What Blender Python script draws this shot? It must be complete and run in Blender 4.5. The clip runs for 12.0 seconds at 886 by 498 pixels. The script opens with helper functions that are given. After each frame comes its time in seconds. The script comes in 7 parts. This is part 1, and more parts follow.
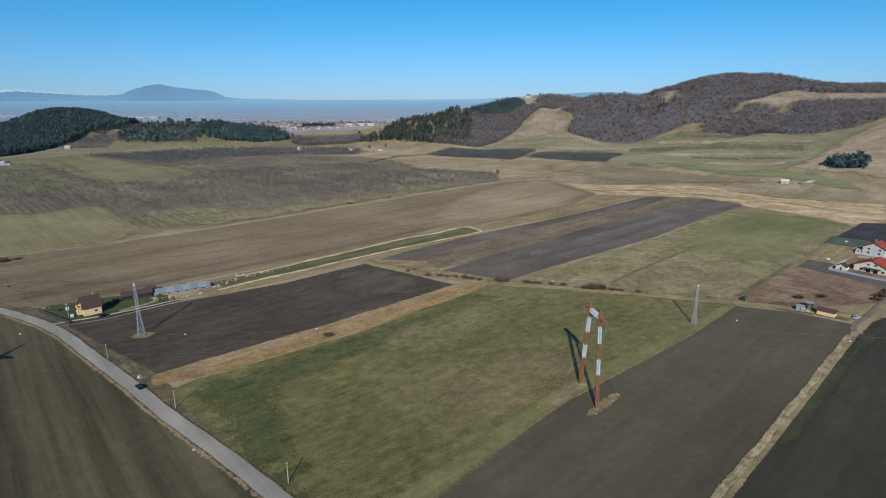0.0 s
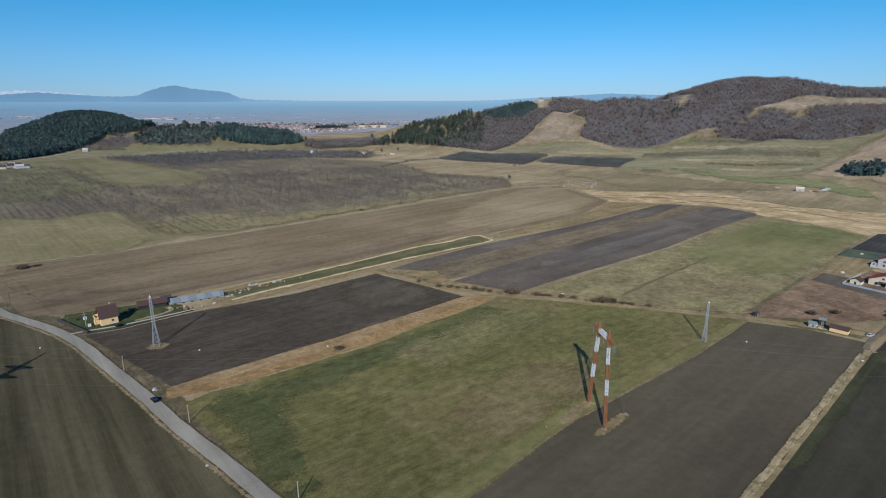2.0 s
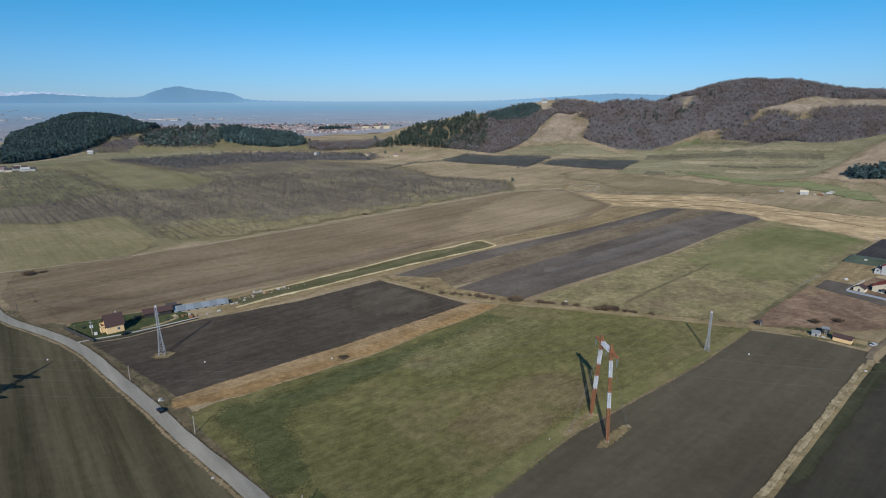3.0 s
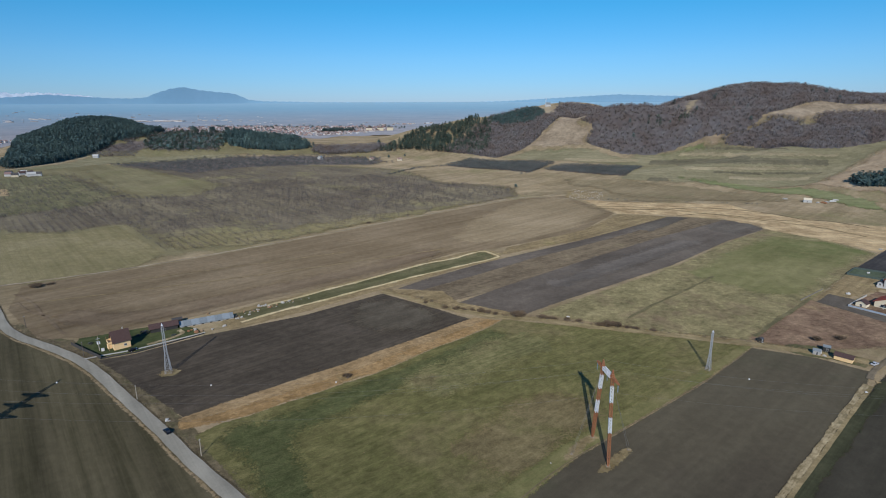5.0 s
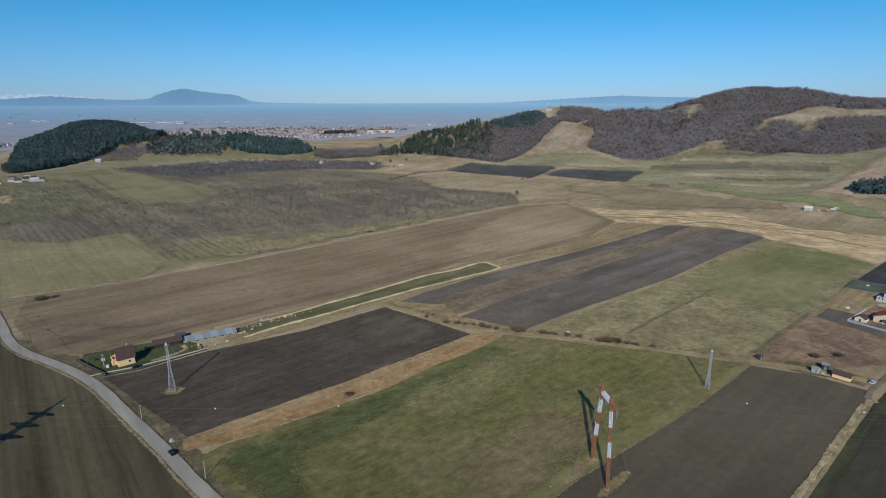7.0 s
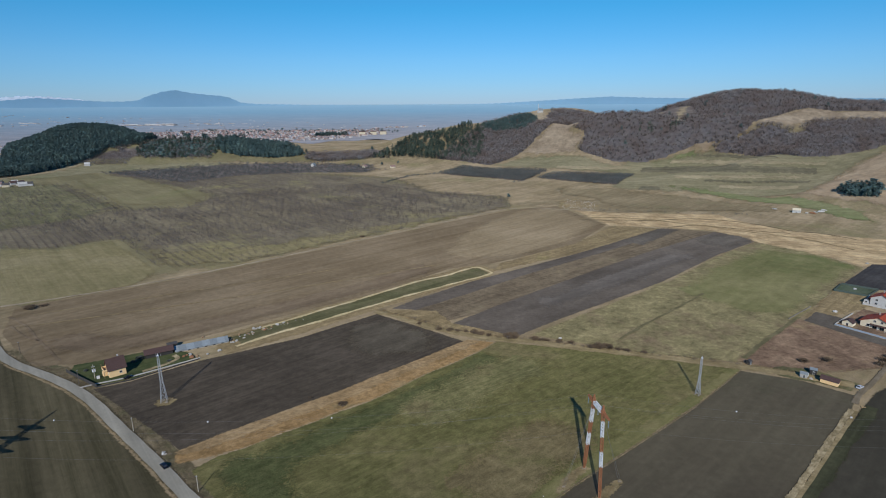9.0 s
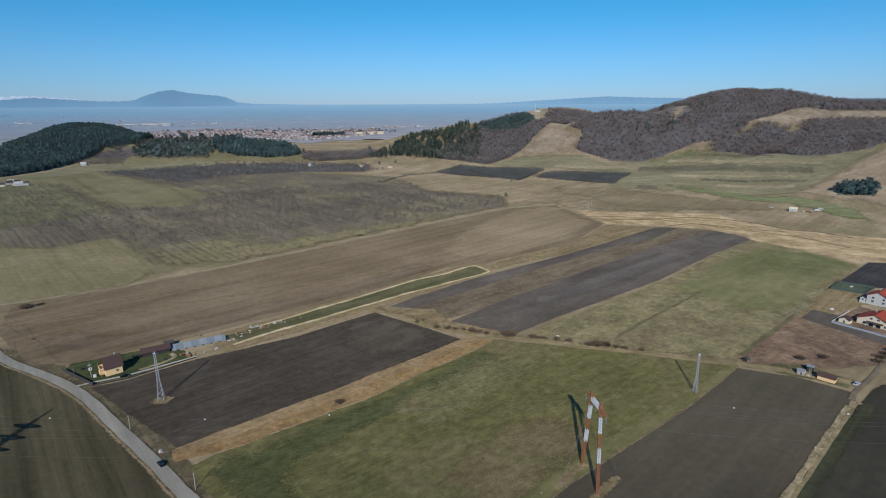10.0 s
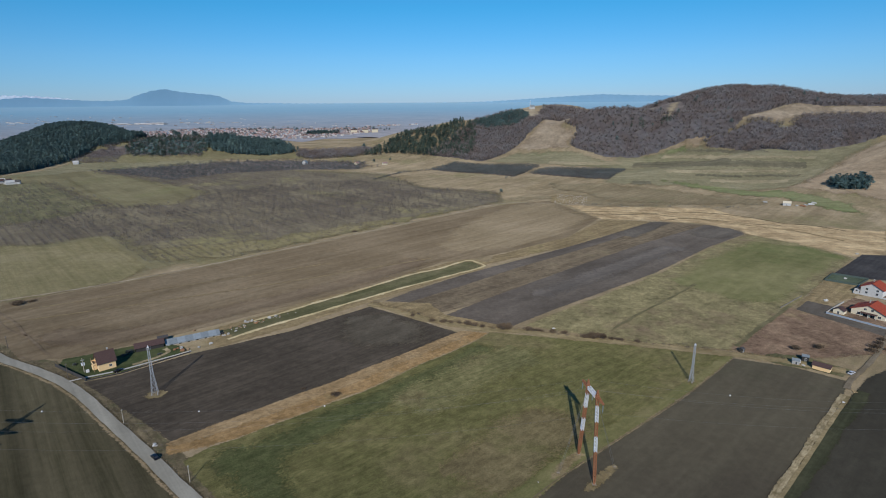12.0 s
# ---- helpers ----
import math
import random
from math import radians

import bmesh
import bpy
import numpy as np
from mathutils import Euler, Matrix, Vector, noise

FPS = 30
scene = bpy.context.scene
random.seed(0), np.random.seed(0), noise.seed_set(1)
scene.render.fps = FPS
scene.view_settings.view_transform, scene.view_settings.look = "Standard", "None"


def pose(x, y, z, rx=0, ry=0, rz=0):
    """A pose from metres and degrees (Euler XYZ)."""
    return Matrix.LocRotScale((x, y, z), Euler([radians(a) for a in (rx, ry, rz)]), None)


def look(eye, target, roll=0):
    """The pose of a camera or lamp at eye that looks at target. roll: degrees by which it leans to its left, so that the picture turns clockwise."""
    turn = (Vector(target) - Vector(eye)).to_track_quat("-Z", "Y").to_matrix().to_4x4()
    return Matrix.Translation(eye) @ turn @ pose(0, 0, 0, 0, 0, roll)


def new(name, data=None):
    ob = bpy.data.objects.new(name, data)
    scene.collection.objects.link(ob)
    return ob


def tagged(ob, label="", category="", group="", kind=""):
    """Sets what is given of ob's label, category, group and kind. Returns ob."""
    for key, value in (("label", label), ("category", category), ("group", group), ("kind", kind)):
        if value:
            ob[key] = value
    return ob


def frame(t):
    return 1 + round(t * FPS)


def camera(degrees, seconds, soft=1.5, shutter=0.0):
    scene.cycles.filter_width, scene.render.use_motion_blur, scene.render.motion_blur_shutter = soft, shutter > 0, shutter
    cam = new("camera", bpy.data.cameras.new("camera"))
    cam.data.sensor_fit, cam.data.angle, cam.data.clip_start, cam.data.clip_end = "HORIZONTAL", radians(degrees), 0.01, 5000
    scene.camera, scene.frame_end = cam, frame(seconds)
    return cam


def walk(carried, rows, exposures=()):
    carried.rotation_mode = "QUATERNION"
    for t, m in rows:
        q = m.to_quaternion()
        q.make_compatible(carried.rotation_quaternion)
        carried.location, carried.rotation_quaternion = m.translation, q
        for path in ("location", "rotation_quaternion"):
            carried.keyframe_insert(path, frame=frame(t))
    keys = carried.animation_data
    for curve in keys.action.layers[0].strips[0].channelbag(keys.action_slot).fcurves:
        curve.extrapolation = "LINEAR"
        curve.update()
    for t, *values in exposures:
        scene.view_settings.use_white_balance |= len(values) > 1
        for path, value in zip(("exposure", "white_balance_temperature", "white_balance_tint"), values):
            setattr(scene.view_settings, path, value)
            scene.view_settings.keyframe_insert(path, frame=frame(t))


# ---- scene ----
cam = camera(77.4, 12.0, 1.02)
PATH = [
    (0, (-0.444, 0.055, 99.924), (-0.435, 1.988, 99.409), -0.2),
    (0.5, (-0.244, -0.034, 100.841), (-0.248, 1.899, 100.326), -0.2),
    (1, (-0.15, -0.02, 102.576), (-0.169, 1.912, 102.061), -0.1),
    (1.5, (-0.039, -0.026, 104.577), (-0.065, 1.907, 104.063), -0.1),
    (2, (0.146, -0.153, 106.623), (0.113, 1.78, 106.11), -0.1),
    (2.5, (0.154, -0.149, 109.009), (0.115, 1.784, 108.496), -0.1),
    (3, (0.176, -0.138, 111.355), (0.131, 1.794, 110.841), -0.2),
    (5, (0.304, -0.023, 120.717), (0.247, 1.908, 120.202), -0.2),
    (5.5, (0.442, -0.139, 123.291), (0.382, 1.793, 122.776), -0.2),
    (6, (0.357, -0.07, 125.541), (0.296, 1.862, 125.027), -0.2),
    (6.5, (0.355, -0.127, 128.036), (0.293, 1.805, 127.522), -0.2),
    (7, (0.397, -0.006, 130.048), (0.335, 1.926, 129.533), -0.2),
    (9, (0.479, 0.216, 134.106), (0.445, 2.149, 133.593), -0.3),
    (9.5, (0.47, 0.201, 133.764), (0.442, 2.134, 133.25), -0.3),
    (10, (0.433, 0.148, 132.895), (0.408, 2.081, 132.382), -0.3),
    (10.5, (0.567, 0.233, 131.982), (0.549, 2.165, 131.467), -0.4),
    (11, (0.589, 0.286, 131.135), (0.575, 2.218, 130.618), -0.4),
    (11.5, (0.498, 0.17, 130.361), (0.488, 2.102, 129.843), -0.4),
    (12, (0.432, 0.276, 129.297), (0.424, 2.208, 128.78), -0.5),
]
walk(cam, [(t, look(eye, aim, lean)) for t, eye, aim, lean in PATH], [(0, 0.0), (3, -0.02), (5, -0.02), (6.5, -0.08), (12, -0.1)])

from mathutils import geometry

# ---------------------------------------------------------------- world and sun
SUN_UP, SUN_AZ = radians(30.5), radians(6.5)
world = bpy.data.worlds.new("sky")
scene.world = world
world.use_nodes = True
wn = world.node_tree.nodes
sky = wn.new("ShaderNodeTexSky")
sky.sky_type = "NISHITA"
sky.sun_disc = False
sky.sun_elevation = SUN_UP
sky.sun_rotation = radians(180) + SUN_AZ
sky.altitude = 600
sky.air_density, sky.dust_density, sky.ozone_density = 1.0, 0.1, 3.5
wn["Background"].inputs["Strength"].default_value = 0.075
deep = wn.new("ShaderNodeMix")
deep.data_type, deep.blend_type = "RGBA", "MULTIPLY"
deep.inputs["Factor"].default_value = 1.0
height = wn.new("ShaderNodeSeparateXYZ")
world.node_tree.links.new(wn.new("ShaderNodeTexCoord").outputs["Generated"], height.inputs[0])
clear = wn.new("ShaderNodeValToRGB")
while len(clear.color_ramp.elements) < 4:
    clear.color_ramp.elements.new(0.5)
for el, (p, c) in zip(clear.color_ramp.elements, ((0.0, (0.51, 0.775, 1.0)), (0.07, (0.46, 0.90, 1.0)), (0.15, (0.27, 0.985, 1.0)), (0.5, (0.36, 0.93, 1.0)))):
    el.position, el.color = p, (*c, 1.0)
cold = wn.new("ShaderNodeMix")
cold.data_type, cold.blend_type = "RGBA", "MULTIPLY"
cold.inputs["Factor"].default_value = 1.0
cold.inputs["B"].default_value = (1.0, 1.0, 1.37, 1.0)
world.node_tree.links.new(height.outputs["Z"], clear.inputs["Fac"])
world.node_tree.links.new(clear.outputs["Color"], cold.inputs["A"])
world.node_tree.links.new(cold.outputs["Result"], deep.inputs["B"])
world.node_tree.links.new(sky.outputs[0], deep.inputs["A"])
world.node_tree.links.new(deep.outputs["Result"], wn["Background"].inputs["Color"])

sun_data = bpy.data.lights.new("sun", "SUN")
sun_data.energy = 2.66
sun_data.angle = radians(0.53)
sun_data.color = (1.0, 0.938, 0.845)
sun = new("sun", sun_data)
sun.matrix_world = look((0, 0, 0), (math.sin(SUN_AZ) * math.cos(SUN_UP), math.cos(SUN_AZ) * math.cos(SUN_UP), -math.sin(SUN_UP)))
sun.location = (0, -50, 300)


# ---------------------------------------------------------------- materials
def blank(name, rough=0.9, metal=0.0):
    m = bpy.data.materials.new(name)
    m.use_nodes = True
    bsdf = m.node_tree.nodes["Principled BSDF"]
    bsdf.inputs["Roughness"].default_value = rough
    bsdf.inputs["Metallic"].default_value = metal
    bsdf.inputs["Specular IOR Level"].default_value = 0.25
    bsdf.inputs["Diffuse Roughness"].default_value = 1.0 if rough > 0.8 else 0.0
    return m, m.node_tree.nodes, m.node_tree.links, bsdf


def noise_node(n, l, coord, scale, detail=4.0, rough=0.6):
    t = n.new("ShaderNodeTexNoise")
    t.inputs["Scale"].default_value = scale
    t.inputs["Detail"].default_value = detail
    t.inputs["Roughness"].default_value = rough
    l.new(coord, t.inputs["Vector"])
    return t.outputs["Fac"]


def ramp(n, l, fac, stops):
    r = n.new("ShaderNodeValToRGB")
    e = r.color_ramp.elements
    while len(e) < len(stops):
        e.new(0.5)
    for el, (p, c) in zip(e, stops):
        el.position, el.color = p, (*c, 1.0)
    l.new(fac, r.inputs["Fac"])
    return r.outputs["Color"]


def mixed(n, l, a, b, fac, mode="MIX"):
    x = n.new("ShaderNodeMix")
    x.data_type, x.blend_type = "RGBA", mode
    for sock, v in ((x.inputs["Factor"], fac), (x.inputs["A"], a), (x.inputs["B"], b)):
        if isinstance(v, (int, float)):
            sock.default_value = v
        elif isinstance(v, tuple):
            sock.default_value = (*v, 1.0)
        else:
            l.new(v, sock)
    return x.outputs["Result"]


def turned(n, l, angle, along, across):
    """World position, turned so that x runs along a field's rows, and squeezed along them."""
    g = n.new("ShaderNodeNewGeometry")
    r = n.new("ShaderNodeVectorRotate")
    r.rotation_type = "Z_AXIS"
    r.inputs["Angle"].default_value = -radians(angle)
    l.new(g.outputs["Position"], r.inputs["Vector"])
    s = n.new("ShaderNodeVectorMath")
    s.operation = "MULTIPLY"
    l.new(r.outputs[0], s.inputs[0])
    s.inputs[1].default_value = (1.0 / along, 1.0 / across, 0.2)
    return g.outputs["Position"], s.outputs[0]


def land(name, dark, mid, pale, angle=0.0, rows=1.0, streak=0.5, patch=0.02, grain=0.6, accent=None, bump=0.25, row_len=60.0, speckle=0.5, band=0.5):
    """Soil or turf: broad stains, streaks along the rows, fine tufts or clods."""
    m, n, l, b = blank(name, 1.0)
    b.inputs["Specular IOR Level"].default_value = 0.08
    pos, lane = turned(n, l, angle, row_len, rows)
    broad = ramp(n, l, noise_node(n, l, pos, patch, 5, 0.62), [(0.38, dark), (0.5, mid), (0.63, pale)])
    lines = noise_node(n, l, lane, 1.0, 5, 0.7)
    col = mixed(n, l, broad, ramp(n, l, lines, [(0.38, dark), (0.62, pale)]), streak)
    # passes of the plough or drill: wide, long bands of slightly different tone
    _, wide = turned(n, l, angle, row_len * 3.0, max(rows, 1.5) * 3.5)
    col = mixed(n, l, col, ramp(n, l, noise_node(n, l, wide, 1.0, 3, 0.6), [(0.36, (0.74, 0.74, 0.72)), (0.64, (1.26, 1.25, 1.22))]), band, "MULTIPLY")
    if accent:
        spots = ramp(n, l, noise_node(n, l, pos, accent[1], 5, 0.7), [(accent[2], (0, 0, 0)), (accent[2] + 0.16, (1, 1, 1))])
        col = mixed(n, l, col, accent[0], spots)
    tuft = noise_node(n, l, pos, grain * 0.45, 10, 0.74)
    col = mixed(n, l, col, ramp(n, l, tuft, [(0.34, (0.66, 0.66, 0.66)), (0.66, (1.34, 1.34, 1.34))]), speckle, "MULTIPLY")
    grit = noise_node(n, l, pos, grain * 5.0, 3, 0.8)
    col = mixed(n, l, col, ramp(n, l, grit, [(0.3, (0.48, 0.48, 0.48)), (0.7, (1.52, 1.52, 1.52))]), 0.95 * speckle, "MULTIPLY")
    l.new(col, b.inputs["Base Color"])
    bp = n.new("ShaderNodeBump")
    bp.inputs["Strength"].default_value = bump
    bp.inputs["Distance"].default_value = 0.3
    l.new(mixed(n, l, tuft, lines, 0.4), bp.inputs["Height"])
    l.new(bp.outputs[0], b.inputs["Normal"])
    # towards its rim ("fade") a cover thins out in tufts
    rim = n.new("ShaderNodeAttribute")
    rim.attribute_name = "fade"
    cell = n.new("ShaderNodeVectorMath")
    cell.operation = "SNAP"
    l.new(pos, cell.inputs[0])
    cell.inputs[1].default_value = (0.2, 0.2, 50.0)
    chance = n.new("ShaderNodeTexWhiteNoise")
    l.new(cell.outputs[0], chance.inputs["Vector"])
    clump = ramp(n, l, noise_node(n, l, pos, 0.8, 5, 0.7), [(0.36, (0, 0, 0)), (0.64, (1, 1, 1))])
    spread = mixed(n, l, chance.outputs["Value"], clump, 0.7)
    less = n.new("ShaderNodeMath")
    less.operation = "SUBTRACT"
    l.new(rim.outputs["Fac"], less.inputs[0])
    l.new(spread, less.inputs[1])
    far = n.new("ShaderNodeMath")
    far.operation, far.use_clamp = "MULTIPLY_ADD", True
    l.new(less.outputs[0], far.inputs[0])
    far.inputs[1].default_value, far.inputs[2].default_value = 20.0, -0.5
    gone, both = n.new("ShaderNodeBsdfTransparent"), n.new("ShaderNodeMixShader")
    l.new(far.outputs[0], both.inputs[0])
    l.new(b.outputs[0], both.inputs[1])
    l.new(gone.outputs[0], both.inputs[2])
    l.new(both.outputs[0], n["Material Output"].inputs["Surface"])
    return m


def foliage(name, a, b_, patch=0.03, tree=0.14, island=0.10, even=0.8):
    """Twigs, needles or dry stems: tone shifts from stand to stand and tree to tree; light falls as on the crown as a whole."""
    m, n, l, b = blank(name, 0.95)
    b.inputs["Specular IOR Level"].default_value = 0.1
    g = n.new("ShaderNodeNewGeometry")
    col = ramp(n, l, noise_node(n, l, g.outputs["Position"], patch, 4, 0.6), [(0.34, a), (0.66, b_)])
    col = mixed(n, l, col, ramp(n, l, noise_node(n, l, g.outputs["Position"], tree, 2, 0.5), [(0.34, (0.78, 0.78, 0.80)), (0.66, (1.22, 1.22, 1.20))]), 0.8, "MULTIPLY")
    tone = ramp(n, l, g.outputs["Random Per Island"], [(0.0, (1 - island,) * 3), (1.0, (1 + island,) * 3)])
    l.new(mixed(n, l, col, tone, 1.0, "MULTIPLY"), b.inputs["Base Color"])
    lean = n.new("ShaderNodeMix")
    lean.data_type = "VECTOR"
    lean.inputs["Factor"].default_value = even
    l.new(g.outputs["Normal"], lean.inputs["A"])
    lean.inputs["B"].default_value = (0.0, -0.15, 0.95)
    unit = n.new("ShaderNodeVectorMath")
    unit.operation = "NORMALIZE"
    l.new(lean.outputs["Result"], unit.inputs[0])
    l.new(unit.outputs[0], b.inputs["Normal"])
    return m


def varied(name, a, b_, rough=0.85, metal=0.0, scale=3.0, island=0.35, spec=0.25):
    """A painted, rusty, wooden or leafy surface with grain and a shift of tone from piece to piece."""
    m, n, l, b = blank(name, rough, metal)
    b.inputs["Specular IOR Level"].default_value = spec
    g = n.new("ShaderNodeNewGeometry")
    f = noise_node(n, l, g.outputs["Position"], scale, 5, 0.65)
    col = ramp(n, l, f, [(0.3, a), (0.7, b_)])
    tone = ramp(n, l, g.outputs["Random Per Island"], [(0.0, (1 - island,) * 3), (1.0, (1 + island,) * 3)])
    l.new(mixed(n, l, col, tone, 1.0, "MULTIPLY"), b.inputs["Base Color"])
    bp = n.new("ShaderNodeBump")
    bp.inputs["Strength"].default_value = 0.15
    bp.inputs["Distance"].default_value = 0.05
    l.new(f, bp.inputs["Height"])
    l.new(bp.outputs[0], b.inputs["Normal"])
    return m


M = {}
M["ground"] = land("dry_meadow", (0.221, 0.175, 0.102), (0.296, 0.234, 0.145), (0.375, 0.296, 0.192), 43, 4, 0.25, 0.012, 0.35, ((0.221, 0.197, 0.100), 0.008, 0.54), 0.15)
M["plough_west"] = land("ploughed_soil_olive", (0.062, 0.056, 0.032), (0.094, 0.083, 0.050), (0.139, 0.120, 0.076), 131, 5.0, 0.6, 0.008, 0.6, ((0.146, 0.125, 0.078), 0.011, 0.56), 0.05, 160.0, 0.4, 1.0)
M["plough_dark"] = land("ploughed_soil_dark", (0.055, 0.046, 0.036), (0.075, 0.063, 0.048), (0.107, 0.089, 0.070), 43, 2.2, 0.4, 0.02, 0.5, ((0.148, 0.123, 0.095), 0.6, 0.62), 0.1, 40.0, 0.65, 0.5)
M["plough_blue"] = land("harrowed_soil_dark", (0.094, 0.080, 0.066), (0.128, 0.109, 0.090), (0.168, 0.144, 0.120), 41, 9.0, 0.35, 0.014, 0.6, None, 0.06, 70.0)
M["plough_east"] = land("ploughed_soil_grey", (0.084, 0.072, 0.052), (0.104, 0.091, 0.063), (0.124, 0.110, 0.077), 43, 7.0, 0.4, 0.011, 0.6, ((0.087, 0.085, 0.053), 0.009, 0.54), 0.06, 110.0, 0.35, band=0.4)
M["green"] = land("winter_crop", (0.098, 0.099, 0.037), (0.136, 0.129, 0.053), (0.185, 0.167, 0.074), 39, 1.5, 0.5, 0.02, 0.5, ((0.180, 0.150, 0.078), 0.010, 0.51), 0.12, 9.0, 0.9, 0.4)
M["orange"] = land("dry_orange_weeds", (0.215, 0.137, 0.060), (0.305, 0.198, 0.090), (0.378, 0.260, 0.134), 40, 1.4, 0.4, 0.07, 0.8, ((0.250, 0.205, 0.112), 0.05, 0.57), 0.12, 12.0, 0.95, 0.3)
M["weeds_tan"] = land("dry_tan_weeds", (0.228, 0.157, 0.080), (0.308, 0.214, 0.113), (0.382, 0.278, 0.155), 40, 1.2, 0.5, 0.07, 0.8, ((0.215, 0.150, 0.082), 0.05, 0.57), 0.12, 25.0, 0.9, 0.3)
M["margin"] = land("rough_margin", (0.095, 0.080, 0.048), (0.140, 0.115, 0.070), (0.205, 0.168, 0.104), 130, 1.5, 0.4, 0.10, 0.8, ((0.098, 0.100, 0.050), 0.06, 0.53), 0.15, 12.0, 0.95, 0.3)
M["plough_dry"] = land("ploughed_soil_dry", (0.075, 0.064, 0.048), (0.098, 0.085, 0.064), (0.126, 0.109, 0.084), 43, 2.2, 0.4, 0.03, 0.5, ((0.119, 0.109, 0.070), 0.06, 0.60), 0.1, 40.0, 0.6, 0.4)
M["brown"] = land("stubble_brown", (0.155, 0.116, 0.069), (0.206, 0.157, 0.097), (0.271, 0.212, 0.138), 44, 7.0, 0.45, 0.010, 0.5, ((0.245, 0.193, 0.125), 0.006, 0.55), 0.06, 200.0, band=0.3)
M["straw"] = land("pale_straw", (0.302, 0.218, 0.121), (0.444, 0.328, 0.187), (0.578, 0.446, 0.264), 165, 3, 0.35, 0.045, 0.3, ((0.278, 0.204, 0.110), 0.03, 0.56), 0.12, 30.0, 0.8)
M["verge"] = land("rough_verge", (0.082, 0.066, 0.039), (0.123, 0.098, 0.061), (0.176, 0.141, 0.090), 130, 1.2, 0.4, 0.08, 0.6, None, 0.2, 25.0)
M["ditch"] = land("pale_bank", (0.391, 0.322, 0.171), (0.527, 0.436, 0.247), (0.645, 0.541, 0.342), 43, 1.5, 0.4, 0.05, 0.5)
M["ditch_grass"] = land("ditch_grass", (0.081, 0.084, 0.039), (0.117, 0.114, 0.058), (0.170, 0.151, 0.085), 43, 1.2, 0.4, 0.05, 0.6)
M["olive"] = land("olive_grass", (0.190, 0.167, 0.082), (0.243, 0.208, 0.107), (0.298, 0.252, 0.143), 133, 4, 0.4, 0.014, 0.3, ((0.198, 0.190, 0.087), 0.012, 0.58), 0.1, 90.0, band=0.12)
M["orchard_floor"] = land("orchard_floor", (0.137, 0.115, 0.087), (0.187, 0.159, 0.113), (0.252, 0.216, 0.136), 133, 6, 0.45, 0.010, 0.25, ((0.280, 0.251, 0.118), 0.007, 0.54), 0.1, 120.0)
M["pasture"] = land("pasture", (0.160, 0.141, 0.074), (0.226, 0.198, 0.102), (0.300, 0.258, 0.137), 43, 1.5, 0.25, 0.06, 0.6, ((0.190, 0.144, 0.090), 0.024, 0.51), 0.12, 6.0, 1.0, 0.2)
M["pasture_green"] = land("pasture_green", (0.139, 0.139, 0.059), (0.183, 0.177, 0.080), (0.235, 0.218, 0.107), 43, 5, 0.3, 0.012, 0.3, ((0.133, 0.149, 0.058), 0.01, 0.52), 0.1, 40.0, band=0.3)
M["weeds_brown"] = land("brown_weeds", (0.143, 0.096, 0.066), (0.204, 0.138, 0.094), (0.286, 0.202, 0.134), 20, 1.5, 0.3, 0.05, 0.6, ((0.292, 0.220, 0.125), 0.03, 0.57), 0.2, 8.0, 1.0, 0.2)
M["litter"] = land("leaf_litter", (0.130, 0.110, 0.102), (0.170, 0.146, 0.136), (0.219, 0.189, 0.170), 0, 5, 0.2, 0.02, 0.3)
M["hill_green"] = land("hill_meadow_green", (0.187, 0.172, 0.100), (0.236, 0.212, 0.127), (0.288, 0.255, 0.160), 165, 6, 0.5, 0.012, 0.3, ((0.170, 0.181, 0.089), 0.01, 0.54), 0.1, 120.0, band=0.3)
M["terrace_dark"] = land("terrace_bank", (0.125, 0.114, 0.076), (0.157, 0.142, 0.094), (0.198, 0.176, 0.117), 165, 4, 0.4, 0.03, 0.3)
M["terrace_pale"] = land("terrace_grass_pale", (0.253, 0.216, 0.134), (0.310, 0.262, 0.165), (0.366, 0.311, 0.201), 165, 4, 0.4, 0.03, 0.3)
M["knoll"] = land("knoll_grass", (0.285, 0.218, 0.144), (0.371, 0.286, 0.193), (0.449, 0.351, 0.241), 150, 5, 0.3, 0.02, 0.3, ((0.213, 0.165, 0.107), 0.03, 0.62), 0.15)
M["hill_grass"] = land("hill_grass", (0.150, 0.168, 0.075), (0.190, 0.206, 0.096), (0.238, 0.239, 0.125), 165, 5, 0.4, 0.014, 0.3, None, 0.1)
M["olive_green"] = land("rough_green_meadow", (0.135, 0.128, 0.072), (0.176, 0.166, 0.092), (0.232, 0.210, 0.118), 133, 5, 0.4, 0.02, 0.3, ((0.250, 0.215, 0.120), 0.02, 0.60), 0.1, 60.0, 0.8)
M["weeds_pale"] = land("pale_weeds", (0.271, 0.224, 0.150), (0.342, 0.284, 0.197), (0.405, 0.338, 0.250), 165, 5, 0.45, 0.014, 0.3, None, 0.1)
M["path_grass"] = land("straw_path", (0.176, 0.140, 0.072), (0.260, 0.207, 0.113), (0.338, 0.272, 0.158), 160, 2, 0.4, 0.06, 0.5, ((0.234, 0.152, 0.079), 0.04, 0.58), 0.2, 20.0)
M["brown_pale"] = land("stubble_pale", (0.211, 0.163, 0.097), (0.263, 0.206, 0.127), (0.333, 0.264, 0.170), 44, 7.0, 0.45, 0.010, 0.5, None, 0.06, 200.0, band=0.3)
M["brown_mid"] = land("stubble_olive", (0.180, 0.143, 0.085), (0.235, 0.189, 0.114), (0.297, 0.242, 0.149), 44, 4.0, 0.4, 0.012, 0.5, ((0.201, 0.180, 0.097), 0.01, 0.56), 0.06, 120.0, 0.6, 0.3)
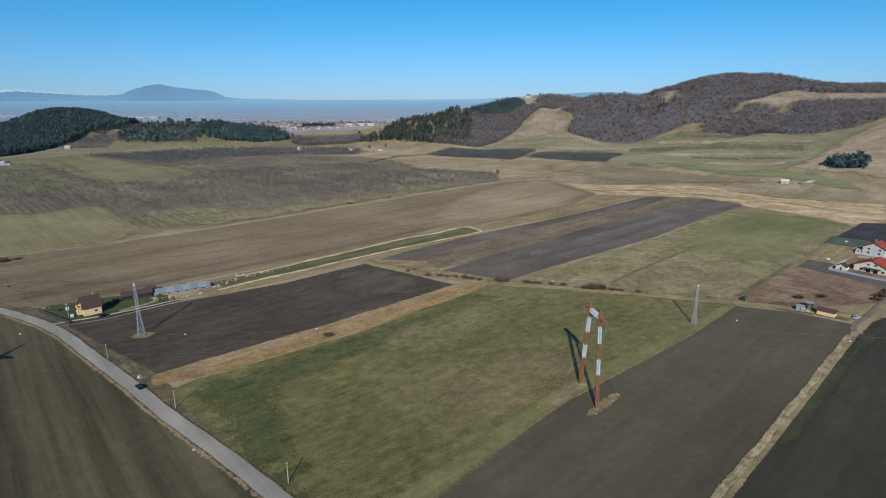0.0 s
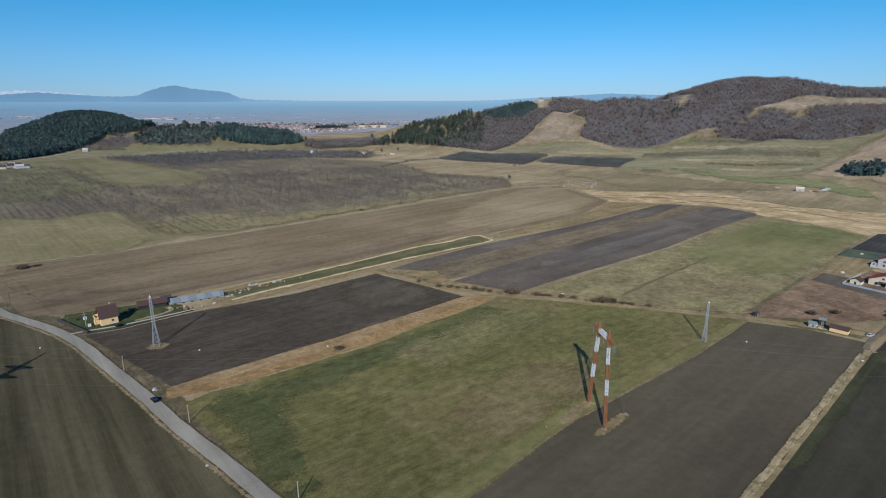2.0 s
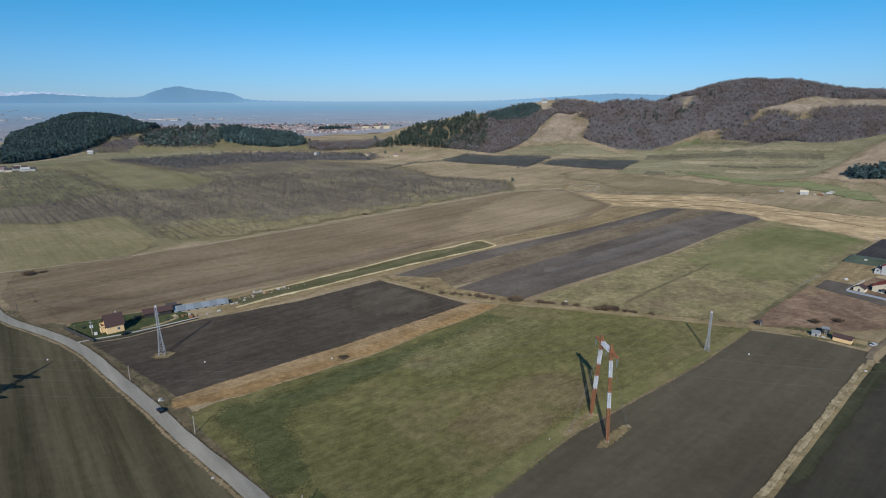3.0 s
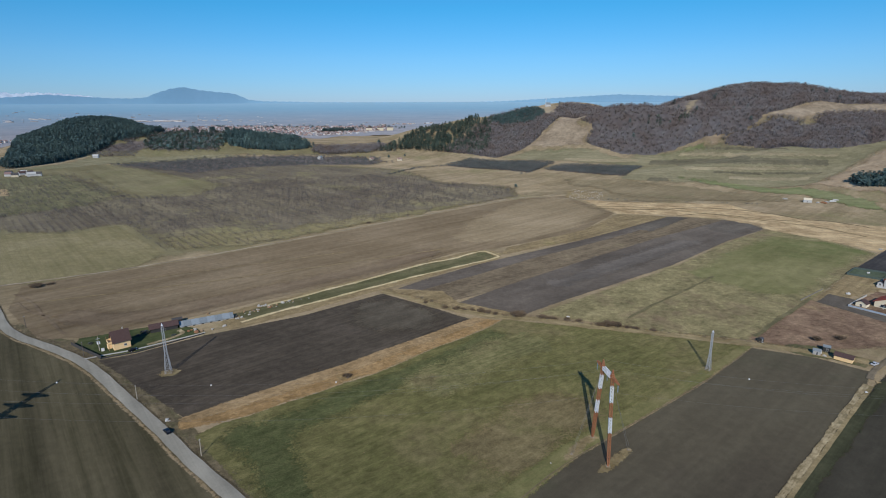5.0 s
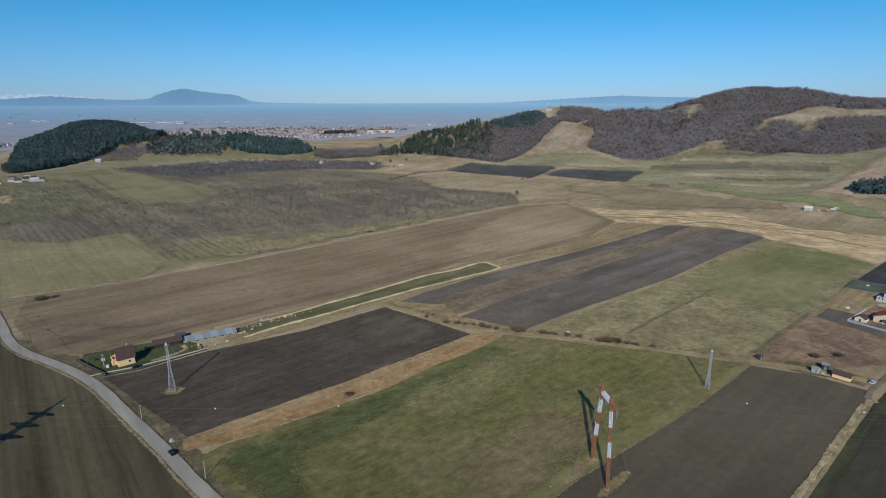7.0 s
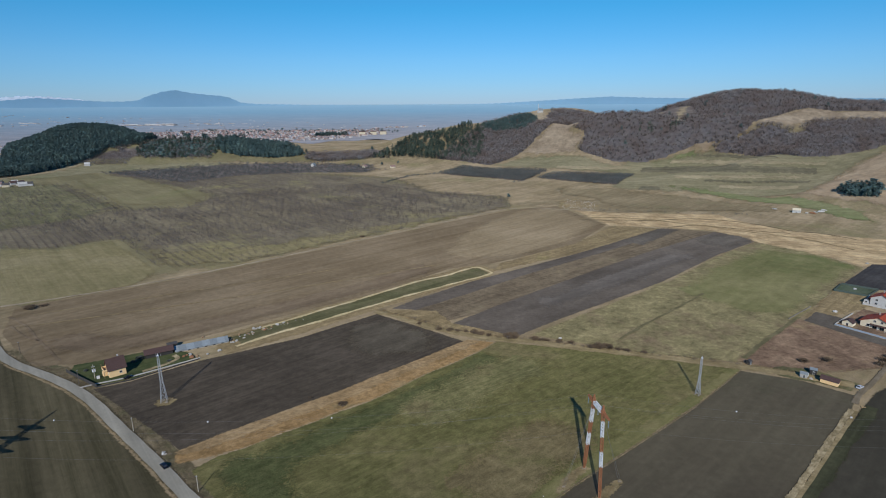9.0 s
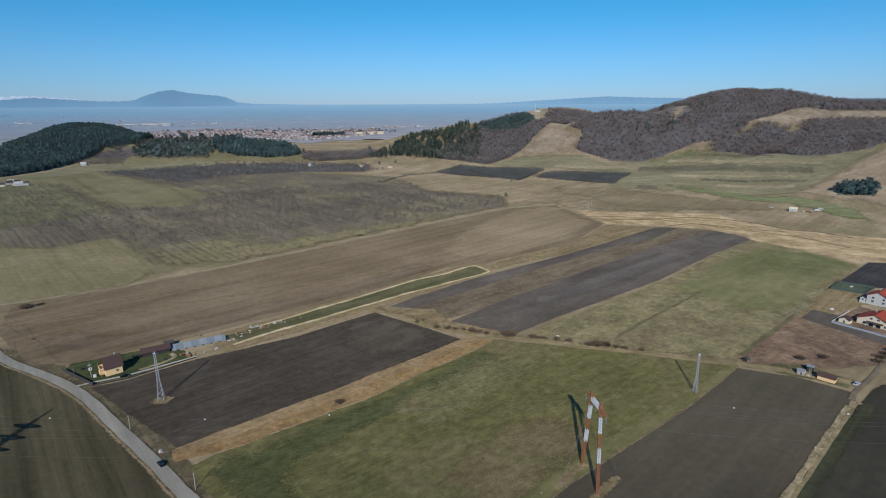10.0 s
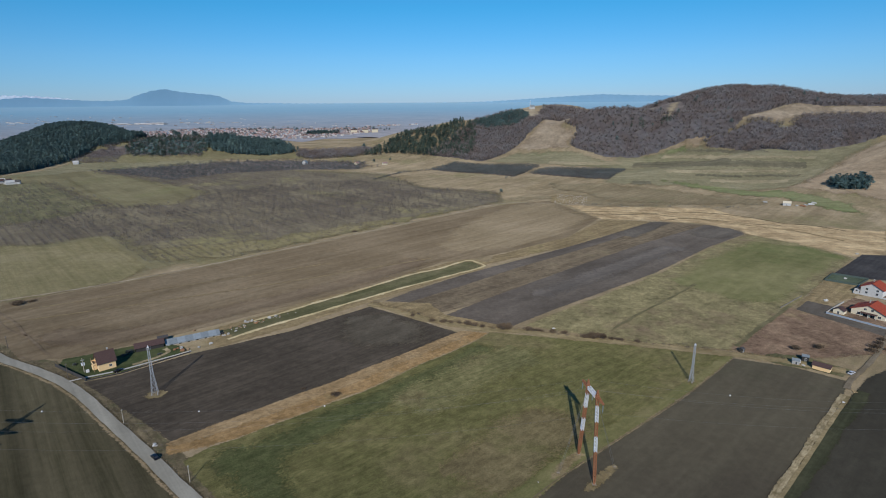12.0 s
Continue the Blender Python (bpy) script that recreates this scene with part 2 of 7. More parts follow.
M["lane"] = land("dusty_lane", (0.140, 0.114, 0.078), (0.180, 0.149, 0.105), (0.225, 0.189, 0.138), 43, 1.0, 0.5, 0.06, 0.6, None, 0.1, 40.0)
M["bare_slope"] = land("bare_slope_grass", (0.255, 0.200, 0.140), (0.325, 0.260, 0.184), (0.395, 0.320, 0.232), 70, 5, 0.3, 0.02, 0.3, ((0.228, 0.179, 0.114), 0.03, 0.62), 0.15)
M["asphalt"] = land("worn_asphalt", (0.262, 0.248, 0.207), (0.294, 0.281, 0.237), (0.336, 0.320, 0.271), 131, 1.2, 0.35, 0.05, 2.0, None, 0.0, 60.0, 0.22)
M["gravel"] = land("pale_gravel", (0.162, 0.127, 0.067), (0.315, 0.254, 0.150), (0.492, 0.411, 0.264), 43, 1.1, 0.5, 0.16, 0.5, ((0.137, 0.115, 0.058), 0.2, 0.52), 0.2, 8.0)
M["plough_far_east"] = land("ploughed_soil_cool", (0.047, 0.043, 0.033), (0.059, 0.054, 0.042), (0.074, 0.069, 0.052), 43, 7.0, 0.4, 0.011, 0.6, ((0.047, 0.050, 0.033), 0.009, 0.54), 0.06, 110.0, 0.35)
M["crop_dark"] = land("winter_crop_lush", (0.068, 0.080, 0.032), (0.089, 0.099, 0.042), (0.120, 0.122, 0.055), 39, 1.5, 0.5, 0.03, 0.5, ((0.148, 0.135, 0.067), 0.05, 0.60), 0.12, 9.0, 0.9, 0.4)
M["crop_worn"] = land("winter_crop_thin", (0.137, 0.111, 0.056), (0.173, 0.143, 0.074), (0.216, 0.180, 0.095), 39, 1.5, 0.5, 0.03, 0.5, ((0.134, 0.125, 0.052), 0.03, 0.54), 0.12, 9.0, 0.8, 0.4)
M["crop_bright"] = land("winter_crop_bright", (0.107, 0.109, 0.046), (0.156, 0.149, 0.066), (0.214, 0.194, 0.095), 39, 1.5, 0.6, 0.03, 0.5, ((0.141, 0.117, 0.060), 0.03, 0.55), 0.12, 12.0, 0.9, 0.5)
M["brown_dark"] = land("stubble_damp", (0.144, 0.107, 0.071), (0.188, 0.141, 0.094), (0.237, 0.185, 0.122), 44, 7.0, 0.45, 0.02, 0.5, None, 0.06, 200.0)
M["plough_end"] = land("harrowed_soil_damp", (0.090, 0.079, 0.065), (0.116, 0.101, 0.084), (0.152, 0.134, 0.111), 41, 9.0, 0.35, 0.02, 0.6, None, 0.06, 70.0)
M["edge_grass"] = land("dark_edge_grass", (0.044, 0.046, 0.028), (0.056, 0.060, 0.034), (0.076, 0.077, 0.045), 43, 1.2, 0.4, 0.05, 0.6)
M["dim_track"] = land("worn_olive_track", (0.115, 0.105, 0.058), (0.15, 0.135, 0.075), (0.20, 0.175, 0.10), 43, 1.2, 0.4, 0.08, 0.6)
M["fallow"] = land("fallow_weeds", (0.190, 0.145, 0.079), (0.255, 0.197, 0.108), (0.330, 0.257, 0.145), 42, 3.0, 0.45, 0.03, 0.5, ((0.200, 0.173, 0.075), 0.03, 0.56), 0.1, 60.0, 0.9)
M["fallow_brown"] = land("fallow_brown", (0.120, 0.094, 0.064), (0.165, 0.130, 0.087), (0.222, 0.177, 0.118), 41, 2.5, 0.5, 0.04, 0.5, ((0.205, 0.170, 0.100), 0.04, 0.58), 0.1, 50.0, 0.8)
M["ditch_dark"] = land("dark_ditch_weeds", (0.085, 0.070, 0.042), (0.125, 0.103, 0.062), (0.175, 0.145, 0.088), 160, 1.0, 0.4, 0.08, 0.5)
M["tilled"] = land("tilled_garden_soil", (0.042, 0.041, 0.042), (0.055, 0.053, 0.053), (0.075, 0.072, 0.07), 41, 2.0, 0.4, 0.04, 0.6, None, 0.06, 30.0)
M["olive_dull"] = land("dull_meadow", (0.172, 0.150, 0.083), (0.217, 0.190, 0.105), (0.262, 0.230, 0.130), 133, 4, 0.3, 0.012, 0.3, ((0.202, 0.189, 0.092), 0.01, 0.54), 0.1, 90.0, 0.3, band=0.2)
M["plough_pale"] = land("harrowed_soil_dry", (0.118, 0.104, 0.090), (0.145, 0.127, 0.110), (0.172, 0.151, 0.131), 41, 6.0, 0.4, 0.02, 0.6, None, 0.06, 70.0)
M["concrete"] = varied("concrete", (0.42, 0.40, 0.36), (0.55, 0.53, 0.48), 0.9, 0, 2.0, 0.1)
M["old_concrete"] = varied("earthy_concrete", (0.24, 0.20, 0.145), (0.34, 0.29, 0.22), 0.95, 0, 2.0, 0.1)
M["bark"] = varied("grey_bark", (0.16, 0.135, 0.12), (0.25, 0.215, 0.19), 0.95, 0, 0.3, 0.35)
# twig tones lifted part of the way towards distance haze
M["twig"] = foliage("bare_twigs", (0.195, 0.152, 0.135), (0.25, 0.242, 0.245))
M["orchard_twig"] = foliage("orchard_twigs", (0.137, 0.115, 0.104), (0.220, 0.186, 0.161), 0.012)
# needle tones hold some blue distance haze besides their green
M["pine"] = foliage("pine_needles", (0.083, 0.142, 0.144), (0.128, 0.200, 0.186))
# darker copies of twig and pine: shade inside the woods put into the colour
M["twig_shaded"] = foliage("shaded_inner", (0.098, 0.078, 0.070), (0.128, 0.120, 0.121))
M["pine_shaded"] = foliage("shaded_boughs", (0.060, 0.100, 0.099), (0.098, 0.152, 0.141))
M["orchard_dark"] = foliage("orchard_twigs_dark", (0.112, 0.102, 0.099), (0.171, 0.153, 0.144), 0.012)
M["dark_twig"] = foliage("dense_twigs", (0.088, 0.101, 0.100), (0.141, 0.159, 0.156))
M["dry_grass"] = foliage("dry_grass_tufts", (0.289, 0.207, 0.096), (0.425, 0.324, 0.168))
M["shrub"] = foliage("shrub_twigs", (0.12, 0.09, 0.065), (0.20, 0.15, 0.10))


# ---------------------------------------------------------------- mesh helpers
def mesh_of(name, verts, faces, mat):
    me = bpy.data.meshes.new(name)
    me.from_pydata([tuple(v) for v in verts], [], faces)
    me.materials.append(mat)
    me.update()
    return me


def tri_mesh(name, verts, tris, mat):
    """A mesh from arrays of corners and triangles."""
    me = bpy.data.meshes.new(name)
    verts, tris = np.asarray(verts, np.float32), np.asarray(tris, np.int32)
    me.vertices.add(len(verts))
    me.vertices.foreach_set("co", verts.ravel())
    me.loops.add(tris.size)
    me.loops.foreach_set("vertex_index", tris.ravel())
    me.polygons.add(len(tris))
    me.polygons.foreach_set("loop_start", np.arange(0, tris.size, 3, dtype=np.int32))
    me.materials.append(mat)
    me.update(calc_edges=True)
    return me


def part(name, bm, material, parent, label=""):
    me = bpy.data.meshes.new(name)
    bm.to_mesh(me)
    bm.free()
    me.materials.append(material)
    ob = new(name, me)
    ob.parent = parent
    return tagged(ob, label)


def box(bm, lo, hi, m=None):
    """A box between two corners, added to bm."""
    r = bmesh.ops.create_cube(bm, size=1.0)["verts"]
    for v in r:
        v.co = Vector([(a + b) / 2 + c * (b - a) for a, b, c in zip(lo, hi, v.co)])
        if m is not None:
            v.co = m @ v.co
    return r


def rod(bm, a, b, r0, r1=None, sides=6):
    """A tapered rod from a to b, added to bm."""
    a, b = Vector(a), Vector(b)
    r1 = r0 if r1 is None else r1
    q = (b - a).to_track_quat("Z", "Y")
    rings = []
    for c, r in ((a, r0), (b, r1)):
        rings.append([bm.verts.new(c + q @ Vector((r * math.cos(i * 2 * math.pi / sides), r * math.sin(i * 2 * math.pi / sides), 0))) for i in range(sides)])
    for i in range(sides):
        bm.faces.new((rings[0][i], rings[0][(i + 1) % sides], rings[1][(i + 1) % sides], rings[1][i]))
    bm.faces.new(rings[0][::-1])
    bm.faces.new(rings[1])


# ---------------------------------------------------------------- the lie of the land
HILLS = (  # x, y, height, spread along, spread across, turn
    (643, 1270, 110, 118, 172, -0.19),
    (455, 1284, 39, 247, 74, 0.77),
    (313, 1547, 112, 152, 193, -0.41),
    (1, 1412, 58, 187, 126, -0.32),
    (551, 916, 30, 173, 45, 0.09),
    (730, 795, 80, 130, 66, 0.42),
    (-925, 1440, 68, 112, 160, 0.0),
    (-600, 1345, 48, 200, 60, 0.0),
    (929, 1139, 118, 177, 248, 0.17),
    (404, 1146, 54, 181, 46, -0.49),
)
RIM, RIM_IN = 4780.0, 3200.0


def ground_z(x, y):
    x, y = np.asarray(x, float), np.asarray(y, float)
    z = np.zeros_like(x)
    for bx, by, h, sx, sy, turn in HILLS:
        c, s = math.cos(turn), math.sin(turn)
        u, v = (c * (x - bx) + s * (y - by)) / sx, (-s * (x - bx) + c * (y - by)) / sy
        z = z + h * np.exp(-0.5 * (u * u + v * v))
    z = np.where(z < 0.25, 0.0, z - 0.25)
    # small unevenness on the slopes only
    z = z + np.clip((z - 15) / 40, 0, 1) * (1.6 * np.sin(x / 23 + 1.3 * np.sin(y / 31)) + 1.2 * np.sin(y / 17 + x / 41))
    # the plain climbs slowly towards its far rim
    k = np.clip((np.hypot(x, y) - RIM_IN) / (RIM - RIM_IN), 0, 1)
    return z + 117.0 * k ** 1.25


def inside(poly, x, y):
    """Which of the points x, y lie in the polygon."""
    x, y = np.asarray(x, float), np.asarray(y, float)
    hit = np.zeros(x.shape, bool)
    for (x0, y0), (x1, y1) in zip(poly, poly[1:] + poly[:1]):
        cross = ((y0 > y) != (y1 > y)) & (x < (x1 - x0) * (y - y0) / ((y1 - y0) or 1e-9) + x0)
        hit ^= cross
    return hit


def ragged(poly, step=4.0, jitter=0.6, seed=1):
    """The outline with many small, uneven steps, as a real field's edge has."""
    rnd = random.Random(seed)
    out = []
    for (x0, y0), (x1, y1) in zip(poly, poly[1:] + poly[:1]):
        n = max(1, int(math.hypot(x1 - x0, y1 - y0) / step))
        for i in range(n):
            j = jitter if i else 0.3 * jitter
            out.append((x0 + (x1 - x0) * i / n + rnd.uniform(-j, j), y0 + (y1 - y0) * i / n + rnd.uniform(-j, j)))
    return out


def beside(line, off):
    """The line moved sideways by off metres (to its left)."""
    out = []
    for i, p in enumerate(line):
        a, c = line[max(i - 1, 0)], line[min(i + 1, len(line) - 1)]
        d = Vector((c[0] - a[0], c[1] - a[1])).normalized()
        out.append((p[0] - d.y * off, p[1] + d.x * off))
    return out


LAID = []


def field(name, poly, mat, label, lift=0.04, step=6.0, jitter=0.25, category="field", soft=1.4):
    """A level field: one thin sheet of soil or turf on the plain, no two at one height, its rim soft metres wide."""
    LAID.append(name)
    lift = 0.02 + 0.004 * len(LAID)
    out = ragged(poly, step, jitter, len(name) + len(poly))
    area = sum(a[0] * b[1] - b[0] * a[1] for a, b in zip(out, out[1:] + out[:1]))
    side = soft / 2 * (-1 if area > 0 else 1)
    closed = [out[-1]] + out + [out[0]]
    rims = beside(closed, side if soft < 9 else 0.0)[1:-1] + beside(closed, -side if soft < 9 else -2 * side)[1:-1]
    n = len(out)
    bm = bmesh.new()
    fade = bm.verts.layers.float.new("fade")
    flat, _, cut, old, *_ = geometry.delaunay_2d_cdt([Vector(p) for p in rims], [], [list(range(n))], 1, 1e-4)
    vs = []
    for p, src in zip(flat, old):
        v = bm.verts.new((p.x, p.y, lift))
        v[fade] = 0.0 if src and min(src) >= n else 1.0
        vs.append(v)
    for c in cut:
        f = bm.faces.new([vs[i] for i in c])
        f.normal_update()
        if f.normal.z < 0:
            f.normal_flip()
    ob = part(name, bm, mat, None)
    return tagged(ob, label, category, kind="structure")


def draped(name, poly, mat, label, lift=0.25, cell=5.0, category="meadow", fray=0.8, rings=2):
    """A cover that follows the slopes, cut out of a fine grid with a frayed edge."""
    xs, ys = [p[0] for p in poly], [p[1] for p in poly]
    gx, gy = np.meshgrid(np.arange(min(xs), max(xs) + cell, cell), np.arange(min(ys), max(ys) + cell, cell))
    rng = np.random.RandomState(len(name) + int(abs(xs[0])))
    cx, cy = gx[:-1, :-1] + cell / 2, gy[:-1, :-1] + cell / 2
    keep = inside(list(poly), cx + rng.uniform(-1, 1, cx.shape) * cell * fray, cy + rng.uniform(-1, 1, cx.shape) * cell * fray)
    w = gx.shape[1]
    i, j = np.nonzero(keep)
    a = i * w + j
    quads = np.stack([a, a + 1, a + w + 1, a + w], 1)
    used, inv = np.unique(quads, return_inverse=True)
    q = inv.reshape(-1, 4)
    vx, vy = gx.ravel()[used] + rng.uniform(-1, 1, len(used)) * cell * 0.2, gy.ravel()[used] + rng.uniform(-1, 1, len(used)) * cell * 0.2
    v = np.stack([vx, vy, ground_z(vx, vy) + lift], 1)
    ob = new(name, tri_mesh(name, v, np.concatenate([q[:, :3], q[:, [0, 2, 3]]]), mat))
    for p in ob.data.polygons:
        p.use_smooth = True
    rim = (np.bincount(q.ravel(), minlength=len(v)) < 4).astype(np.float32)
    for k in range(1, rings):
        near = q[rim[q].max(1) > (rings - k + 0.5) / rings].ravel()
        rim[near] = np.maximum(rim[near], (rings - k) / rings)
    ob.data.attributes.new("fade", "FLOAT", "POINT").data.foreach_set("value", rim)
    return tagged(ob, label, category, kind="structure")


# one sheet of ground out to the rim: fine steps ahead, where the hills are
radii = np.concatenate([[0.0], np.linspace(40, 640, 16), np.arange(660, 1700, 9.0), np.geomspace(1720, RIM, 46)])
angles = np.radians(np.concatenate([np.arange(-48, 48, 0.4), np.arange(48, 312, 6.0)]))
rr, aa = np.meshgrid(radii[1:], angles, indexing="ij")
gx, gy = rr * np.sin(aa), rr * np.cos(aa)
gv = np.concatenate([[[0, 0, 0]], np.stack([gx.ravel(), gy.ravel(), ground_z(gx, gy).ravel()], 1)])
na = len(angles)
tris = [(0, 1 + (k + 1) % na, 1 + k) for k in range(na)]
k0 = np.arange(na)
for r in range(len(radii) - 2):
    a, b = 1 + r * na + k0, 1 + r * na + (k0 + 1) % na
    c, d = a + na, b + na
    tris += list(map(tuple, np.stack([a, b, d], 1))) + list(map(tuple, np.stack([a, d, c], 1)))
ground = new("ground", tri_mesh("ground", gv, np.array(tris), M["ground"]))
for p in ground.data.polygons:
    p.use_smooth = True
tagged(ground, "dry olive and tan meadow plain rising into grassy hills", "ground", kind="structure")

# ---------------------------------------------------------------- line of the road
ROAD = [(-400, 420), (-345, 368), (-302, 327), (-276, 302), (-252, 279), (-233, 266), (-210, 254.5), (-186, 241.5), (-164, 225.5), (-138, 203.5), (-114, 183.5), (-95, 166.5), (-76, 151), (-58, 136), (-43, 123), (-18, 100), (22, 62), (80, 8)]


def smooth_line(pts, step=2.0):
    """Catmull-Rom line through the points."""
    out = []
    ext = [pts[0]] + list(pts) + [pts[-1]]
    for a, b, c, d in zip(ext, ext[1:], ext[2:], ext[3:]):
        n = max(2, int(math.hypot(c[0] - b[0], c[1] - b[1]) / step))
        for i in range(n):
            t = i / n
            out.append(tuple(0.5 * (2 * q + (r - p) * t + (2 * p - 5 * q + 4 * r - s) * t * t + (3 * q - p - 3 * r + s) * t ** 3) for p, q, r, s in zip(a, b, c, d)))
    return out + [tuple(pts[-1])]


# ---------------------------------------------------------------- fields
field("field_west", beside(ROAD[2:], -3.9) + [(40, -60), (-100, -80), (-420, -20), (-470, 200), (-360, 330)], M["plough_west"], "olive-brown ploughed field beside the road", 0.04)
field("road_margin", beside(ROAD[4:16], 3.0) + beside(ROAD[4:16], 10.0)[::-1], M["margin"], "rough brown margin between road and ploughed field", 0.03, 3.0, 0.8, "verge", 2.0)
field("field_orchard_side", [(-160, 247.8), (-144, 263.5), (-136, 270.5), (-126, 277), (-91, 300), (-49, 339), (-12, 312), (9, 295), (-36, 252), (-70, 226), (-108, 191.5), (-133, 210), (-158, 228.5), (-174, 240)],
      M["plough_dark"], "dark freshly ploughed field behind a lattice mast", 0.04)
WEEDS_UP = [(-106.3, 194.1), (-94.5, 204.9), (-85.2, 212.6), (-75.3, 220.9), (-64.8, 230.2), (-53.5, 239.7), (-41.6, 251.6), (-28.5, 263.2), (-14.3, 276.6), (1.1, 291.2), (9.4, 299.0)]
WEEDS_MID = [(-106.0, 188.6), (-89.0, 199.6), (-77.9, 208.8), (-67.9, 216.8), (-57.4, 226.1), (-46.0, 235.0), (-34.0, 247.1), (-20.9, 260.1), (-6.6, 273.2), (9.1, 288.6), (16.7, 297.1)]
WEEDS_LOW = [(-105.7, 183.2), (-92.6, 188.6), (-83.4, 194.2), (-70.6, 205.0), (-60.5, 212.7), (-50.0, 221.9), (-38.5, 230.3), (-26.5, 242.5), (-13.4, 257.1), (1.1, 269.8), (17.0, 286.0), (24.0, 295.1)]
field("weed_strip_pale", [(-110, 190)] + WEEDS_UP + WEEDS_MID[::-1], M["weeds_tan"], "strip of pale dry grass beside ploughed soil", 0.07, 3.0, 0.3, "weeds", 1.6)
field("weed_strip", [(-109, 189)] + WEEDS_MID + WEEDS_LOW[::-1], M["orange"], "strip of dry orange weeds beside the green crop", 0.07, 3.0, 0.4, "weeds", 2.2)
field("field_green", [(-98, 179)] + [(x + 0.6, y - 0.8) for x, y in WEEDS_LOW[1:]] + [(26, 297), (68, 286), (104, 277), (147, 263), (110, 227), (42, 171), (20, 149), (-2, 124), (-38, 90),
      (-16, 96), (-37, 118), (-59, 141), (-85, 166)], M["green"], "green winter crop field with paler worn patches", 0.05, 6.0, 0.3)
field("field_east", [(148, 261), (110, 225), (42, 169.5), (20, 147.5), (-2, 122.5), (-38, 88), (10, 62), (68.5, 120.5), (100, 150), (132.5, 181), (178, 223), (190, 236), (173, 251)],
      M["plough_east"], "grey-brown ploughed field beside a gravel track", 0.04, 6.0, 0.2, soft=1.2)
field("field_far_east", [(22, 68), (73, 122.5), (100.5, 147.5), (139, 183.5), (182, 223), (201, 239), (236, 258), (420, 200), (400, 0), (120, -40)],
      M["plough_far_east"], "dark ploughed field past the gravel track", 0.04)
field("ditch_bank", [(-137, 306), (-104, 335), (-64, 375), (-32, 408), (14, 449), (27, 448), (36, 438), (30, 420), (-6, 390), (-48, 350), (-91, 307), (-124, 279), (-134, 285)],
      M["fallow"], "rough dry grass bank round a green strip", 0.04, 2.0, 0.7, "bank")
field("ditch_strip", [(-131, 302), (-102, 329.5), (-81, 350.5), (-61, 370), (-29, 403), (-5.8, 420), (18, 442), (22, 442.5), (29.5, 430), (27, 425), (-5, 397), (-27, 379.5), (-47, 361.5), (-77, 334), (-98, 315), (-120, 292)],
      M["ditch_grass"], "long narrow strip of green grass between pale banks", 0.08, 2.0, 0.6, "grass")
field("field_brown", [(-297, 349), (-242, 391), (-180, 447), (-100, 527), (14, 643), (80, 704), (139, 727), (173, 610), (120, 525), (59, 474), (30, 455), (-3, 441), (-54, 381), (-102, 342),
      (-140, 309), (-165, 288), (-198, 267), (-221, 263.5), (-246, 284), (-272, 306)], M["brown"], "long brown stubble field", 0.05)
field("field_brown_far", [(40, 640), (80, 702), (139, 725), (172, 612), (120, 527), (60, 476), (20, 470), (-10, 480), (0, 560)], M["brown_pale"], "paler far end of the stubble field", 0.05, 3.0, 2.0, "field", 22.0)
field("fallow_strip", [(-29, 352), (-8, 324), (34, 352), (100, 416), (184, 492), (284, 572), (238, 592), (226, 585), (148, 510), (106, 474), (52, 428), (10, 388)], M["fallow_brown"], "brown fallow strip between dark fields", 0.035)
field("field_dark_strip", [(-40, 349), (-24, 347), (15, 382), (57, 423), (111, 469), (152, 505), (232, 579), (236, 592), (222, 588), (158, 529), (112, 487), (65, 448), (16, 408), (-25, 368)], M["plough_blue"], "narrow dark harrowed field", 0.04)
field("field_dark_wide", [(0, 323), (39, 304), (46, 311), (80, 340), (163, 408), (236, 481), (313, 546), (277, 574), (180, 494), (97, 418), (30, 354)], M["plough_blue"],
      "wide dark harrowed field", 0.04)
field("pasture_east", [(48, 306), (83, 337), (165, 405), (237, 479), (313, 545), (340, 444), (220, 332), (153, 271), (106, 281)], M["pasture"], "pale olive pasture with a faint track", 0.035, soft=4.0)
field("pasture_bright", [(160, 386), (222, 455), (290, 510), (330, 481), (342, 447), (220, 335), (190, 340)], M["pasture_green"], "greener part of the pasture", 0.06, 5, 2.5, "field", 14.0)
field("weed_patch", [(220, 332), (153, 272), (175, 259), (232, 266), (249, 292), (226, 320)], M["weeds_brown"], "patch of brown weeds", 0.045, 5, 0.8, "weeds", 8.0)
field("weed_corner", [(226, 337), (243, 351), (281, 389), (306, 366), (272, 349), (245, 337), (236, 328)], M["fallow"], "dry weeds between the garden walls", 0.045, 3, 1.2, "weeds", 3.0)
field("fallow_corner", [(-52, 347), (-10, 345), (0, 324), (38, 304), (22, 301), (-8, 314), (-30, 331)], M["fallow"], "tan fallow corner between two field tracks", 0.03, 3, 0.8)
field("rough_strip", [(36, 436), (112, 487), (226, 592), (178, 606), (122, 526), (42, 458)], M["fallow"], "tan strip of rough weeds", 0.03, 3, 1.0, "weeds", 3.0)
field("straw_band", [(157, 695), (223, 679), (322, 667), (410, 643), (434, 583), (443, 541), (376, 454), (344, 448), (322, 497), (301, 527), (281, 579), (228, 599), (176, 607)],
      M["straw"], "broad band of pale straw-coloured grass", 0.035, 4, 1.5, "grass", 7.0)
field("field_mid", [(-103, 1028), (109, 884), (280, 855), (389, 690), (315, 683), (186, 672), (140, 735), (86, 716), (84, 800), (-25, 849)], M["brown_mid"], "brown stubble field below the hills", 0.3, soft=20.0)
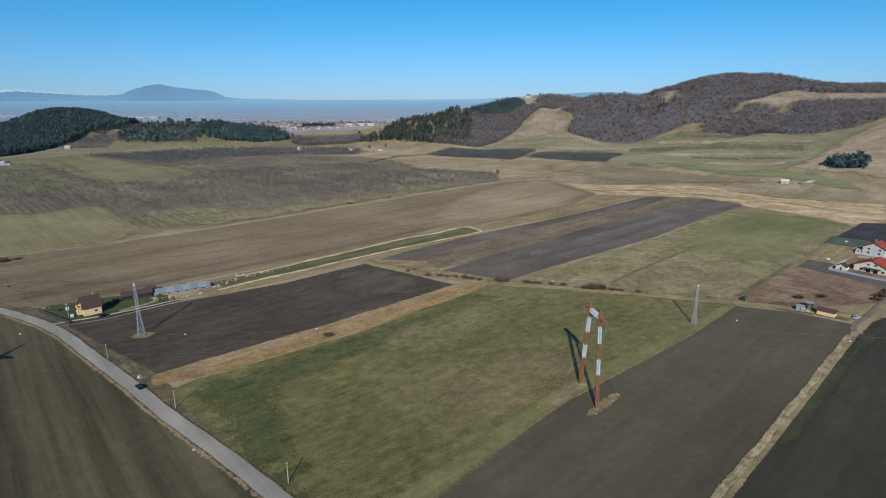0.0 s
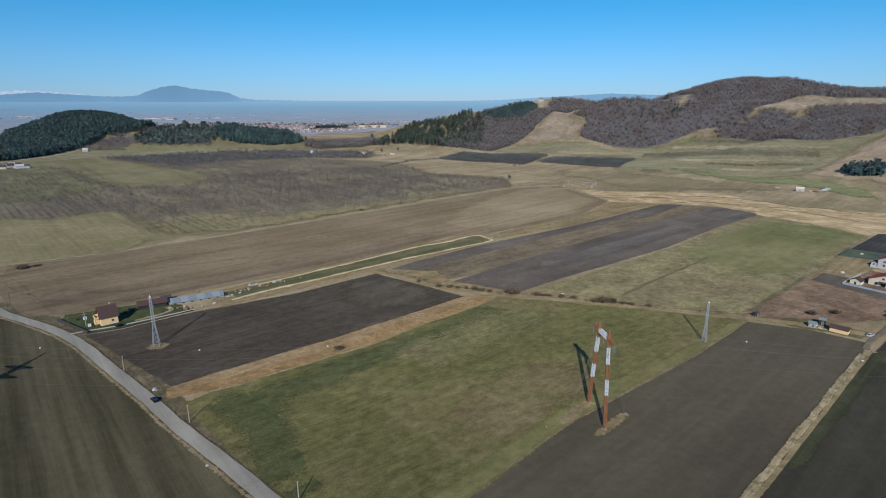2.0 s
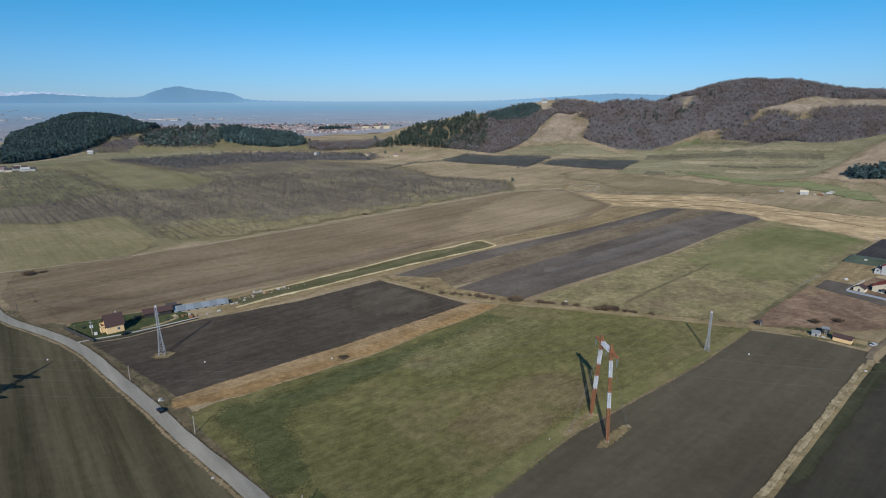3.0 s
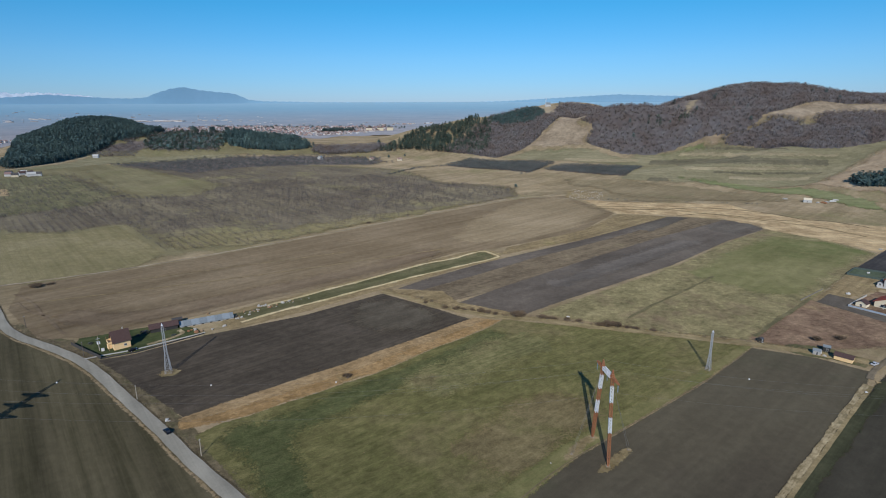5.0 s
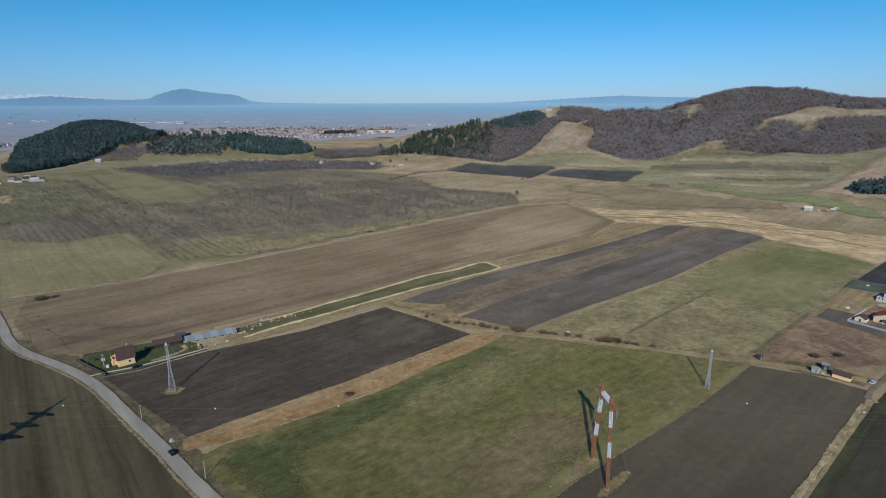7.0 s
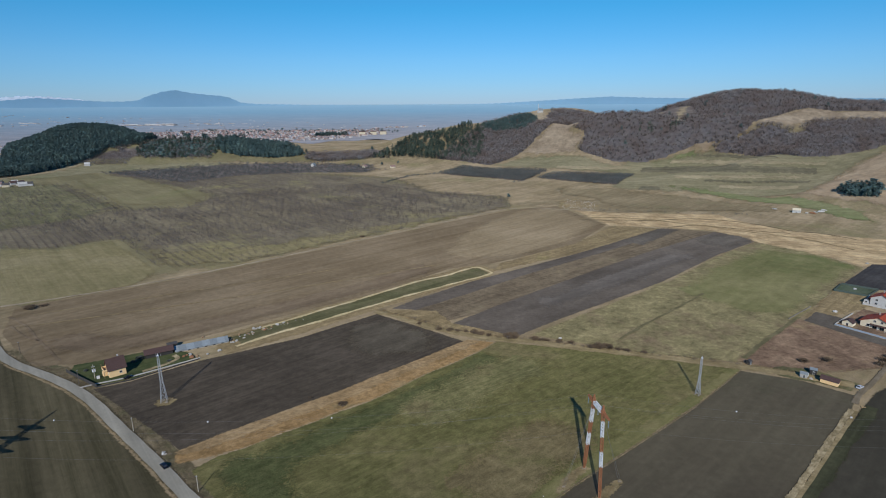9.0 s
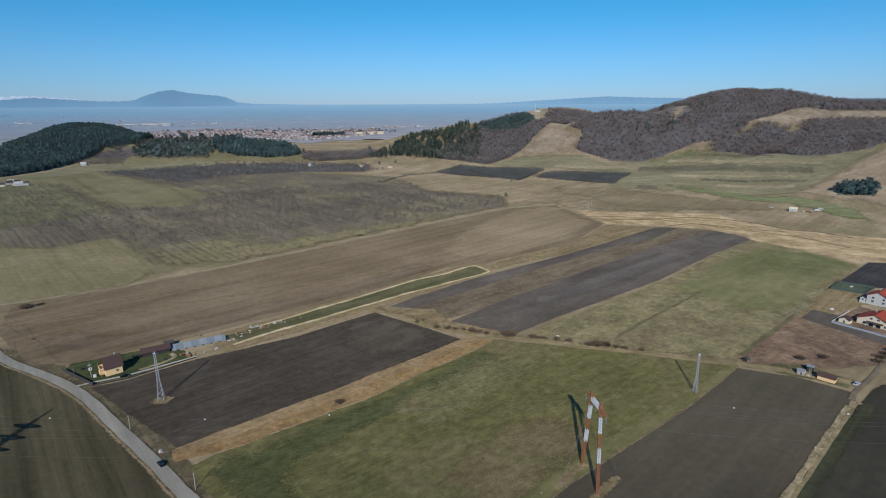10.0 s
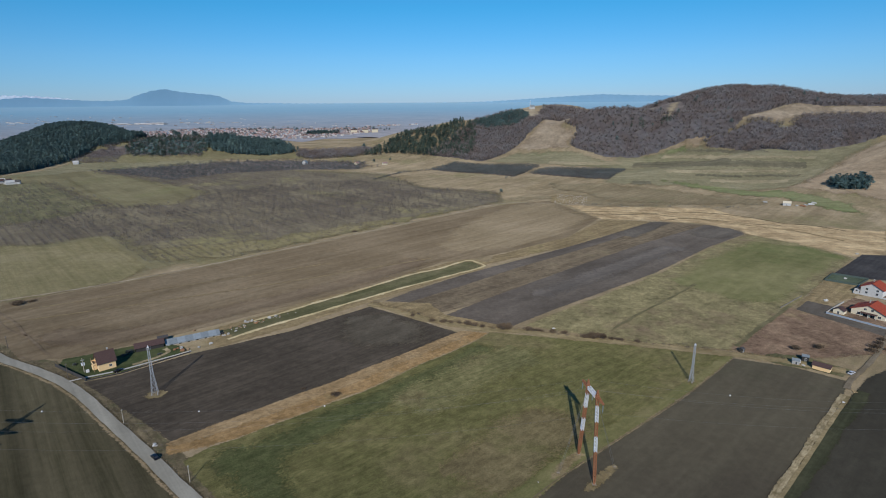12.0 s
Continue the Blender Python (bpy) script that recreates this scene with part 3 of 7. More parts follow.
field("meadow_olive", [(-520, 470), (-409, 506), (-373, 500), (-345, 538), (-245, 434), (-244, 401), (-292, 356), (-430, 330)], M["olive"], "olive grass meadow beside the orchard", 0.04, 5, 1.5, soft=6.0)
field("garden_dark", [(297, 403), (355, 454), (420, 440), (410, 350), (312, 388)], M["tilled"], "dark tilled plot behind the red-roofed houses", 0.05)
field("garden_dark_small", [(222, 329), (239, 344), (262, 318), (290, 280), (270, 262), (245, 288)], M["plough_end"], "small dark tilled plot beside a garden wall", 0.06)

# damper and thinner stretches that run out softly into their fields
field("crop_lush", [(-95, 180), (-56, 214), (-17, 246), (16, 285), (34, 274), (2, 238), (-33, 205), (-55, 180), (-46, 152), (-28, 116), (-40, 119), (-60, 142)], M["crop_dark"], "darker lush edge of the green crop", 0.05, 6.0, 1.5, "crop", 13.0)
field("crop_thin", [(8, 143), (34, 166), (60, 190), (66, 212), (42, 222), (14, 207), (-4, 178)], M["crop_worn"], "thin brownish middle of the green crop", 0.05, 6.0, 2.0, "crop", 26.0)
field("crop_streaks", [(-30, 219), (-9, 252), (18, 280), (58, 278), (48, 255), (23, 226), (-7, 202)], M["crop_bright"], "brighter fresh streaks in the green crop", 0.05, 6.0, 2.0, "crop", 22.0)
field("stubble_edge", [(-243, 291), (-220, 275), (-195, 276), (-163, 294), (-140, 313), (-102, 346), (-54, 385), (-6, 443), (-28, 458), (-78, 402), (-122, 364), (-162, 332), (-197, 307), (-232, 314)], M["brown_dark"], "darker damp edge of the stubble field", 0.05, 8.0, 1.5, "field", 18.0)
field("plough_dry_end", [(-58, 336), (-30, 326), (2, 297), (-10, 282), (-38, 268), (-70, 290)], M["plough_dry"], "drier olive-brown end of the ploughed field", 0.05, 6.0, 1.5, "field", 22.0)
field("harrowed_middle", [(70, 348), (150, 413), (222, 480), (196, 494), (118, 425), (52, 362)], M["plough_pale"], "drier grey middle of a harrowed field", 0.05, 6.0, 1.0, "field", 12.0)
field("harrowed_end", [(310, 546), (277, 571), (232, 533), (262, 503)], M["plough_end"], "dark damp end of a harrowed field", 0.05, 6.0, 1.0, "field", 20.0)
field("harrowed_end", [(243, 585), (228, 591), (170, 536), (183, 520)], M["plough_end"], "dark damp end of a harrowed field", 0.05, 6.0, 1.0, "field", 7.0)

SPARSE = [(-900, 820), (-763, 893), (-700, 966), (-453, 742), (-436, 649), (-479, 595), (-500, 574), (-640, 540)]
ORCHARD = [(-345, 545), (-245, 440), (-180, 462), (-100, 542), (14, 657), (78, 712), (80, 795), (-25, 845), (-103, 1015), (-290, 1085), (-474, 1215), (-684, 1069), (-593, 1013), (-364, 824),
           (-366, 732), (-419, 708), (-672, 949), (-800, 800), (-640, 560), (-420, 500), (-373, 505)]
draped("orchard_meadow", [(-430, 340), (-294, 362), (-246, 404), (-180, 455), (-100, 535), (14, 652), (82, 712), (86, 800), (-25, 852), (-103, 1028), (-290, 1105), (-474, 1235), (-700, 1115), (-845, 1000), (-900, 820), (-640, 540), (-520, 470)], M["olive_dull"], "dull olive grass between orchards and meadows", 0.06, 8.0, "meadow", 0.5)
draped("orchard_floor", ORCHARD, M["orchard_floor"], "grey-brown grass floor of a large orchard", 0.12, 8.0, "orchard", 0.5)

draped("meadow_patch", [(-712, 1018), (-614, 1048), (-450, 895), (-345, 764), (-425, 733), (-460, 742), (-590, 880)], M["olive_dull"], "smooth olive meadow among the orchards", 0.20, 6.0, "meadow", 0.5)
draped("sparse_meadow", SPARSE, M["olive_green"], "green grass with few small trees beside the orchard", 0.16, 8.0, "meadow", 0.8, 3)

# ---------------------------------------------------------------- road and track
def ribbon(name, pts, width, mat, label, lift, jitter=0.0, crown=0.0, category="road", seed=3, soft=True):
    """A strip along a line, a little crowned, with an uneven edge."""
    lift += 0.24
    line = smooth_line(pts, 1.2)
    rnd = random.Random(seed)
    v, f = [], []
    for i, p in enumerate(line):
        q0, q1 = line[max(i - 1, 0)], line[min(i + 1, len(line) - 1)]
        d = Vector((q1[0] - q0[0], q1[1] - q0[1])).normalized()
        nrm = Vector((-d.y, d.x))
        for s in (-1, -0.5, 0, 0.5, 1):
            off = s * width / 2 + (jitter * (0.7 * math.sin(i * 0.41 * s + seed) + 0.6 * math.sin(i * 0.17 + seed * s) + rnd.uniform(-0.35, 0.35)) if abs(s) == 1 else 0)
            v.append((p[0] + nrm.x * off, p[1] + nrm.y * off, lift + crown * (1 - abs(s)) - (0.06 if abs(s) == 1 else 0)))
        if i:
            a = (i - 1) * 5
            f += [(a + k + 1, a + k, a + 5 + k, a + 6 + k) for k in range(4)]
    ob = new(name, mesh_of(name, v, f, mat))
    if soft:
        ob.data.attributes.new("fade", "FLOAT", "POINT").data.foreach_set("value", np.tile([1.0, 0.0, 0.0, 0.0, 1.0], len(line)).astype(np.float32))
    return tagged(ob, label, category, kind="structure")


ribbon("verge", ROAD, 7.6, M["verge"], "rough dry verge along the road", 0.085, 0.2, 0.02, "verge")
ribbon("road", ROAD, 5.0, M["asphalt"], "narrow grey worn asphalt country road", 0.16, 0.12, 0.05, soft=False)
TRACK = [(0, 56), (40, 94), (71, 122), (100, 149), (135, 182), (160, 206), (179, 224)]
ribbon("gravel_track", TRACK, 3.1, M["gravel"], "pale rutted gravel and rubble track between fields", 0.09, 0.38, 0.03, "track", 5)
ribbon("track_rut", beside(TRACK, -1.9), 2.2, M["path_grass"], "brown earth rut beside the gravel track", 0.07, 0.22, 0.0, "track", 21)
ribbon("lane", [(184, 229), (193, 238), (222, 262), (262, 300), (330, 350), (420, 420)], 3.3, M["lane"], "dusty grey lane leading to the red-roofed houses", 0.11, 0.3, 0.02, "road", 6)
ribbon("field_path", [(-50, 344), (-30, 331), (-8, 314), (22, 301), (44, 297), (68, 289), (104, 279), (149, 266), (173, 257), (196, 246)], 8.0, M["path_grass"], "rough grassy track along the field edge", 0.06, 1.2, 0.0, "track", 7)
ribbon("orchard_path", [(-420, 285), (-296, 359), (-242, 396), (-180, 452), (-100, 532), (14, 649), (82, 711), (150, 700), (230, 680)], 3.4, M["weeds_pale"], "pale grassy track beside the orchard", 0.1, 0.8, 0.0, "track", 8)
ribbon("grass_edge", [(100, 146), (114, 157), (153, 193), (190, 226)], 7.0, M["edge_grass"], "narrow dark green grass edge beside the gravel track", 0.05, 0.9, 0.0, "grass", 9)

ribbon("bank_crest", [(-123, 289), (-111, 302), (-97.7, 314), (-77, 333), (-47.8, 360), (-27.6, 378), (-5.4, 396), (16.4, 414), (24, 420), (31, 427), (32, 431), (25, 442), (21, 445), (16.4, 443), (6, 433), (-5.8, 421.3), (-29.4, 404), (-61, 371), (-81, 351.5), (-102, 330.6), (-118, 315)], 3.1, M["ditch"], "pale straw crest of the bank round the green strip", 0.05, 0.8, 0.0, "bank", 16)
ribbon("straw_track", [(150, 644), (174, 652), (221, 643), (272, 609), (315, 573), (353, 541), (372, 500)], 4.0, M["fallow"], "worn brown track through the pale straw", 0.02, 0.8, 0.0, "track", 19)
ribbon("ditch_line", [(150, 640), (205, 631), (253, 638), (283, 642), (314, 633), (341, 611), (362, 578), (385, 565), (402, 540)], 3.0, M["ditch_dark"], "dark weedy ditch through the pale straw", 0.03, 0.8, 0.0, "ditch", 41)
ribbon("ditch_line", [(236, 596), (271, 607), (297, 596), (324, 578), (352, 567)], 2.4, M["ditch_dark"], "dark weedy ditch through the pale straw", 0.03, 0.8, 0.0, "ditch", 42)
ribbon("wheel_line", [(-270, 315), (-193, 352), (-125, 387), (-67, 421), (-11, 453)], 1.6, M["fallow"], "pale wheel line along the stubble field", 0.02, 0.15, 0.0, "track", 30)
ribbon("wheel_line", [(-276, 337), (-205, 377), (-94, 441)], 1.2, M["fallow"], "pale wheel line along the stubble field", 0.02, 0.15, 0.0, "track", 31)
ribbon("turning_track", [(-289, 333), (-264, 316), (-246, 299), (-228, 284), (-212, 270)], 2.4, M["brown_dark"], "darker wheel track where the stubble field bends to the road", 0.02, 0.4, 0.0, "track", 44)
ribbon("turning_track", [(-276, 318), (-258, 304), (-240, 296), (-226, 303), (-214, 316)], 2.0, M["brown_dark"], "darker wheel track where the stubble field bends to the road", 0.02, 0.4, 0.0, "track", 45)
ribbon("pasture_path", [(181, 380), (165, 364), (147, 347), (120, 322), (98, 300)], 2.6, M["dim_track"], "faint darker track across the pasture", 0.02, 0.5, 0.0, "track", 14)
ribbon("weed_path", [(222, 335), (200, 315), (183, 300), (157, 275)], 3.4, M["dim_track"], "faint darker track beside the brown weeds", 0.02, 0.5, 0.0, "track", 15)

# hill covers
draped("bare_knoll", [(470, 775), (488, 776), (536, 801), (586, 828), (635, 853), (700, 880), (800, 860), (820, 640), (640, 590), (520, 640), (492, 690)], M["knoll"], "pale pinkish dry grass slope", 0.3, 6.0, "meadow", 0.8)
draped("terrace_meadow", [(240, 845), (262, 930), (285, 1010), (330, 1075), (391, 1062), (442, 1056), (485, 1044), (527, 998), (570, 916), (630, 906), (715, 900), (640, 846), (592, 820), (541, 791), (488, 760),
       (410, 772), (340, 815)], M["hill_green"], "olive terraced meadow on the lower hill slope", 0.25, 5.0, "meadow", 0.8, 3)
draped("slope_foot", [(70, 1118), (147, 1166), (200, 1132), (255, 1105), (301, 1052), (352, 1048), (396, 1052), (330, 985), (227, 994), (171, 1020)], M["hill_green"], "rough olive meadow at the bare slope's foot", 0.22, 5.0, "meadow", 1.2, 3)
def terrace(up, lo, key):
    """One strip of a hill terrace between its upper and lower contour lines."""
    draped("terrace_strip", up + lo[::-1], M[key], {"terrace_dark": "dark scrubby bank between hill terraces", "terrace_pale": "pale tan strip of a hill terrace"}[key], 0.5, 2.0, "terrace", 1.0, 1)


terrace([(351, 1034), (395, 1029), (435, 1014), (464, 980), (464, 896), (497, 884), (532, 876), (563, 863)], [(336, 1002), (380, 998), (387, 908), (419, 888), (453, 876), (488, 866), (523, 858), (551, 843)], "terrace_dark")
terrace([(409, 1048), (444, 1031), (476, 1011), (500, 979), (498, 904), (528, 894), (559, 886), (585, 873)], [(401, 1038), (436, 1022), (466, 998), (461, 909), (488, 892), (519, 885), (550, 878), (576, 864)], "terrace_pale")
terrace([(422, 1057), (461, 1037), (498, 1016), (527, 985), (532, 916)], [(418, 1052), (458, 1032), (493, 1007), (517, 965), (525, 903)], "terrace_dark")
terrace([(356, 906), (389, 885), (425, 874), (462, 867), (497, 859), (531, 849)], [(351, 881), (386, 869), (422, 861), (458, 855), (493, 849), (526, 839)], "terrace_pale")
terrace([(391, 867), (423, 858), (456, 851)], [(389, 857), (422, 848), (454, 839)], "terrace_dark")
terrace([(458, 852), (500, 844), (534, 827)], [(456, 843), (494, 835), (524, 817)], "terrace_dark")
terrace([(406, 847), (443, 836), (479, 827), (510, 813)], [(398, 832), (433, 822), (467, 812), (495, 794)], "terrace_pale")
terrace([(292, 859), (319, 851)], [(280, 836), (315, 832)], "terrace_dark")
terrace([(195, 1044), (240, 1032), (286, 1032), (335, 1040)], [(191, 1021), (233, 1010), (277, 1010), (324, 1020)], "terrace_pale")
draped("green_tongue", [(413, 1059), (432, 1059), (455, 1052), (452, 1033), (418, 1044), (410, 1049)], M["hill_grass"], "fresh green grass tongue below the wood", 0.6, 3.0, "meadow", 1.0)
draped("green_flush", [(328, 864), (369, 837), (413, 808), (438, 766), (466, 762), (474, 716), (487, 645), (470, 600), (441, 632), (433, 706), (412, 725), (391, 763), (363, 813), (326, 845)], M["hill_grass"], "fresh green grass at the foot of the slope", 0.36, 3.0, "meadow", 2.0, 2)
draped("stubble_slope", [(151, 869), (249, 859), (298, 825), (355, 785), (390, 745), (420, 713), (414, 683), (396, 659), (357, 679), (307, 688), (262, 700), (204, 720), (196, 778), (162, 809)], M["brown_mid"], "brown olive stubble rising to the terraces", 0.3, 4.0, "field", 2.0, 3)
draped("hill_glade", [(428, 1126), (456, 1126), (512, 1258), (540, 1298), (505, 1300), (490, 1262)], M["weeds_pale"], "pale grassy glade high in the bare wood", 0.8, 4.0, "meadow", 1.2)
draped("hill_glade", [(455, 1286), (478, 1282), (490, 1312), (472, 1322)], M["weeds_pale"], "small pale glade beside the hill top", 0.8, 4.0, "meadow", 1.2)
draped("wood_ride", [(410, 1066), (443, 1061), (459, 1066), (491, 1060), (485, 1048), (475, 1038), (466, 1034), (457, 1050), (440, 1054)], M["knoll"], "pale grassy ride between the woods", 0.7, 3.0, "meadow", 1.2)
draped("hill_band", [(523, 1050), (553, 1060), (610, 1102), (708, 1140), (741, 1116), (839, 1090), (850, 1045), (773, 1060), (718, 1078), (676, 1078), (631, 1036), (607, 1028), (592, 1046), (572, 1054), (546, 1050)], M["bare_slope"], "pale tan grass band between two hill woods", 0.6, 4.0, "meadow", 1.0)
draped("orchard_edge", [(-247, 436), (-180, 457), (-100, 537), (14, 652), (20, 680), (-60, 630), (-110, 590), (-190, 520), (-285, 500)], M["olive"], "olive grass edge of the orchard", 0.3, 5.0, "meadow", 1.6)
draped("bare_slope", [(140, 1178), (190, 1142), (258, 1108), (250, 1130), (266, 1155), (273, 1166), (249, 1204), (284, 1202), (278, 1290), (271, 1372), (248, 1370), (221, 1288), (196, 1234), (165, 1202)], M["bare_slope"], "pale tan bare slope between the hill woods", 0.6, 4.0, "meadow", 1.2)
draped("rise_meadow", [(-820, 1170), (-800, 1290), (-700, 1370), (-520, 1380), (-330, 1310), (-290, 1240), (-560, 1222), (-700, 1195)], M["olive_dull"], "rough olive grass on the low wooded rise", 0.24, 6.0, "meadow", 1.2)
draped("rise_litter", [(-800, 1215), (-795, 1268), (-735, 1300), (-700, 1290), (-715, 1240), (-760, 1225)], M["litter"], "brown leaf litter beside the pine wood", 0.4, 5.0, "leaf litter", 1.2)
draped("rough_pasture", [(-835, 1005), (-800, 1090), (-790, 1250), (-700, 1250), (-545, 1245), (-440, 1235), (-330, 1230), (-470, 1225), (-700, 1100), (-760, 1010)], M["hill_green"], "rough olive pasture below the pine woods", 0.22, 6.0, "meadow", 1.2)

# ---------------------------------------------------------------- distance
def blue_range(name, prof, r, base, mat, label, wob, seed):
    """A far mountain range: a rough slope under a skyline given by bearing and height."""
    rng = np.random.RandomState(seed)
    az = np.arange(prof[0][0], prof[-1][0], 0.12)
    top = np.interp(az, [p[0] for p in prof], [p[1] for p in prof])
    top = top + wob * (np.sin(az * 9) + 0.7 * np.sin(az * 23 + 1) + 0.5 * rng.uniform(-1, 1, len(az)))
    rows = 7
    v = []
    for k in range(rows):
        u = k / (rows - 1)
        d = r - 70 * (1 - u) + 0 * az
        z = base + (np.maximum(top, base + 2) - base) * u ** 1.3
        v.append(np.stack([d * np.sin(np.radians(az)), d * np.cos(np.radians(az)), z], 1))
    n = len(az)
    q = np.array([(k * n + i, k * n + i + 1, (k + 1) * n + i + 1, (k + 1) * n + i) for k in range(rows - 1) for i in range(n - 1)])
    ob = new(name, tri_mesh(name, np.concatenate(v), np.concatenate([q[:, :3], q[:, [0, 2, 3]]]), mat))
    for p in ob.data.polygons:
        p.use_smooth = True
    return tagged(ob, label, "mountains", kind="structure")


# the range's blue is distance haze held in the base colour
M["blue_range"] = varied("haze_blue_slopes", (0.246, 0.432, 0.567), (0.274, 0.459, 0.597), 1.0, 0, 0.004, 0.0, 0.0)
M["snow_range"] = varied("far_snow_slopes", (0.50, 0.60, 0.72), (0.84, 0.90, 0.95), 1.0, 0, 0.02, 0.0, 0.0)
M["pine_light"] = foliage("pine_needles_light", (0.065, 0.099, 0.079), (0.122, 0.158, 0.121))
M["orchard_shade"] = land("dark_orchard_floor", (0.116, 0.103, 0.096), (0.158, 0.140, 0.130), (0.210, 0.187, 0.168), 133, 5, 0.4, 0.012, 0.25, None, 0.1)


def distant_plain(name):
    """Fields too far off to tell apart: streaks of stubble and winter crop, with distance haze put into the colour,
    bluer and paler outwards ("far").
    """
    m, n, l, b = blank(name, 1.0)
    b.inputs["Specular IOR Level"].default_value = 0.0
    pos, lane = turned(n, l, 4, 260.0, 30.0)
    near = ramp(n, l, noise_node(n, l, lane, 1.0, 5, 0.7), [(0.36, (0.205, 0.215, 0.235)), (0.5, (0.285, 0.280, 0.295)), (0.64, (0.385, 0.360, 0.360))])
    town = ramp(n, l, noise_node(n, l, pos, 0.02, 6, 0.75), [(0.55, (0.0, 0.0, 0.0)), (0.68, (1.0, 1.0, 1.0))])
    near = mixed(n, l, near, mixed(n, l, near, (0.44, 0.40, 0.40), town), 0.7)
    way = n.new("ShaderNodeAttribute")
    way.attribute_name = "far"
    # haze tint by distance, mixed over the field colours
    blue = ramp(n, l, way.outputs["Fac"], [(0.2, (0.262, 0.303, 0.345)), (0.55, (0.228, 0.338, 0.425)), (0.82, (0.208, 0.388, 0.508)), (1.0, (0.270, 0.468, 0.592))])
    haze_share = ramp(n, l, way.outputs["Fac"], [(0.0, (0.10, 0.10, 0.10)), (0.45, (0.42, 0.42, 0.42)), (0.8, (0.86, 0.86, 0.86))])
    l.new(mixed(n, l, near, blue, haze_share), b.inputs["Base Color"])
    return m


M["hazed_fields"] = distant_plain("hazed_fields")
EYE = 122
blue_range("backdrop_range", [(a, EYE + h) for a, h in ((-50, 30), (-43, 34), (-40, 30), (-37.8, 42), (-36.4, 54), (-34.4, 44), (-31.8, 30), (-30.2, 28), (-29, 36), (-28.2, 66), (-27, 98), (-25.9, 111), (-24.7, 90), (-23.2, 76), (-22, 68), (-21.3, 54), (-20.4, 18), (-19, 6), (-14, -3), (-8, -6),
           (-1, -10), (4.6, 1), (10, 26), (12.5, 38), (15.4, 50), (19, 38), (24, 30), (46, 20))], 4760, 96, M["blue_range"], "mountain range far away, blue haze put into its colour", 1.4, 2)
blue_range("backdrop_snow", [(a, EYE + h) for a, h in ((-50, 80), (-44, 95), (-40.5, 88), (-39.3, 70), (-38.4, 58), (-37.3, 66), (-35.9, 64), (-34.5, 56), (-33.3, 44), (-32.3, 26))], 4785, 96, M["snow_range"],
           "far snow-covered mountain crest", 3.0, 4)


def far_ring(name, r0, r1, mat, label, lift):
    r = np.linspace(r0, r1, 60)
    a = np.radians(np.arange(-52, 52, 0.5))
    rr, aa = np.meshgrid(r, a, indexing="ij")
    rr = rr + np.where(rr == r0, 60 * np.sin(aa * 31) + 40 * np.sin(aa * 83), 0)
    x, y = rr * np.sin(aa), rr * np.cos(aa)
    v = np.stack([x.ravel(), y.ravel(), ground_z(x, y).ravel() + lift], 1)
    n = len(a)
    q = np.array([(i * n + j, i * n + j + 1, (i + 1) * n + j + 1, (i + 1) * n + j) for i in range(len(r) - 1) for j in range(n - 1)])
    q = q[:, ::-1]
    ob = new(name, tri_mesh(name, v, np.concatenate([q[:, :3], q[:, [0, 2, 3]]]), mat))
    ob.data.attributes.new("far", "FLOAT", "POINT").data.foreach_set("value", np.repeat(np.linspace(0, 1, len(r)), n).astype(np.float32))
    return tagged(ob, label, "plain", kind="structure")


far_ring("backdrop_plain", 2050, 4777, M["hazed_fields"], "far plain of fields with distance haze in its colour, bluer towards the mountains", 0.8)


# ---------------------------------------------------------------- trees
def blades(rng, starts, tips, width):
    """Thin triangles from starts to tips."""
    d = tips - starts
    side = np.cross(d, rng.normal(size=d.shape))
    side *= (width / np.maximum(np.linalg.norm(side, axis=1), 1e-6))[:, None]
    return np.stack([starts - side, starts + side, tips], 1)


def ball_points(rng, n, lo=0.0):
    p = rng.normal(size=(n, 3))
    p /= np.linalg.norm(p, axis=1)[:, None]
    return p * (lo + (1 - lo) * rng.uniform(0, 1, (n, 1)) ** (1 / 3))


def stem(top, r):
    """A tapered three-sided trunk, one unit tree high."""
    t = []
    for i in range(3):
        a, b = i * 2.094, (i + 1) * 2.094
        p0, p1 = (r * math.cos(a), r * math.sin(a), -0.04), (r * math.cos(b), r * math.sin(b), -0.04)
        q0, q1 = (0.4 * r * math.cos(a), 0.4 * r * math.sin(a), top), (0.4 * r * math.cos(b), 0.4 * r * math.sin(b), top)
        t += [(p0, p1, q1), (p0, q1, q0)]
    return np.array(t)


def bare_tree(seed, limbs=16, twigs=46, rad=0.32, thick=0.035):
    """A leafless tree of height 1: trunk, limbs that fork upwards, a haze of twigs."""
    rng = np.random.RandomState(seed)
    tr = stem(0.6, 0.022)
    u = rng.uniform(0.22, 0.62, limbs)
    start = np.stack([0 * u, 0 * u, u], 1)
    tip = ball_points(rng, limbs, 0.75) * (rad, rad, 0.36) + (0, 0, 0.66)
    tip[:, 2] = np.maximum(tip[:, 2], u + 0.08)
    a = blades(rng, start, tip, np.full(limbs, 0.014))
    c = ball_points(rng, twigs, 0.45) * (rad, rad, 0.33) + (0, 0, 0.64)
    out = (c - (0, 0, 0.35)) * 0.22 + rng.normal(size=c.shape) * 0.05
    b = blades(rng, c, c + out, np.full(twigs, thick))
    return np.concatenate([tr, a, b]), len(tr) + len(a)


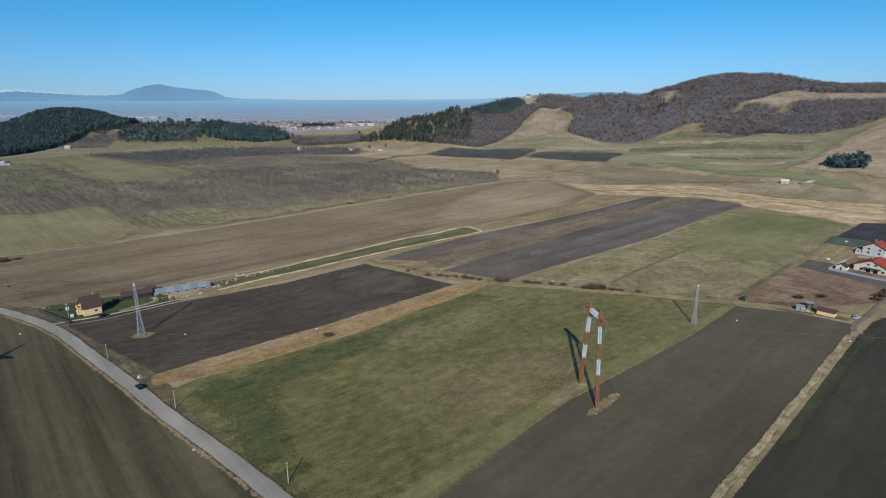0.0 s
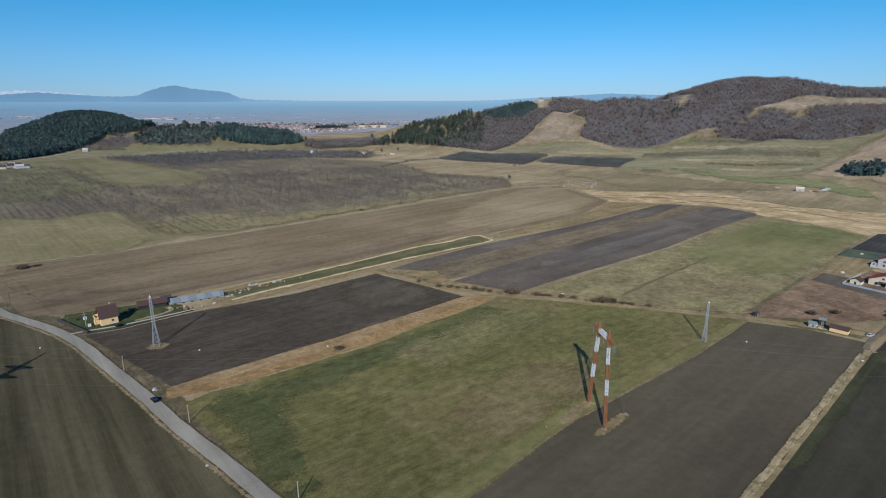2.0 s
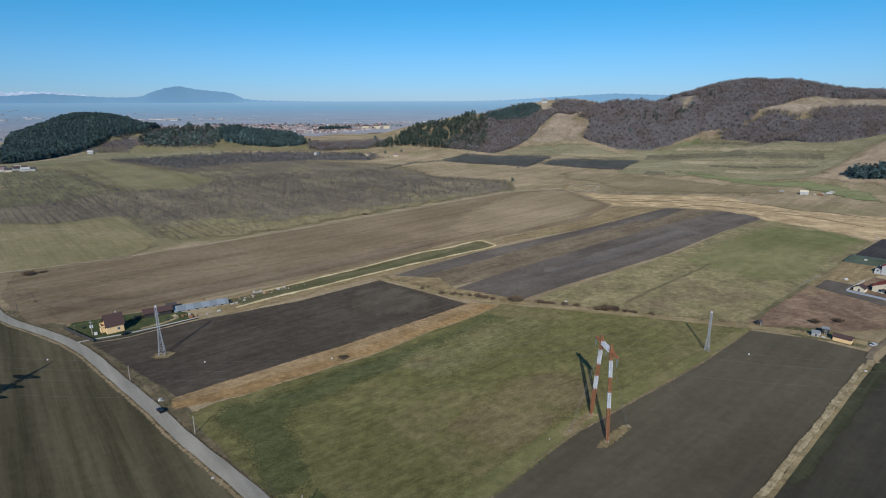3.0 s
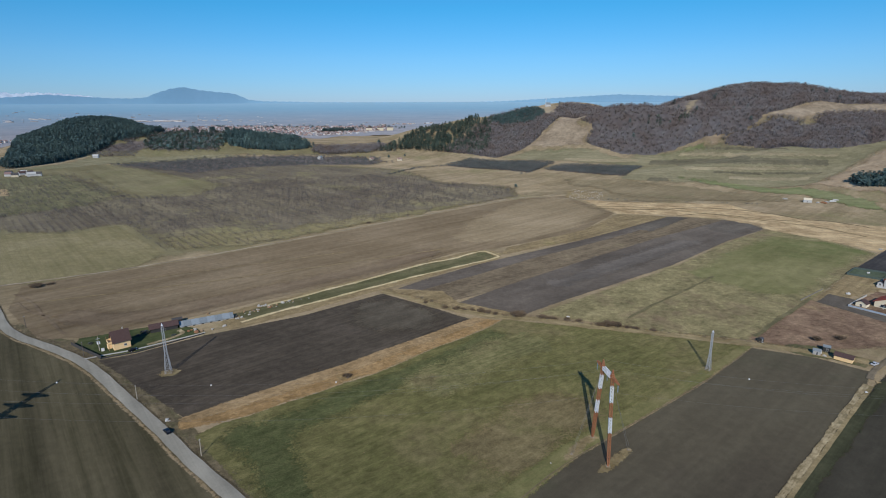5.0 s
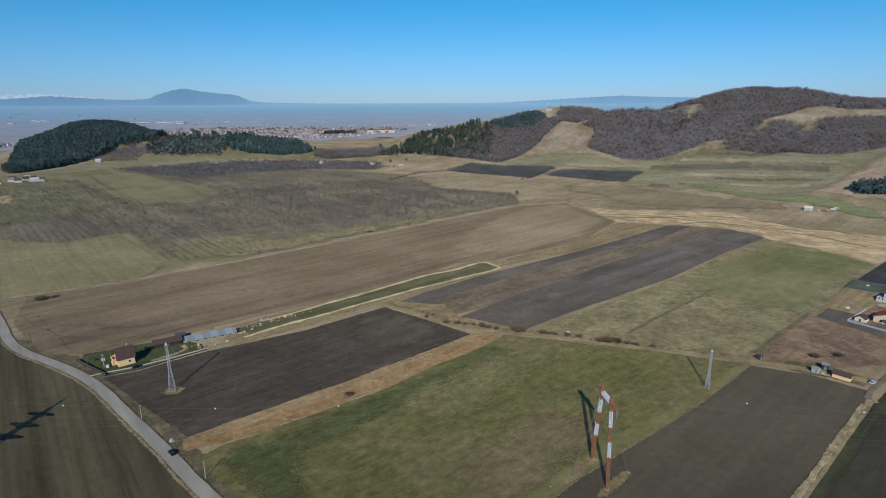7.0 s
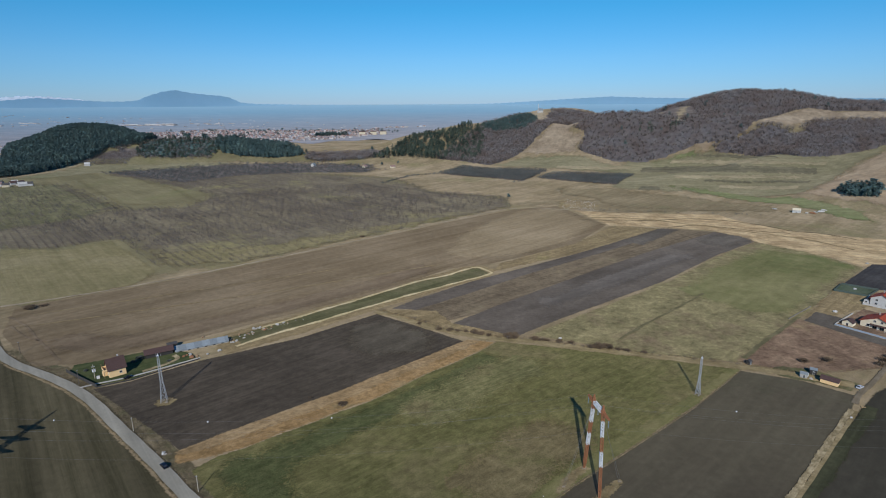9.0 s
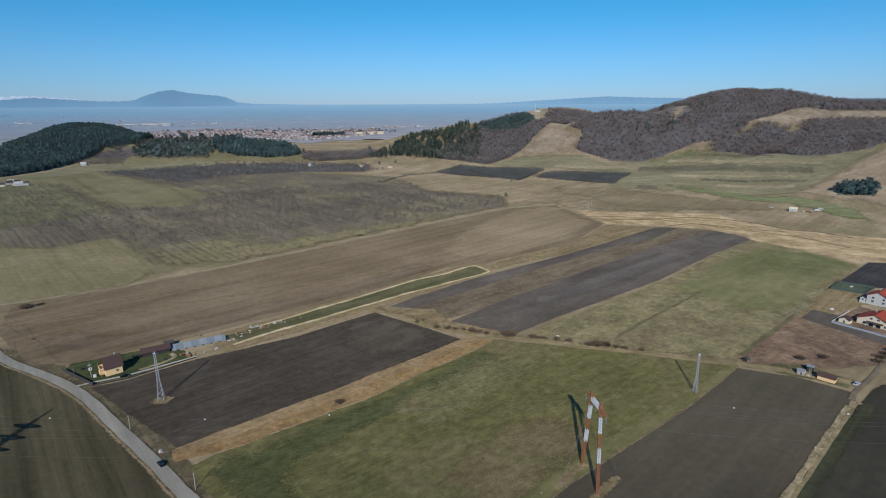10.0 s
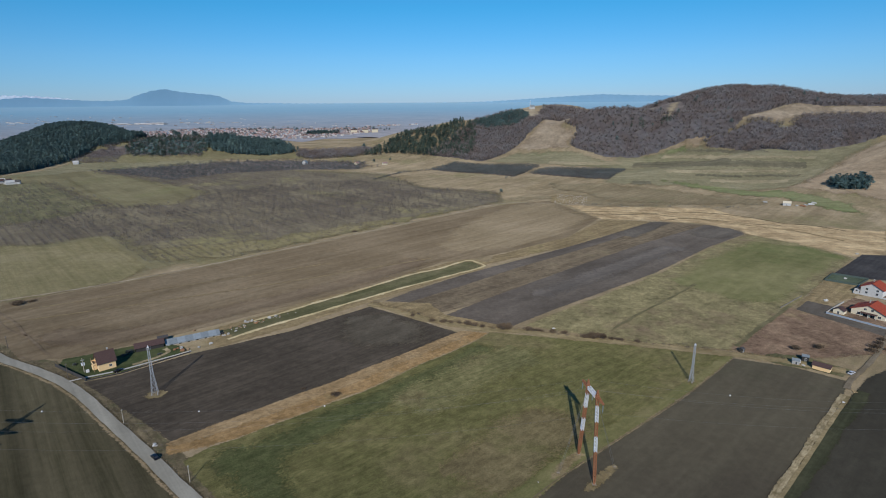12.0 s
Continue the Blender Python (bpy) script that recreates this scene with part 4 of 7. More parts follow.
def pine_tree(seed, clumps=58, rad=0.25, low=0.22, size=0.10):
    """A pine of height 1: a straight trunk and tiers of needle clumps with gaps."""
    rng = np.random.RandomState(seed)
    tr = stem(0.9, 0.02)
    z = low + (1 - low) * rng.uniform(0, 1, clumps) ** 0.85
    f = np.clip((1.02 - z) / (1 - low), 0.05, 1) ** 0.65 * np.clip((z - low) * 7 + 0.55, 0, 1)
    a = rng.uniform(0, 6.283, clumps)
    r = rad * f * rng.uniform(0.35, 1.0, clumps)
    c = np.stack([r * np.cos(a), r * np.sin(a), z], 1)
    t = []
    for k in range(2):
        e1, e2 = rng.normal(size=c.shape), rng.normal(size=c.shape)
        e1[:, 2] *= 0.45
        e2[:, 2] *= 0.45
        t.append(np.stack([c + e1 * size * 0.75, c + e2 * size * 0.75, c - (e1 + e2) * size * 0.5 - (0, 0, 0.03)], 1))
    return np.concatenate([tr, *t]), len(tr)


BARE = [bare_tree(10 + s, 22, 74, 0.38, 0.032) for s in range(6)]
PINES = [pine_tree(30 + s, rad=0.30 + 0.04 * (s % 4)) for s in range(6)]
FINE_PINES = [pine_tree(40 + s, 80, 0.30 + 0.04 * (s % 4), 0.22, 0.078) for s in range(6)]
LITTLE = [bare_tree(50 + s, 7, 24, 0.46, 0.07) for s in range(5)]
SCRUB = [bare_tree(70 + s, 10, 40, 0.55, 0.10) for s in range(5)]


def grown(name, x, y, kinds, heights, leaf, wood, seed, width=1.0):
    """One mesh with a tree at every x, y."""
    rng = np.random.RandomState(seed)
    z = ground_z(x, y)
    soup, mats = [], []
    pick = rng.randint(0, len(kinds), len(x))
    for k, (t, nw) in enumerate(kinds):
        i = np.nonzero(pick == k)[0]
        if not len(i):
            continue
        h = rng.uniform(*heights, len(i))
        w = h * width * rng.uniform(0.8, 1.25, len(i))
        a = rng.uniform(0, 6.283, len(i))
        c, s = np.cos(a) * w, np.sin(a) * w
        p = t.reshape(-1, 3)
        px = c[:, None] * p[:, 0] - s[:, None] * p[:, 1] + x[i][:, None]
        py = s[:, None] * p[:, 0] + c[:, None] * p[:, 1] + y[i][:, None]
        pz = h[:, None] * p[:, 2] + z[i][:, None]
        soup.append(np.stack([px, py, pz], 2).reshape(-1, 3))
        m = np.zeros(len(t), np.int32)
        m[nw:] = 1
        mats.append(np.tile(m, len(i)))
    v = np.concatenate(soup)
    me = tri_mesh(name, v, np.arange(len(v)).reshape(-1, 3), wood)
    me.materials.append(leaf)
    me.polygons.foreach_set("material_index", np.concatenate(mats))
    return me


def spots(poly, gap, seed, keep=1.0, holes=(), row=None):
    """Places inside a polygon, jittered, or in rows along the angle row."""
    rng = np.random.RandomState(seed)
    p = np.array(poly, float)
    c = p.mean(0)
    t = radians(row) if row is not None else 0.0
    e1, e2 = np.array([math.cos(t), math.sin(t)]), np.array([-math.sin(t), math.cos(t)])
    u, w = (p - c) @ e1, (p - c) @ e2
    ga, gb = (gap, gap) if np.isscalar(gap) else gap
    gu, gw = np.meshgrid(np.arange(u.min(), u.max(), ga), np.arange(w.min(), w.max(), gb))
    j = 0.48 if row is None else 0.12
    gu = gu + rng.uniform(-j, j, gu.shape) * ga
    gw = gw + rng.uniform(-j, j, gw.shape) * gb
    x, y = c[0] + gu * e1[0] + gw * e2[0], c[1] + gu * e1[1] + gw * e2[1]
    ok = inside(list(poly), x, y) & (rng.uniform(0, 1, x.shape) < keep)
    for hx, hy, rx, ry in holes:
        ok &= ((x - hx) / rx) ** 2 + ((y - hy) / ry) ** 2 > 1 + 0.3 * np.sin(x / 6)
    return x[ok], y[ok]


def wood(name, poly, gap, kinds, heights, leaf, label, seed, keep=1.0, holes=(), row=None, width=1.0, category="woodland", thin=None):
    """A stand of trees; thin: a stretch with few trees, and the share left there. Past it the stand opens and closes in drifts."""
    x, y = spots(poly, gap, seed, keep, holes, row)
    if thin:
        rng = np.random.RandomState(seed + 900)
        drift = 0.72 + 0.4 * np.sin(x / 37 + 1.7 * np.sin(y / 53)) * np.sin(y / 41 + x / 90)
        left = np.where(inside(thin[0], x, y), thin[1], drift)
        ok = rng.uniform(0, 1, x.shape) < left
        x, y = x[ok], y[ok]
    ob = new(name, grown(name, x, y, kinds, heights, leaf, M["bark"], seed, width))
    return tagged(ob, label, category, kind="stuff")


def thicket(poly, height, mat, label, cell=4.0, holes=(), seed=1):
    """An added filler for the inner twigs of a wood, its shade put into the colour: one bumpy mass below the crowns
    that runs out to the ground at its rim.
    """
    xs, ys = [p[0] for p in poly], [p[1] for p in poly]
    gx, gy = np.meshgrid(np.arange(min(xs), max(xs) + cell, cell), np.arange(min(ys), max(ys) + cell, cell))
    rng = np.random.RandomState(seed)
    ok = inside(list(poly), gx, gy)
    for hx, hy, rx, ry in holes:
        ok &= ((gx - hx) / rx) ** 2 + ((gy - hy) / ry) ** 2 > 1.1
    quad = ok[:-1, :-1] & ok[1:, :-1] & ok[:-1, 1:] & ok[1:, 1:]
    full = np.zeros(ok.shape, int)
    for a in (0, 1):
        for b in (0, 1):
            full[a:a + quad.shape[0], b:b + quad.shape[1]] += quad
    deep = full == 4
    vx, vy = gx + rng.uniform(-0.4, 0.4, gx.shape) * cell, gy + rng.uniform(-0.4, 0.4, gx.shape) * cell
    z = ground_z(vx, vy) + np.where(deep, height * rng.uniform(0.45, 1.0, gx.shape), -0.2)
    w = gx.shape[1]
    i, j = np.nonzero(quad)
    a = i * w + j
    q = np.stack([a, a + 1, a + w + 1, a + w], 1)
    used, inv = np.unique(q, return_inverse=True)
    q = inv.reshape(-1, 4)
    v = np.stack([vx.ravel()[used], vy.ravel()[used], z.ravel()[used]], 1)
    ob = new("shaded_inner", tri_mesh("shaded_inner", v, np.concatenate([q[:, :3], q[:, [0, 2, 3]]]), mat))
    return tagged(ob, label, "thicket", kind="stuff")


W_RIDGE = [(-40, 1200), (22, 1162), (77, 1116), (130, 1160), (205, 1238), (238, 1322), (300, 1330), (300, 1420), (150, 1400), (70, 1345), (30, 1290)]
W_EAST = [(259, 1108), (303, 1058), (354, 1052), (396, 1056), (440, 1062), (463, 1057), (496, 1048), (523, 1042), (553, 1054), (610, 1097), (708, 1136), (741, 1114), (839, 1092), (1100, 1060), (1150, 1250), (900, 1330), (640, 1400),
          (450, 1460), (245, 1440), (275, 1385), (280, 1290), (286, 1205), (252, 1206), (274, 1168), (252, 1132)]
W_SOUTH = [(478, 1034), (514, 1002), (533, 950), (559, 903), (600, 888), (650, 880), (709, 892), (900, 880), (1000, 980), (850, 1040), (773, 1055), (718, 1072), (676, 1070), (631, 1030), (607, 1022), (592, 1042), (572, 1050), (546, 1046), (526, 1045), (504, 1052), (489, 1051)]
for i, (poly, nm) in enumerate(((W_RIDGE, "ridge"), (W_EAST, "summit"), (W_SOUTH, "south"))):
    draped("woodland_floor", poly, M["litter"], "brown leaf litter under the bare hill woods", 0.35, 4.0, "leaf litter", 1.3)
RIDGE_TOP = ((212, 1385, 22, 66),)
GLADES = ((505, 1270, 26, 34), (472, 1195, 24, 40), (446, 1140, 15, 22), (474, 1300, 14, 18), (620, 1010, 16, 12), (700, 960, 10, 8))
wood("bare_wood_ridge", W_RIDGE, 6.6, BARE, (7, 12), M["twig"], "leafless grey-brown wood on the ridge", 3, holes=RIDGE_TOP)
wood("bare_wood_summit", W_EAST, 7.0, BARE, (7, 12), M["twig"], "leafless grey-brown wood over the hill top", 4, holes=GLADES)
wood("bare_wood_south", W_SOUTH, 6.6, BARE, (7, 12), M["twig"], "leafless purple-brown wood on the south slope", 5, holes=GLADES)
thicket(W_RIDGE, 6.5, M["twig_shaded"], "inner mass of the ridge wood, shade put into its colour", 4.0, RIDGE_TOP, 81)
thicket(W_EAST, 6.5, M["twig_shaded"], "inner mass of the summit wood, shade put into its colour", 4.0, GLADES, 82)
thicket(W_SOUTH, 6.5, M["twig_shaded"], "inner mass of the south wood, shade put into its colour", 4.0, GLADES, 83)
wood("scattered_pines", W_EAST, 42, PINES, (9, 14), M["pine"], "single dark pines among bare trees", 6, 0.35)
wood("pine_cluster", [(366, 1116), (392, 1108), (398, 1122), (372, 1134)], 8.0, PINES, (9, 14), M["pine_light"], "small cluster of pines in the bare wood", 61, 0.6)
wood("pine_cluster", [(420, 1094), (440, 1098), (462, 1112), (440, 1122), (424, 1112)], 7.0, PINES, (9, 14), M["pine_light"], "small cluster of pines in the bare wood", 62, 0.6)
wood("pine_wood_ridge", [(64, 1325), (183, 1380), (205, 1335), (165, 1262), (92, 1282)], 5.5, PINES, (11, 16), M["pine"], "dark pine wood on the ridge", 7, 0.95, RIDGE_TOP)
wood("pine_wood_slope", [(-185, 1238), (-101, 1230), (-26, 1186), (30, 1162), (62, 1182), (70, 1235), (75, 1320), (40, 1375), (-60, 1370), (-120, 1340), (-150, 1290)], 7.0, PINES, (10, 16), M["pine_light"],
     "dark green pines with gaps on the slope", 8, 0.7)
wood("bare_thicket", [(-335, 1255), (-300, 1235), (-190, 1238), (-150, 1270), (-190, 1300), (-330, 1300)], 6.0, SCRUB, (7, 12), M["twig"], "grey leafless thicket at the slope's foot", 9)
wood("pine_wood_west", [(-845, 1008), (-812, 1082), (-800, 1180), (-790, 1270), (-727, 1303), (-735, 1400), (-800, 1470), (-925, 1500), (-1060, 1500), (-1060, 1320), (-965, 1180), (-893, 1068), (-868, 1020)], 6.2, FINE_PINES, (12, 18),
     M["pine"], "dense dark pine wood on a low hill", 10, 0.96, ((-960, 1330, 14, 24),))
PINES_WEST = [(-835, 1040), (-812, 1092), (-803, 1185), (-795, 1275), (-735, 1310), (-740, 1395), (-800, 1462), (-925, 1490), (-1050, 1490), (-1050, 1325), (-955, 1190), (-885, 1075), (-862, 1035)]
thicket(PINES_WEST, 10.5, M["pine_shaded"], "inner mass of the dense pine wood, shade put into its colour", 4.0, ((-960, 1330, 14, 24),), 84)
thicket([(-552, 1300), (-518, 1274), (-447, 1264), (-388, 1268), (-345, 1290), (-412, 1362), (-535, 1358)], 9.0, M["pine_shaded"], "inner mass of the pine wood on the rise, shade put into its colour", 4.0, (), 85)
thicket([(-718, 1266), (-732, 1310), (-700, 1338), (-562, 1338), (-542, 1290), (-550, 1264), (-620, 1255), (-706, 1254)], 5.5, M["pine_shaded"], "inner mass of low pines and scrub, shade put into its colour", 4.0, (), 86)
thicket([(508, 731), (509, 702), (522, 690), (536, 693), (542, 716), (529, 735)], 8.0, M["pine_shaded"], "inner mass of the small pine grove, shade put into its colour", 3.0, (), 87)
thicket([(70, 1325), (183, 1375), (200, 1335), (165, 1268), (95, 1288)], 9.0, M["pine_shaded"], "inner mass of the pine wood on the ridge, shade put into its colour", 4.0, RIDGE_TOP, 88)
wood("scrub_wood_west", [(-775, 1270), (-700, 1242), (-545, 1246), (-530, 1345), (-650, 1345), (-770, 1330)], 6.5, SCRUB, (5, 9), M["twig"], "grey-brown scrub between two pine woods", 11, 0.6)
wood("pine_wood_low", [(-723, 1262), (-740, 1310), (-700, 1345), (-560, 1345), (-535, 1290), (-544, 1259), (-620, 1249), (-711, 1248)], 6.0, PINES, (6, 11), M["pine_light"], "low mixed pines and scrub between two pine woods", 51, 0.75, width=1.2)
wood("scrub_slope", [(-815, 1190), (-809, 1240), (-772, 1268), (-723, 1250), (-713, 1206), (-772, 1180)], 3.6, SCRUB, (2, 4.5), M["twig"], "low brown scrub at the pine wood's edge", 52, 0.9, category="scrub")
wood("pine_wood_middle", [(-560, 1300), (-520, 1268), (-447, 1258), (-385, 1262), (-335, 1290), (-410, 1370), (-540, 1365)], 6.2, PINES, (11, 16), M["pine"], "dark pine wood on a low rise", 12, 0.9)
wood("hedge_pines", [(-735, 1275), (-690, 1252), (-560, 1260), (-560, 1320), (-690, 1320)], 15, PINES, (9, 13), M["pine"], "dark pines scattered in scrub", 13, 0.6)
wood("pine_grove", [(505, 733), (506, 700), (521, 686), (538, 690), (545, 716), (530, 738)], 5.4, PINES, (9, 13), M["pine"], "small dense pine grove on the bare slope", 14, 1.0, width=1.25)
for nm, poly, row, sd in (("west", [(-29, 1061), (21, 1127), (172, 1013), (117, 920)], -36, 15), ("east", [(143, 946), (179, 988), (322, 979), (259, 866)], -14, 16)):
    draped("orchard_block_floor", poly, M["orchard_shade"], "dark grey-brown floor of a dense orchard block", 0.3, 4.0, "orchard", 0.6)
    wood("orchard_dark_" + nm, poly, (3.4, 4.6), SCRUB, (3.4, 4.8), M["dark_twig"], "dense dark leafless orchard block", sd, row=row, width=0.9, category="orchard")
PURPLE = [(-703, 1099), (-556, 1216), (-329, 1240), (-170, 1184), (-155, 1085), (-290, 1092), (-404, 1050), (-470, 955), (-560, 1010)]
draped("scrub_floor", PURPLE, M["orchard_shade"], "dark grey-brown floor under low scrub", 0.2, 6.0, "scrub", 1.0)
wood("scrub_far", PURPLE, 6.5, SCRUB, (2.5, 4.5), M["dark_twig"], "dark grey leafless scrub on the plain's edge", 21, 0.75, width=1.2, category="scrub")
wood("orchard_trees", ORCHARD, (4.0, 6.6), LITTLE, (2.4, 4.0), M["orchard_twig"], "long rows of small leafless fruit trees", 17, 0.78, row=133, category="orchard", thin=(SPARSE, 0.32))
wood("scrub_strip", [(-684, 1075), (-474, 1232), (-180, 1195), (-130, 1110), (-290, 1092), (-480, 1215)], 9, SCRUB, (3, 5.5), M["twig"], "grey scrub along the edge of the plain", 18, 0.7, category="scrub")
wood("weed_tufts", [(40, 452), (122, 525), (176, 604), (228, 594), (112, 487), (36, 434)], 3.0, LITTLE, (0.5, 1.1), M["shrub"], "dry brown tussocks on a rough strip", 19, 0.8, width=1.5, category="weeds")
wood("weed_tufts_orange", [(-105, 189), (-70, 224), (-36, 250), (12, 295), (22, 296), (-17, 250), (-56, 219), (-98, 184)], 2.2, LITTLE, (0.3, 0.7), M["shrub"], "dry weeds on the orange strip", 20, 0.5, width=1.5, category="weeds")
ORCHARD_CORE = [(-360, 560), (-300, 500), (-230, 560), (-60, 640), (60, 720), (76, 790), (-30, 835), (-150, 930), (-350, 850), (-350, 735), (-420, 695), (-640, 860), (-720, 790), (-600, 590)]
wood("orchard_trees_dense", ORCHARD_CORE, (3.8, 6.6), LITTLE, (3.2, 4.8), M["orchard_dark"], "denser dark rows of leafless fruit trees", 22, 0.55, row=133, width=1.1, category="orchard", thin=(SPARSE, 0.32))
wood("verge_tufts", beside(ROAD[5:], 3.4) + beside(ROAD[5:], 6.4)[::-1], 1.1, LITTLE, (0.3, 0.8), M["shrub"], "brown dry tussocks along the road verge", 23, 0.75, width=1.5, category="grass")
PATH_LINE = [(-50, 344), (-30, 331), (-8, 314), (22, 301), (44, 297), (68, 289), (104, 279), (149, 266), (173, 257)]
wood("path_tufts", beside(PATH_LINE, 1.0) + beside(PATH_LINE, 4.2)[::-1], 1.5, LITTLE, (0.3, 1.2), M["dry_grass"], "dry tussocks along the field track", 25, 0.7, width=1.6, category="grass")
wood("hedge_weeds", beside(PATH_LINE, 0.5) + beside(PATH_LINE, 5.5)[::-1], 1.7, LITTLE, (0.6, 1.7), M["shrub"], "low brown weeds and thin bushes along the field track", 29, 0.32, width=1.4, category="weeds")
for nm, pts, gap, keep, hts, sd in (("hedge_row", [(-119, 939), (-96, 999), (-73, 1036), (-26, 1053)], 3.0, 0.8, (2.0, 4.0), 91), ("hedge_row", [(98, 905), (125, 939), (149, 974), (174, 1010)], 3.0, 0.7, (2.0, 3.5), 92), ("hedge_row", [(177, 699), (216, 688), (255, 681), (300, 674), (350, 664), (388, 650)], 4.0, 0.30, (1.2, 2.6), 93)):
    wood(nm, beside(pts, 3.0) + beside(pts, -3.0)[::-1], gap, SCRUB, hts, M["dark_twig"], "uneven dark leafless hedge along a field edge", sd, keep, category="hedge")
wood("bank_tufts", [(-91, 300), (-48, 340), (-8, 382), (28, 428), (30, 434), (-10, 388), (-50, 346), (-93, 306)], 1.4, LITTLE, (0.3, 0.8), M["dry_grass"], "dry tussocks on the pale bank", 26, 0.6, width=1.6, category="grass")
wood("straw_tufts", [(157, 690), (223, 676), (322, 664), (405, 640), (430, 585), (300, 580), (281, 585), (228, 604), (176, 612)], 4.0, LITTLE, (0.4, 1.1), M["dry_grass"], "tall straw tufts on the pale band", 27, 0.5, width=1.8, category="grass")
wood("crop_tufts", [(-90, 178), (-17, 245), (23, 290), (100, 270), (140, 258), (42, 174), (-2, 127), (-30, 100)], 5.0, LITTLE, (0.12, 0.3), M["dry_grass"], "pale dry tufts scattered in the green crop", 28, 0.4, width=2.6, category="grass")

# ---------------------------------------------------------------- shrubs and single trees
def shrub(x, y, r, h, seed, label, mat="shrub", category="bush"):
    rng = np.random.RandomState(seed)
    n = max(8, int(r * 8))
    a, d = rng.uniform(0, 6.283, n), r * np.sqrt(rng.uniform(0, 0.7, n))
    z0 = float(ground_z(x, y))
    me = grown("bush", x + d * np.cos(a), y + d * np.sin(a), SCRUB, (h * 0.6, h), M[mat], M["bark"], seed, 1.3)
    ob = new("bush", me)
    return tagged(ob, label, category, "bushes on the field edge")


for i, (x, y, r, h) in enumerate(((-8, 313, 2.0, 1.8), (-1, 312, 2.2, 1.6), (9, 310, 1.6, 1.5), (14, 308, 2.0, 2.2), (22, 304, 1.5, 1.4), (35, 301, 3.6, 3.4), (55, 297, 1.6, 1.5), (62, 296, 2.0, 1.6),
                                  (83, 287, 2.2, 3.4), (88, 287, 1.8, 2.8), (93, 285, 1.6, 1.8), (106, 281, 1.6, 1.6), (186, 271, 1.5, 2.6), (199, 272, 1.4, 2.6),
                                  (-286, 347, 3.6, 2.8), (-280, 353, 2.4, 1.4), (-93, 553, 2.2, 2.0),
                                  (48, 299, 2.4, 1.8), (52, 298, 2.2, 1.6), (68, 294, 1.8, 1.6), (79, 288, 2.0, 2.0), (97, 284, 1.8, 1.6), (18, 306, 2.2, 2.0), (4, 311, 1.8, 1.4), (-20, 322, 1.6, 1.4), (-66, 232, 0.9, 1.0), (-50, 226, 1.8, 1.8))):
    shrub(x, y, r, h, 100 + i, "low brown leafless bush on the grassy field edge" if h < 2.5 else "tall dark leafless bush on the grassy field edge")
for i, (x, y, r, h) in enumerate(((224, 267, 1.6, 2.2), (229, 272, 1.7, 2.5), (235, 276, 1.5, 2.0), (240, 281, 1.3, 2.0), (233, 268, 1.2, 1.6))):
    shrub(x, y, r, h, 560 + i, "brown leafless bush beside the dusty lane")
for i, (x, y) in enumerate(((-640, 1350), (-598, 1352), (-560, 1350), (-522, 1348))):
    ob = new("tree", grown("tree", x + np.array([-4.0, 0.0, 4.0, 1.0]), y + np.array([0.0, 2.0, 0.0, -3.0]), PINES, (13, 17), M["pine"], M["bark"], 260 + i, 1.3))
    tagged(ob, "dark round-crowned tree on the crest of the rise", "tree", "trees on the crest")
for i, (x, y, h) in enumerate(((81, 794, 6.0), (-186, 1297, 14), (-150, 1180, 7), (-116, 1184, 6))):
    ob = new("pine_tree", grown("pine_tree", np.array([x, x + 1.5]), np.array([y, y + 1.0]), PINES, (h * 0.85, h), M["pine"], M["bark"], 200 + i, 1.3))
    tagged(ob, "single dark pine tree standing on the plain", "tree", "single pines")

# ---------------------------------------------------------------- lattice masts
M["zinc"] = varied("galvanised_steel", (0.44, 0.46, 0.48), (0.58, 0.60, 0.62), 0.55, 0.0, 1.5, 0.12)
M["mast_red"] = varied("weathered_orange_paint", (0.35, 0.145, 0.07), (0.45, 0.20, 0.10), 0.7, 0, 1.2, 0.12)
M["mast_white"] = varied("weathered_white_paint", (0.726, 0.737, 0.748), (0.880, 0.880, 0.880), 0.7, 0, 1.2, 0.08)
M["wire"] = varied("dull_wire", (0.20, 0.20, 0.20), (0.30, 0.30, 0.30), 0.6, 0.3, 1.0, 0.0)
M["glass_disc"] = varied("insulator_glass", (0.25, 0.33, 0.36), (0.36, 0.44, 0.46), 0.25, 0, 2.0, 0.1, 0.5)
M["ball"] = varied("marker_white", (0.78, 0.76, 0.72), (0.85, 0.83, 0.80), 0.5, 0, 1.0, 0.0)


def empty(name, m, label, category, group=""):
    e = new(name)
    e.matrix_world = m
    return tagged(e, label, category, group)


def lattice(bm, a, b, w0, w1, panels, r, corners=4):
    """A lattice shaft from a to b: corner angles, rings and crossed braces."""
    a, b = Vector(a), Vector(b)
    q = (b - a).to_track_quat("Z", "Y")
    rings = []
    for k in range(panels + 1):
        t = k / panels
        w = (w0 + (w1 - w0) * t) / 2 * math.sqrt(2)
        c = a.lerp(b, t)
        rings.append([c + q @ Vector((w * math.cos(i * math.pi / 2 + math.pi / 4), w * math.sin(i * math.pi / 2 + math.pi / 4), 0)) for i in range(4)])
    for i in range(4):
        for k in range(panels):
            rod(bm, rings[k][i], rings[k + 1][i], r, r, 4)
            j = (i + 1) % 4
            rod(bm, rings[k][i], rings[k + 1][j], r * 0.6, r * 0.6, 3)
            rod(bm, rings[k][j], rings[k + 1][i], r * 0.6, r * 0.6, 3)
        for k in range(panels + 1):
            rod(bm, rings[k][i], rings[k][(i + 1) % 4], r * 0.6, r * 0.6, 3)


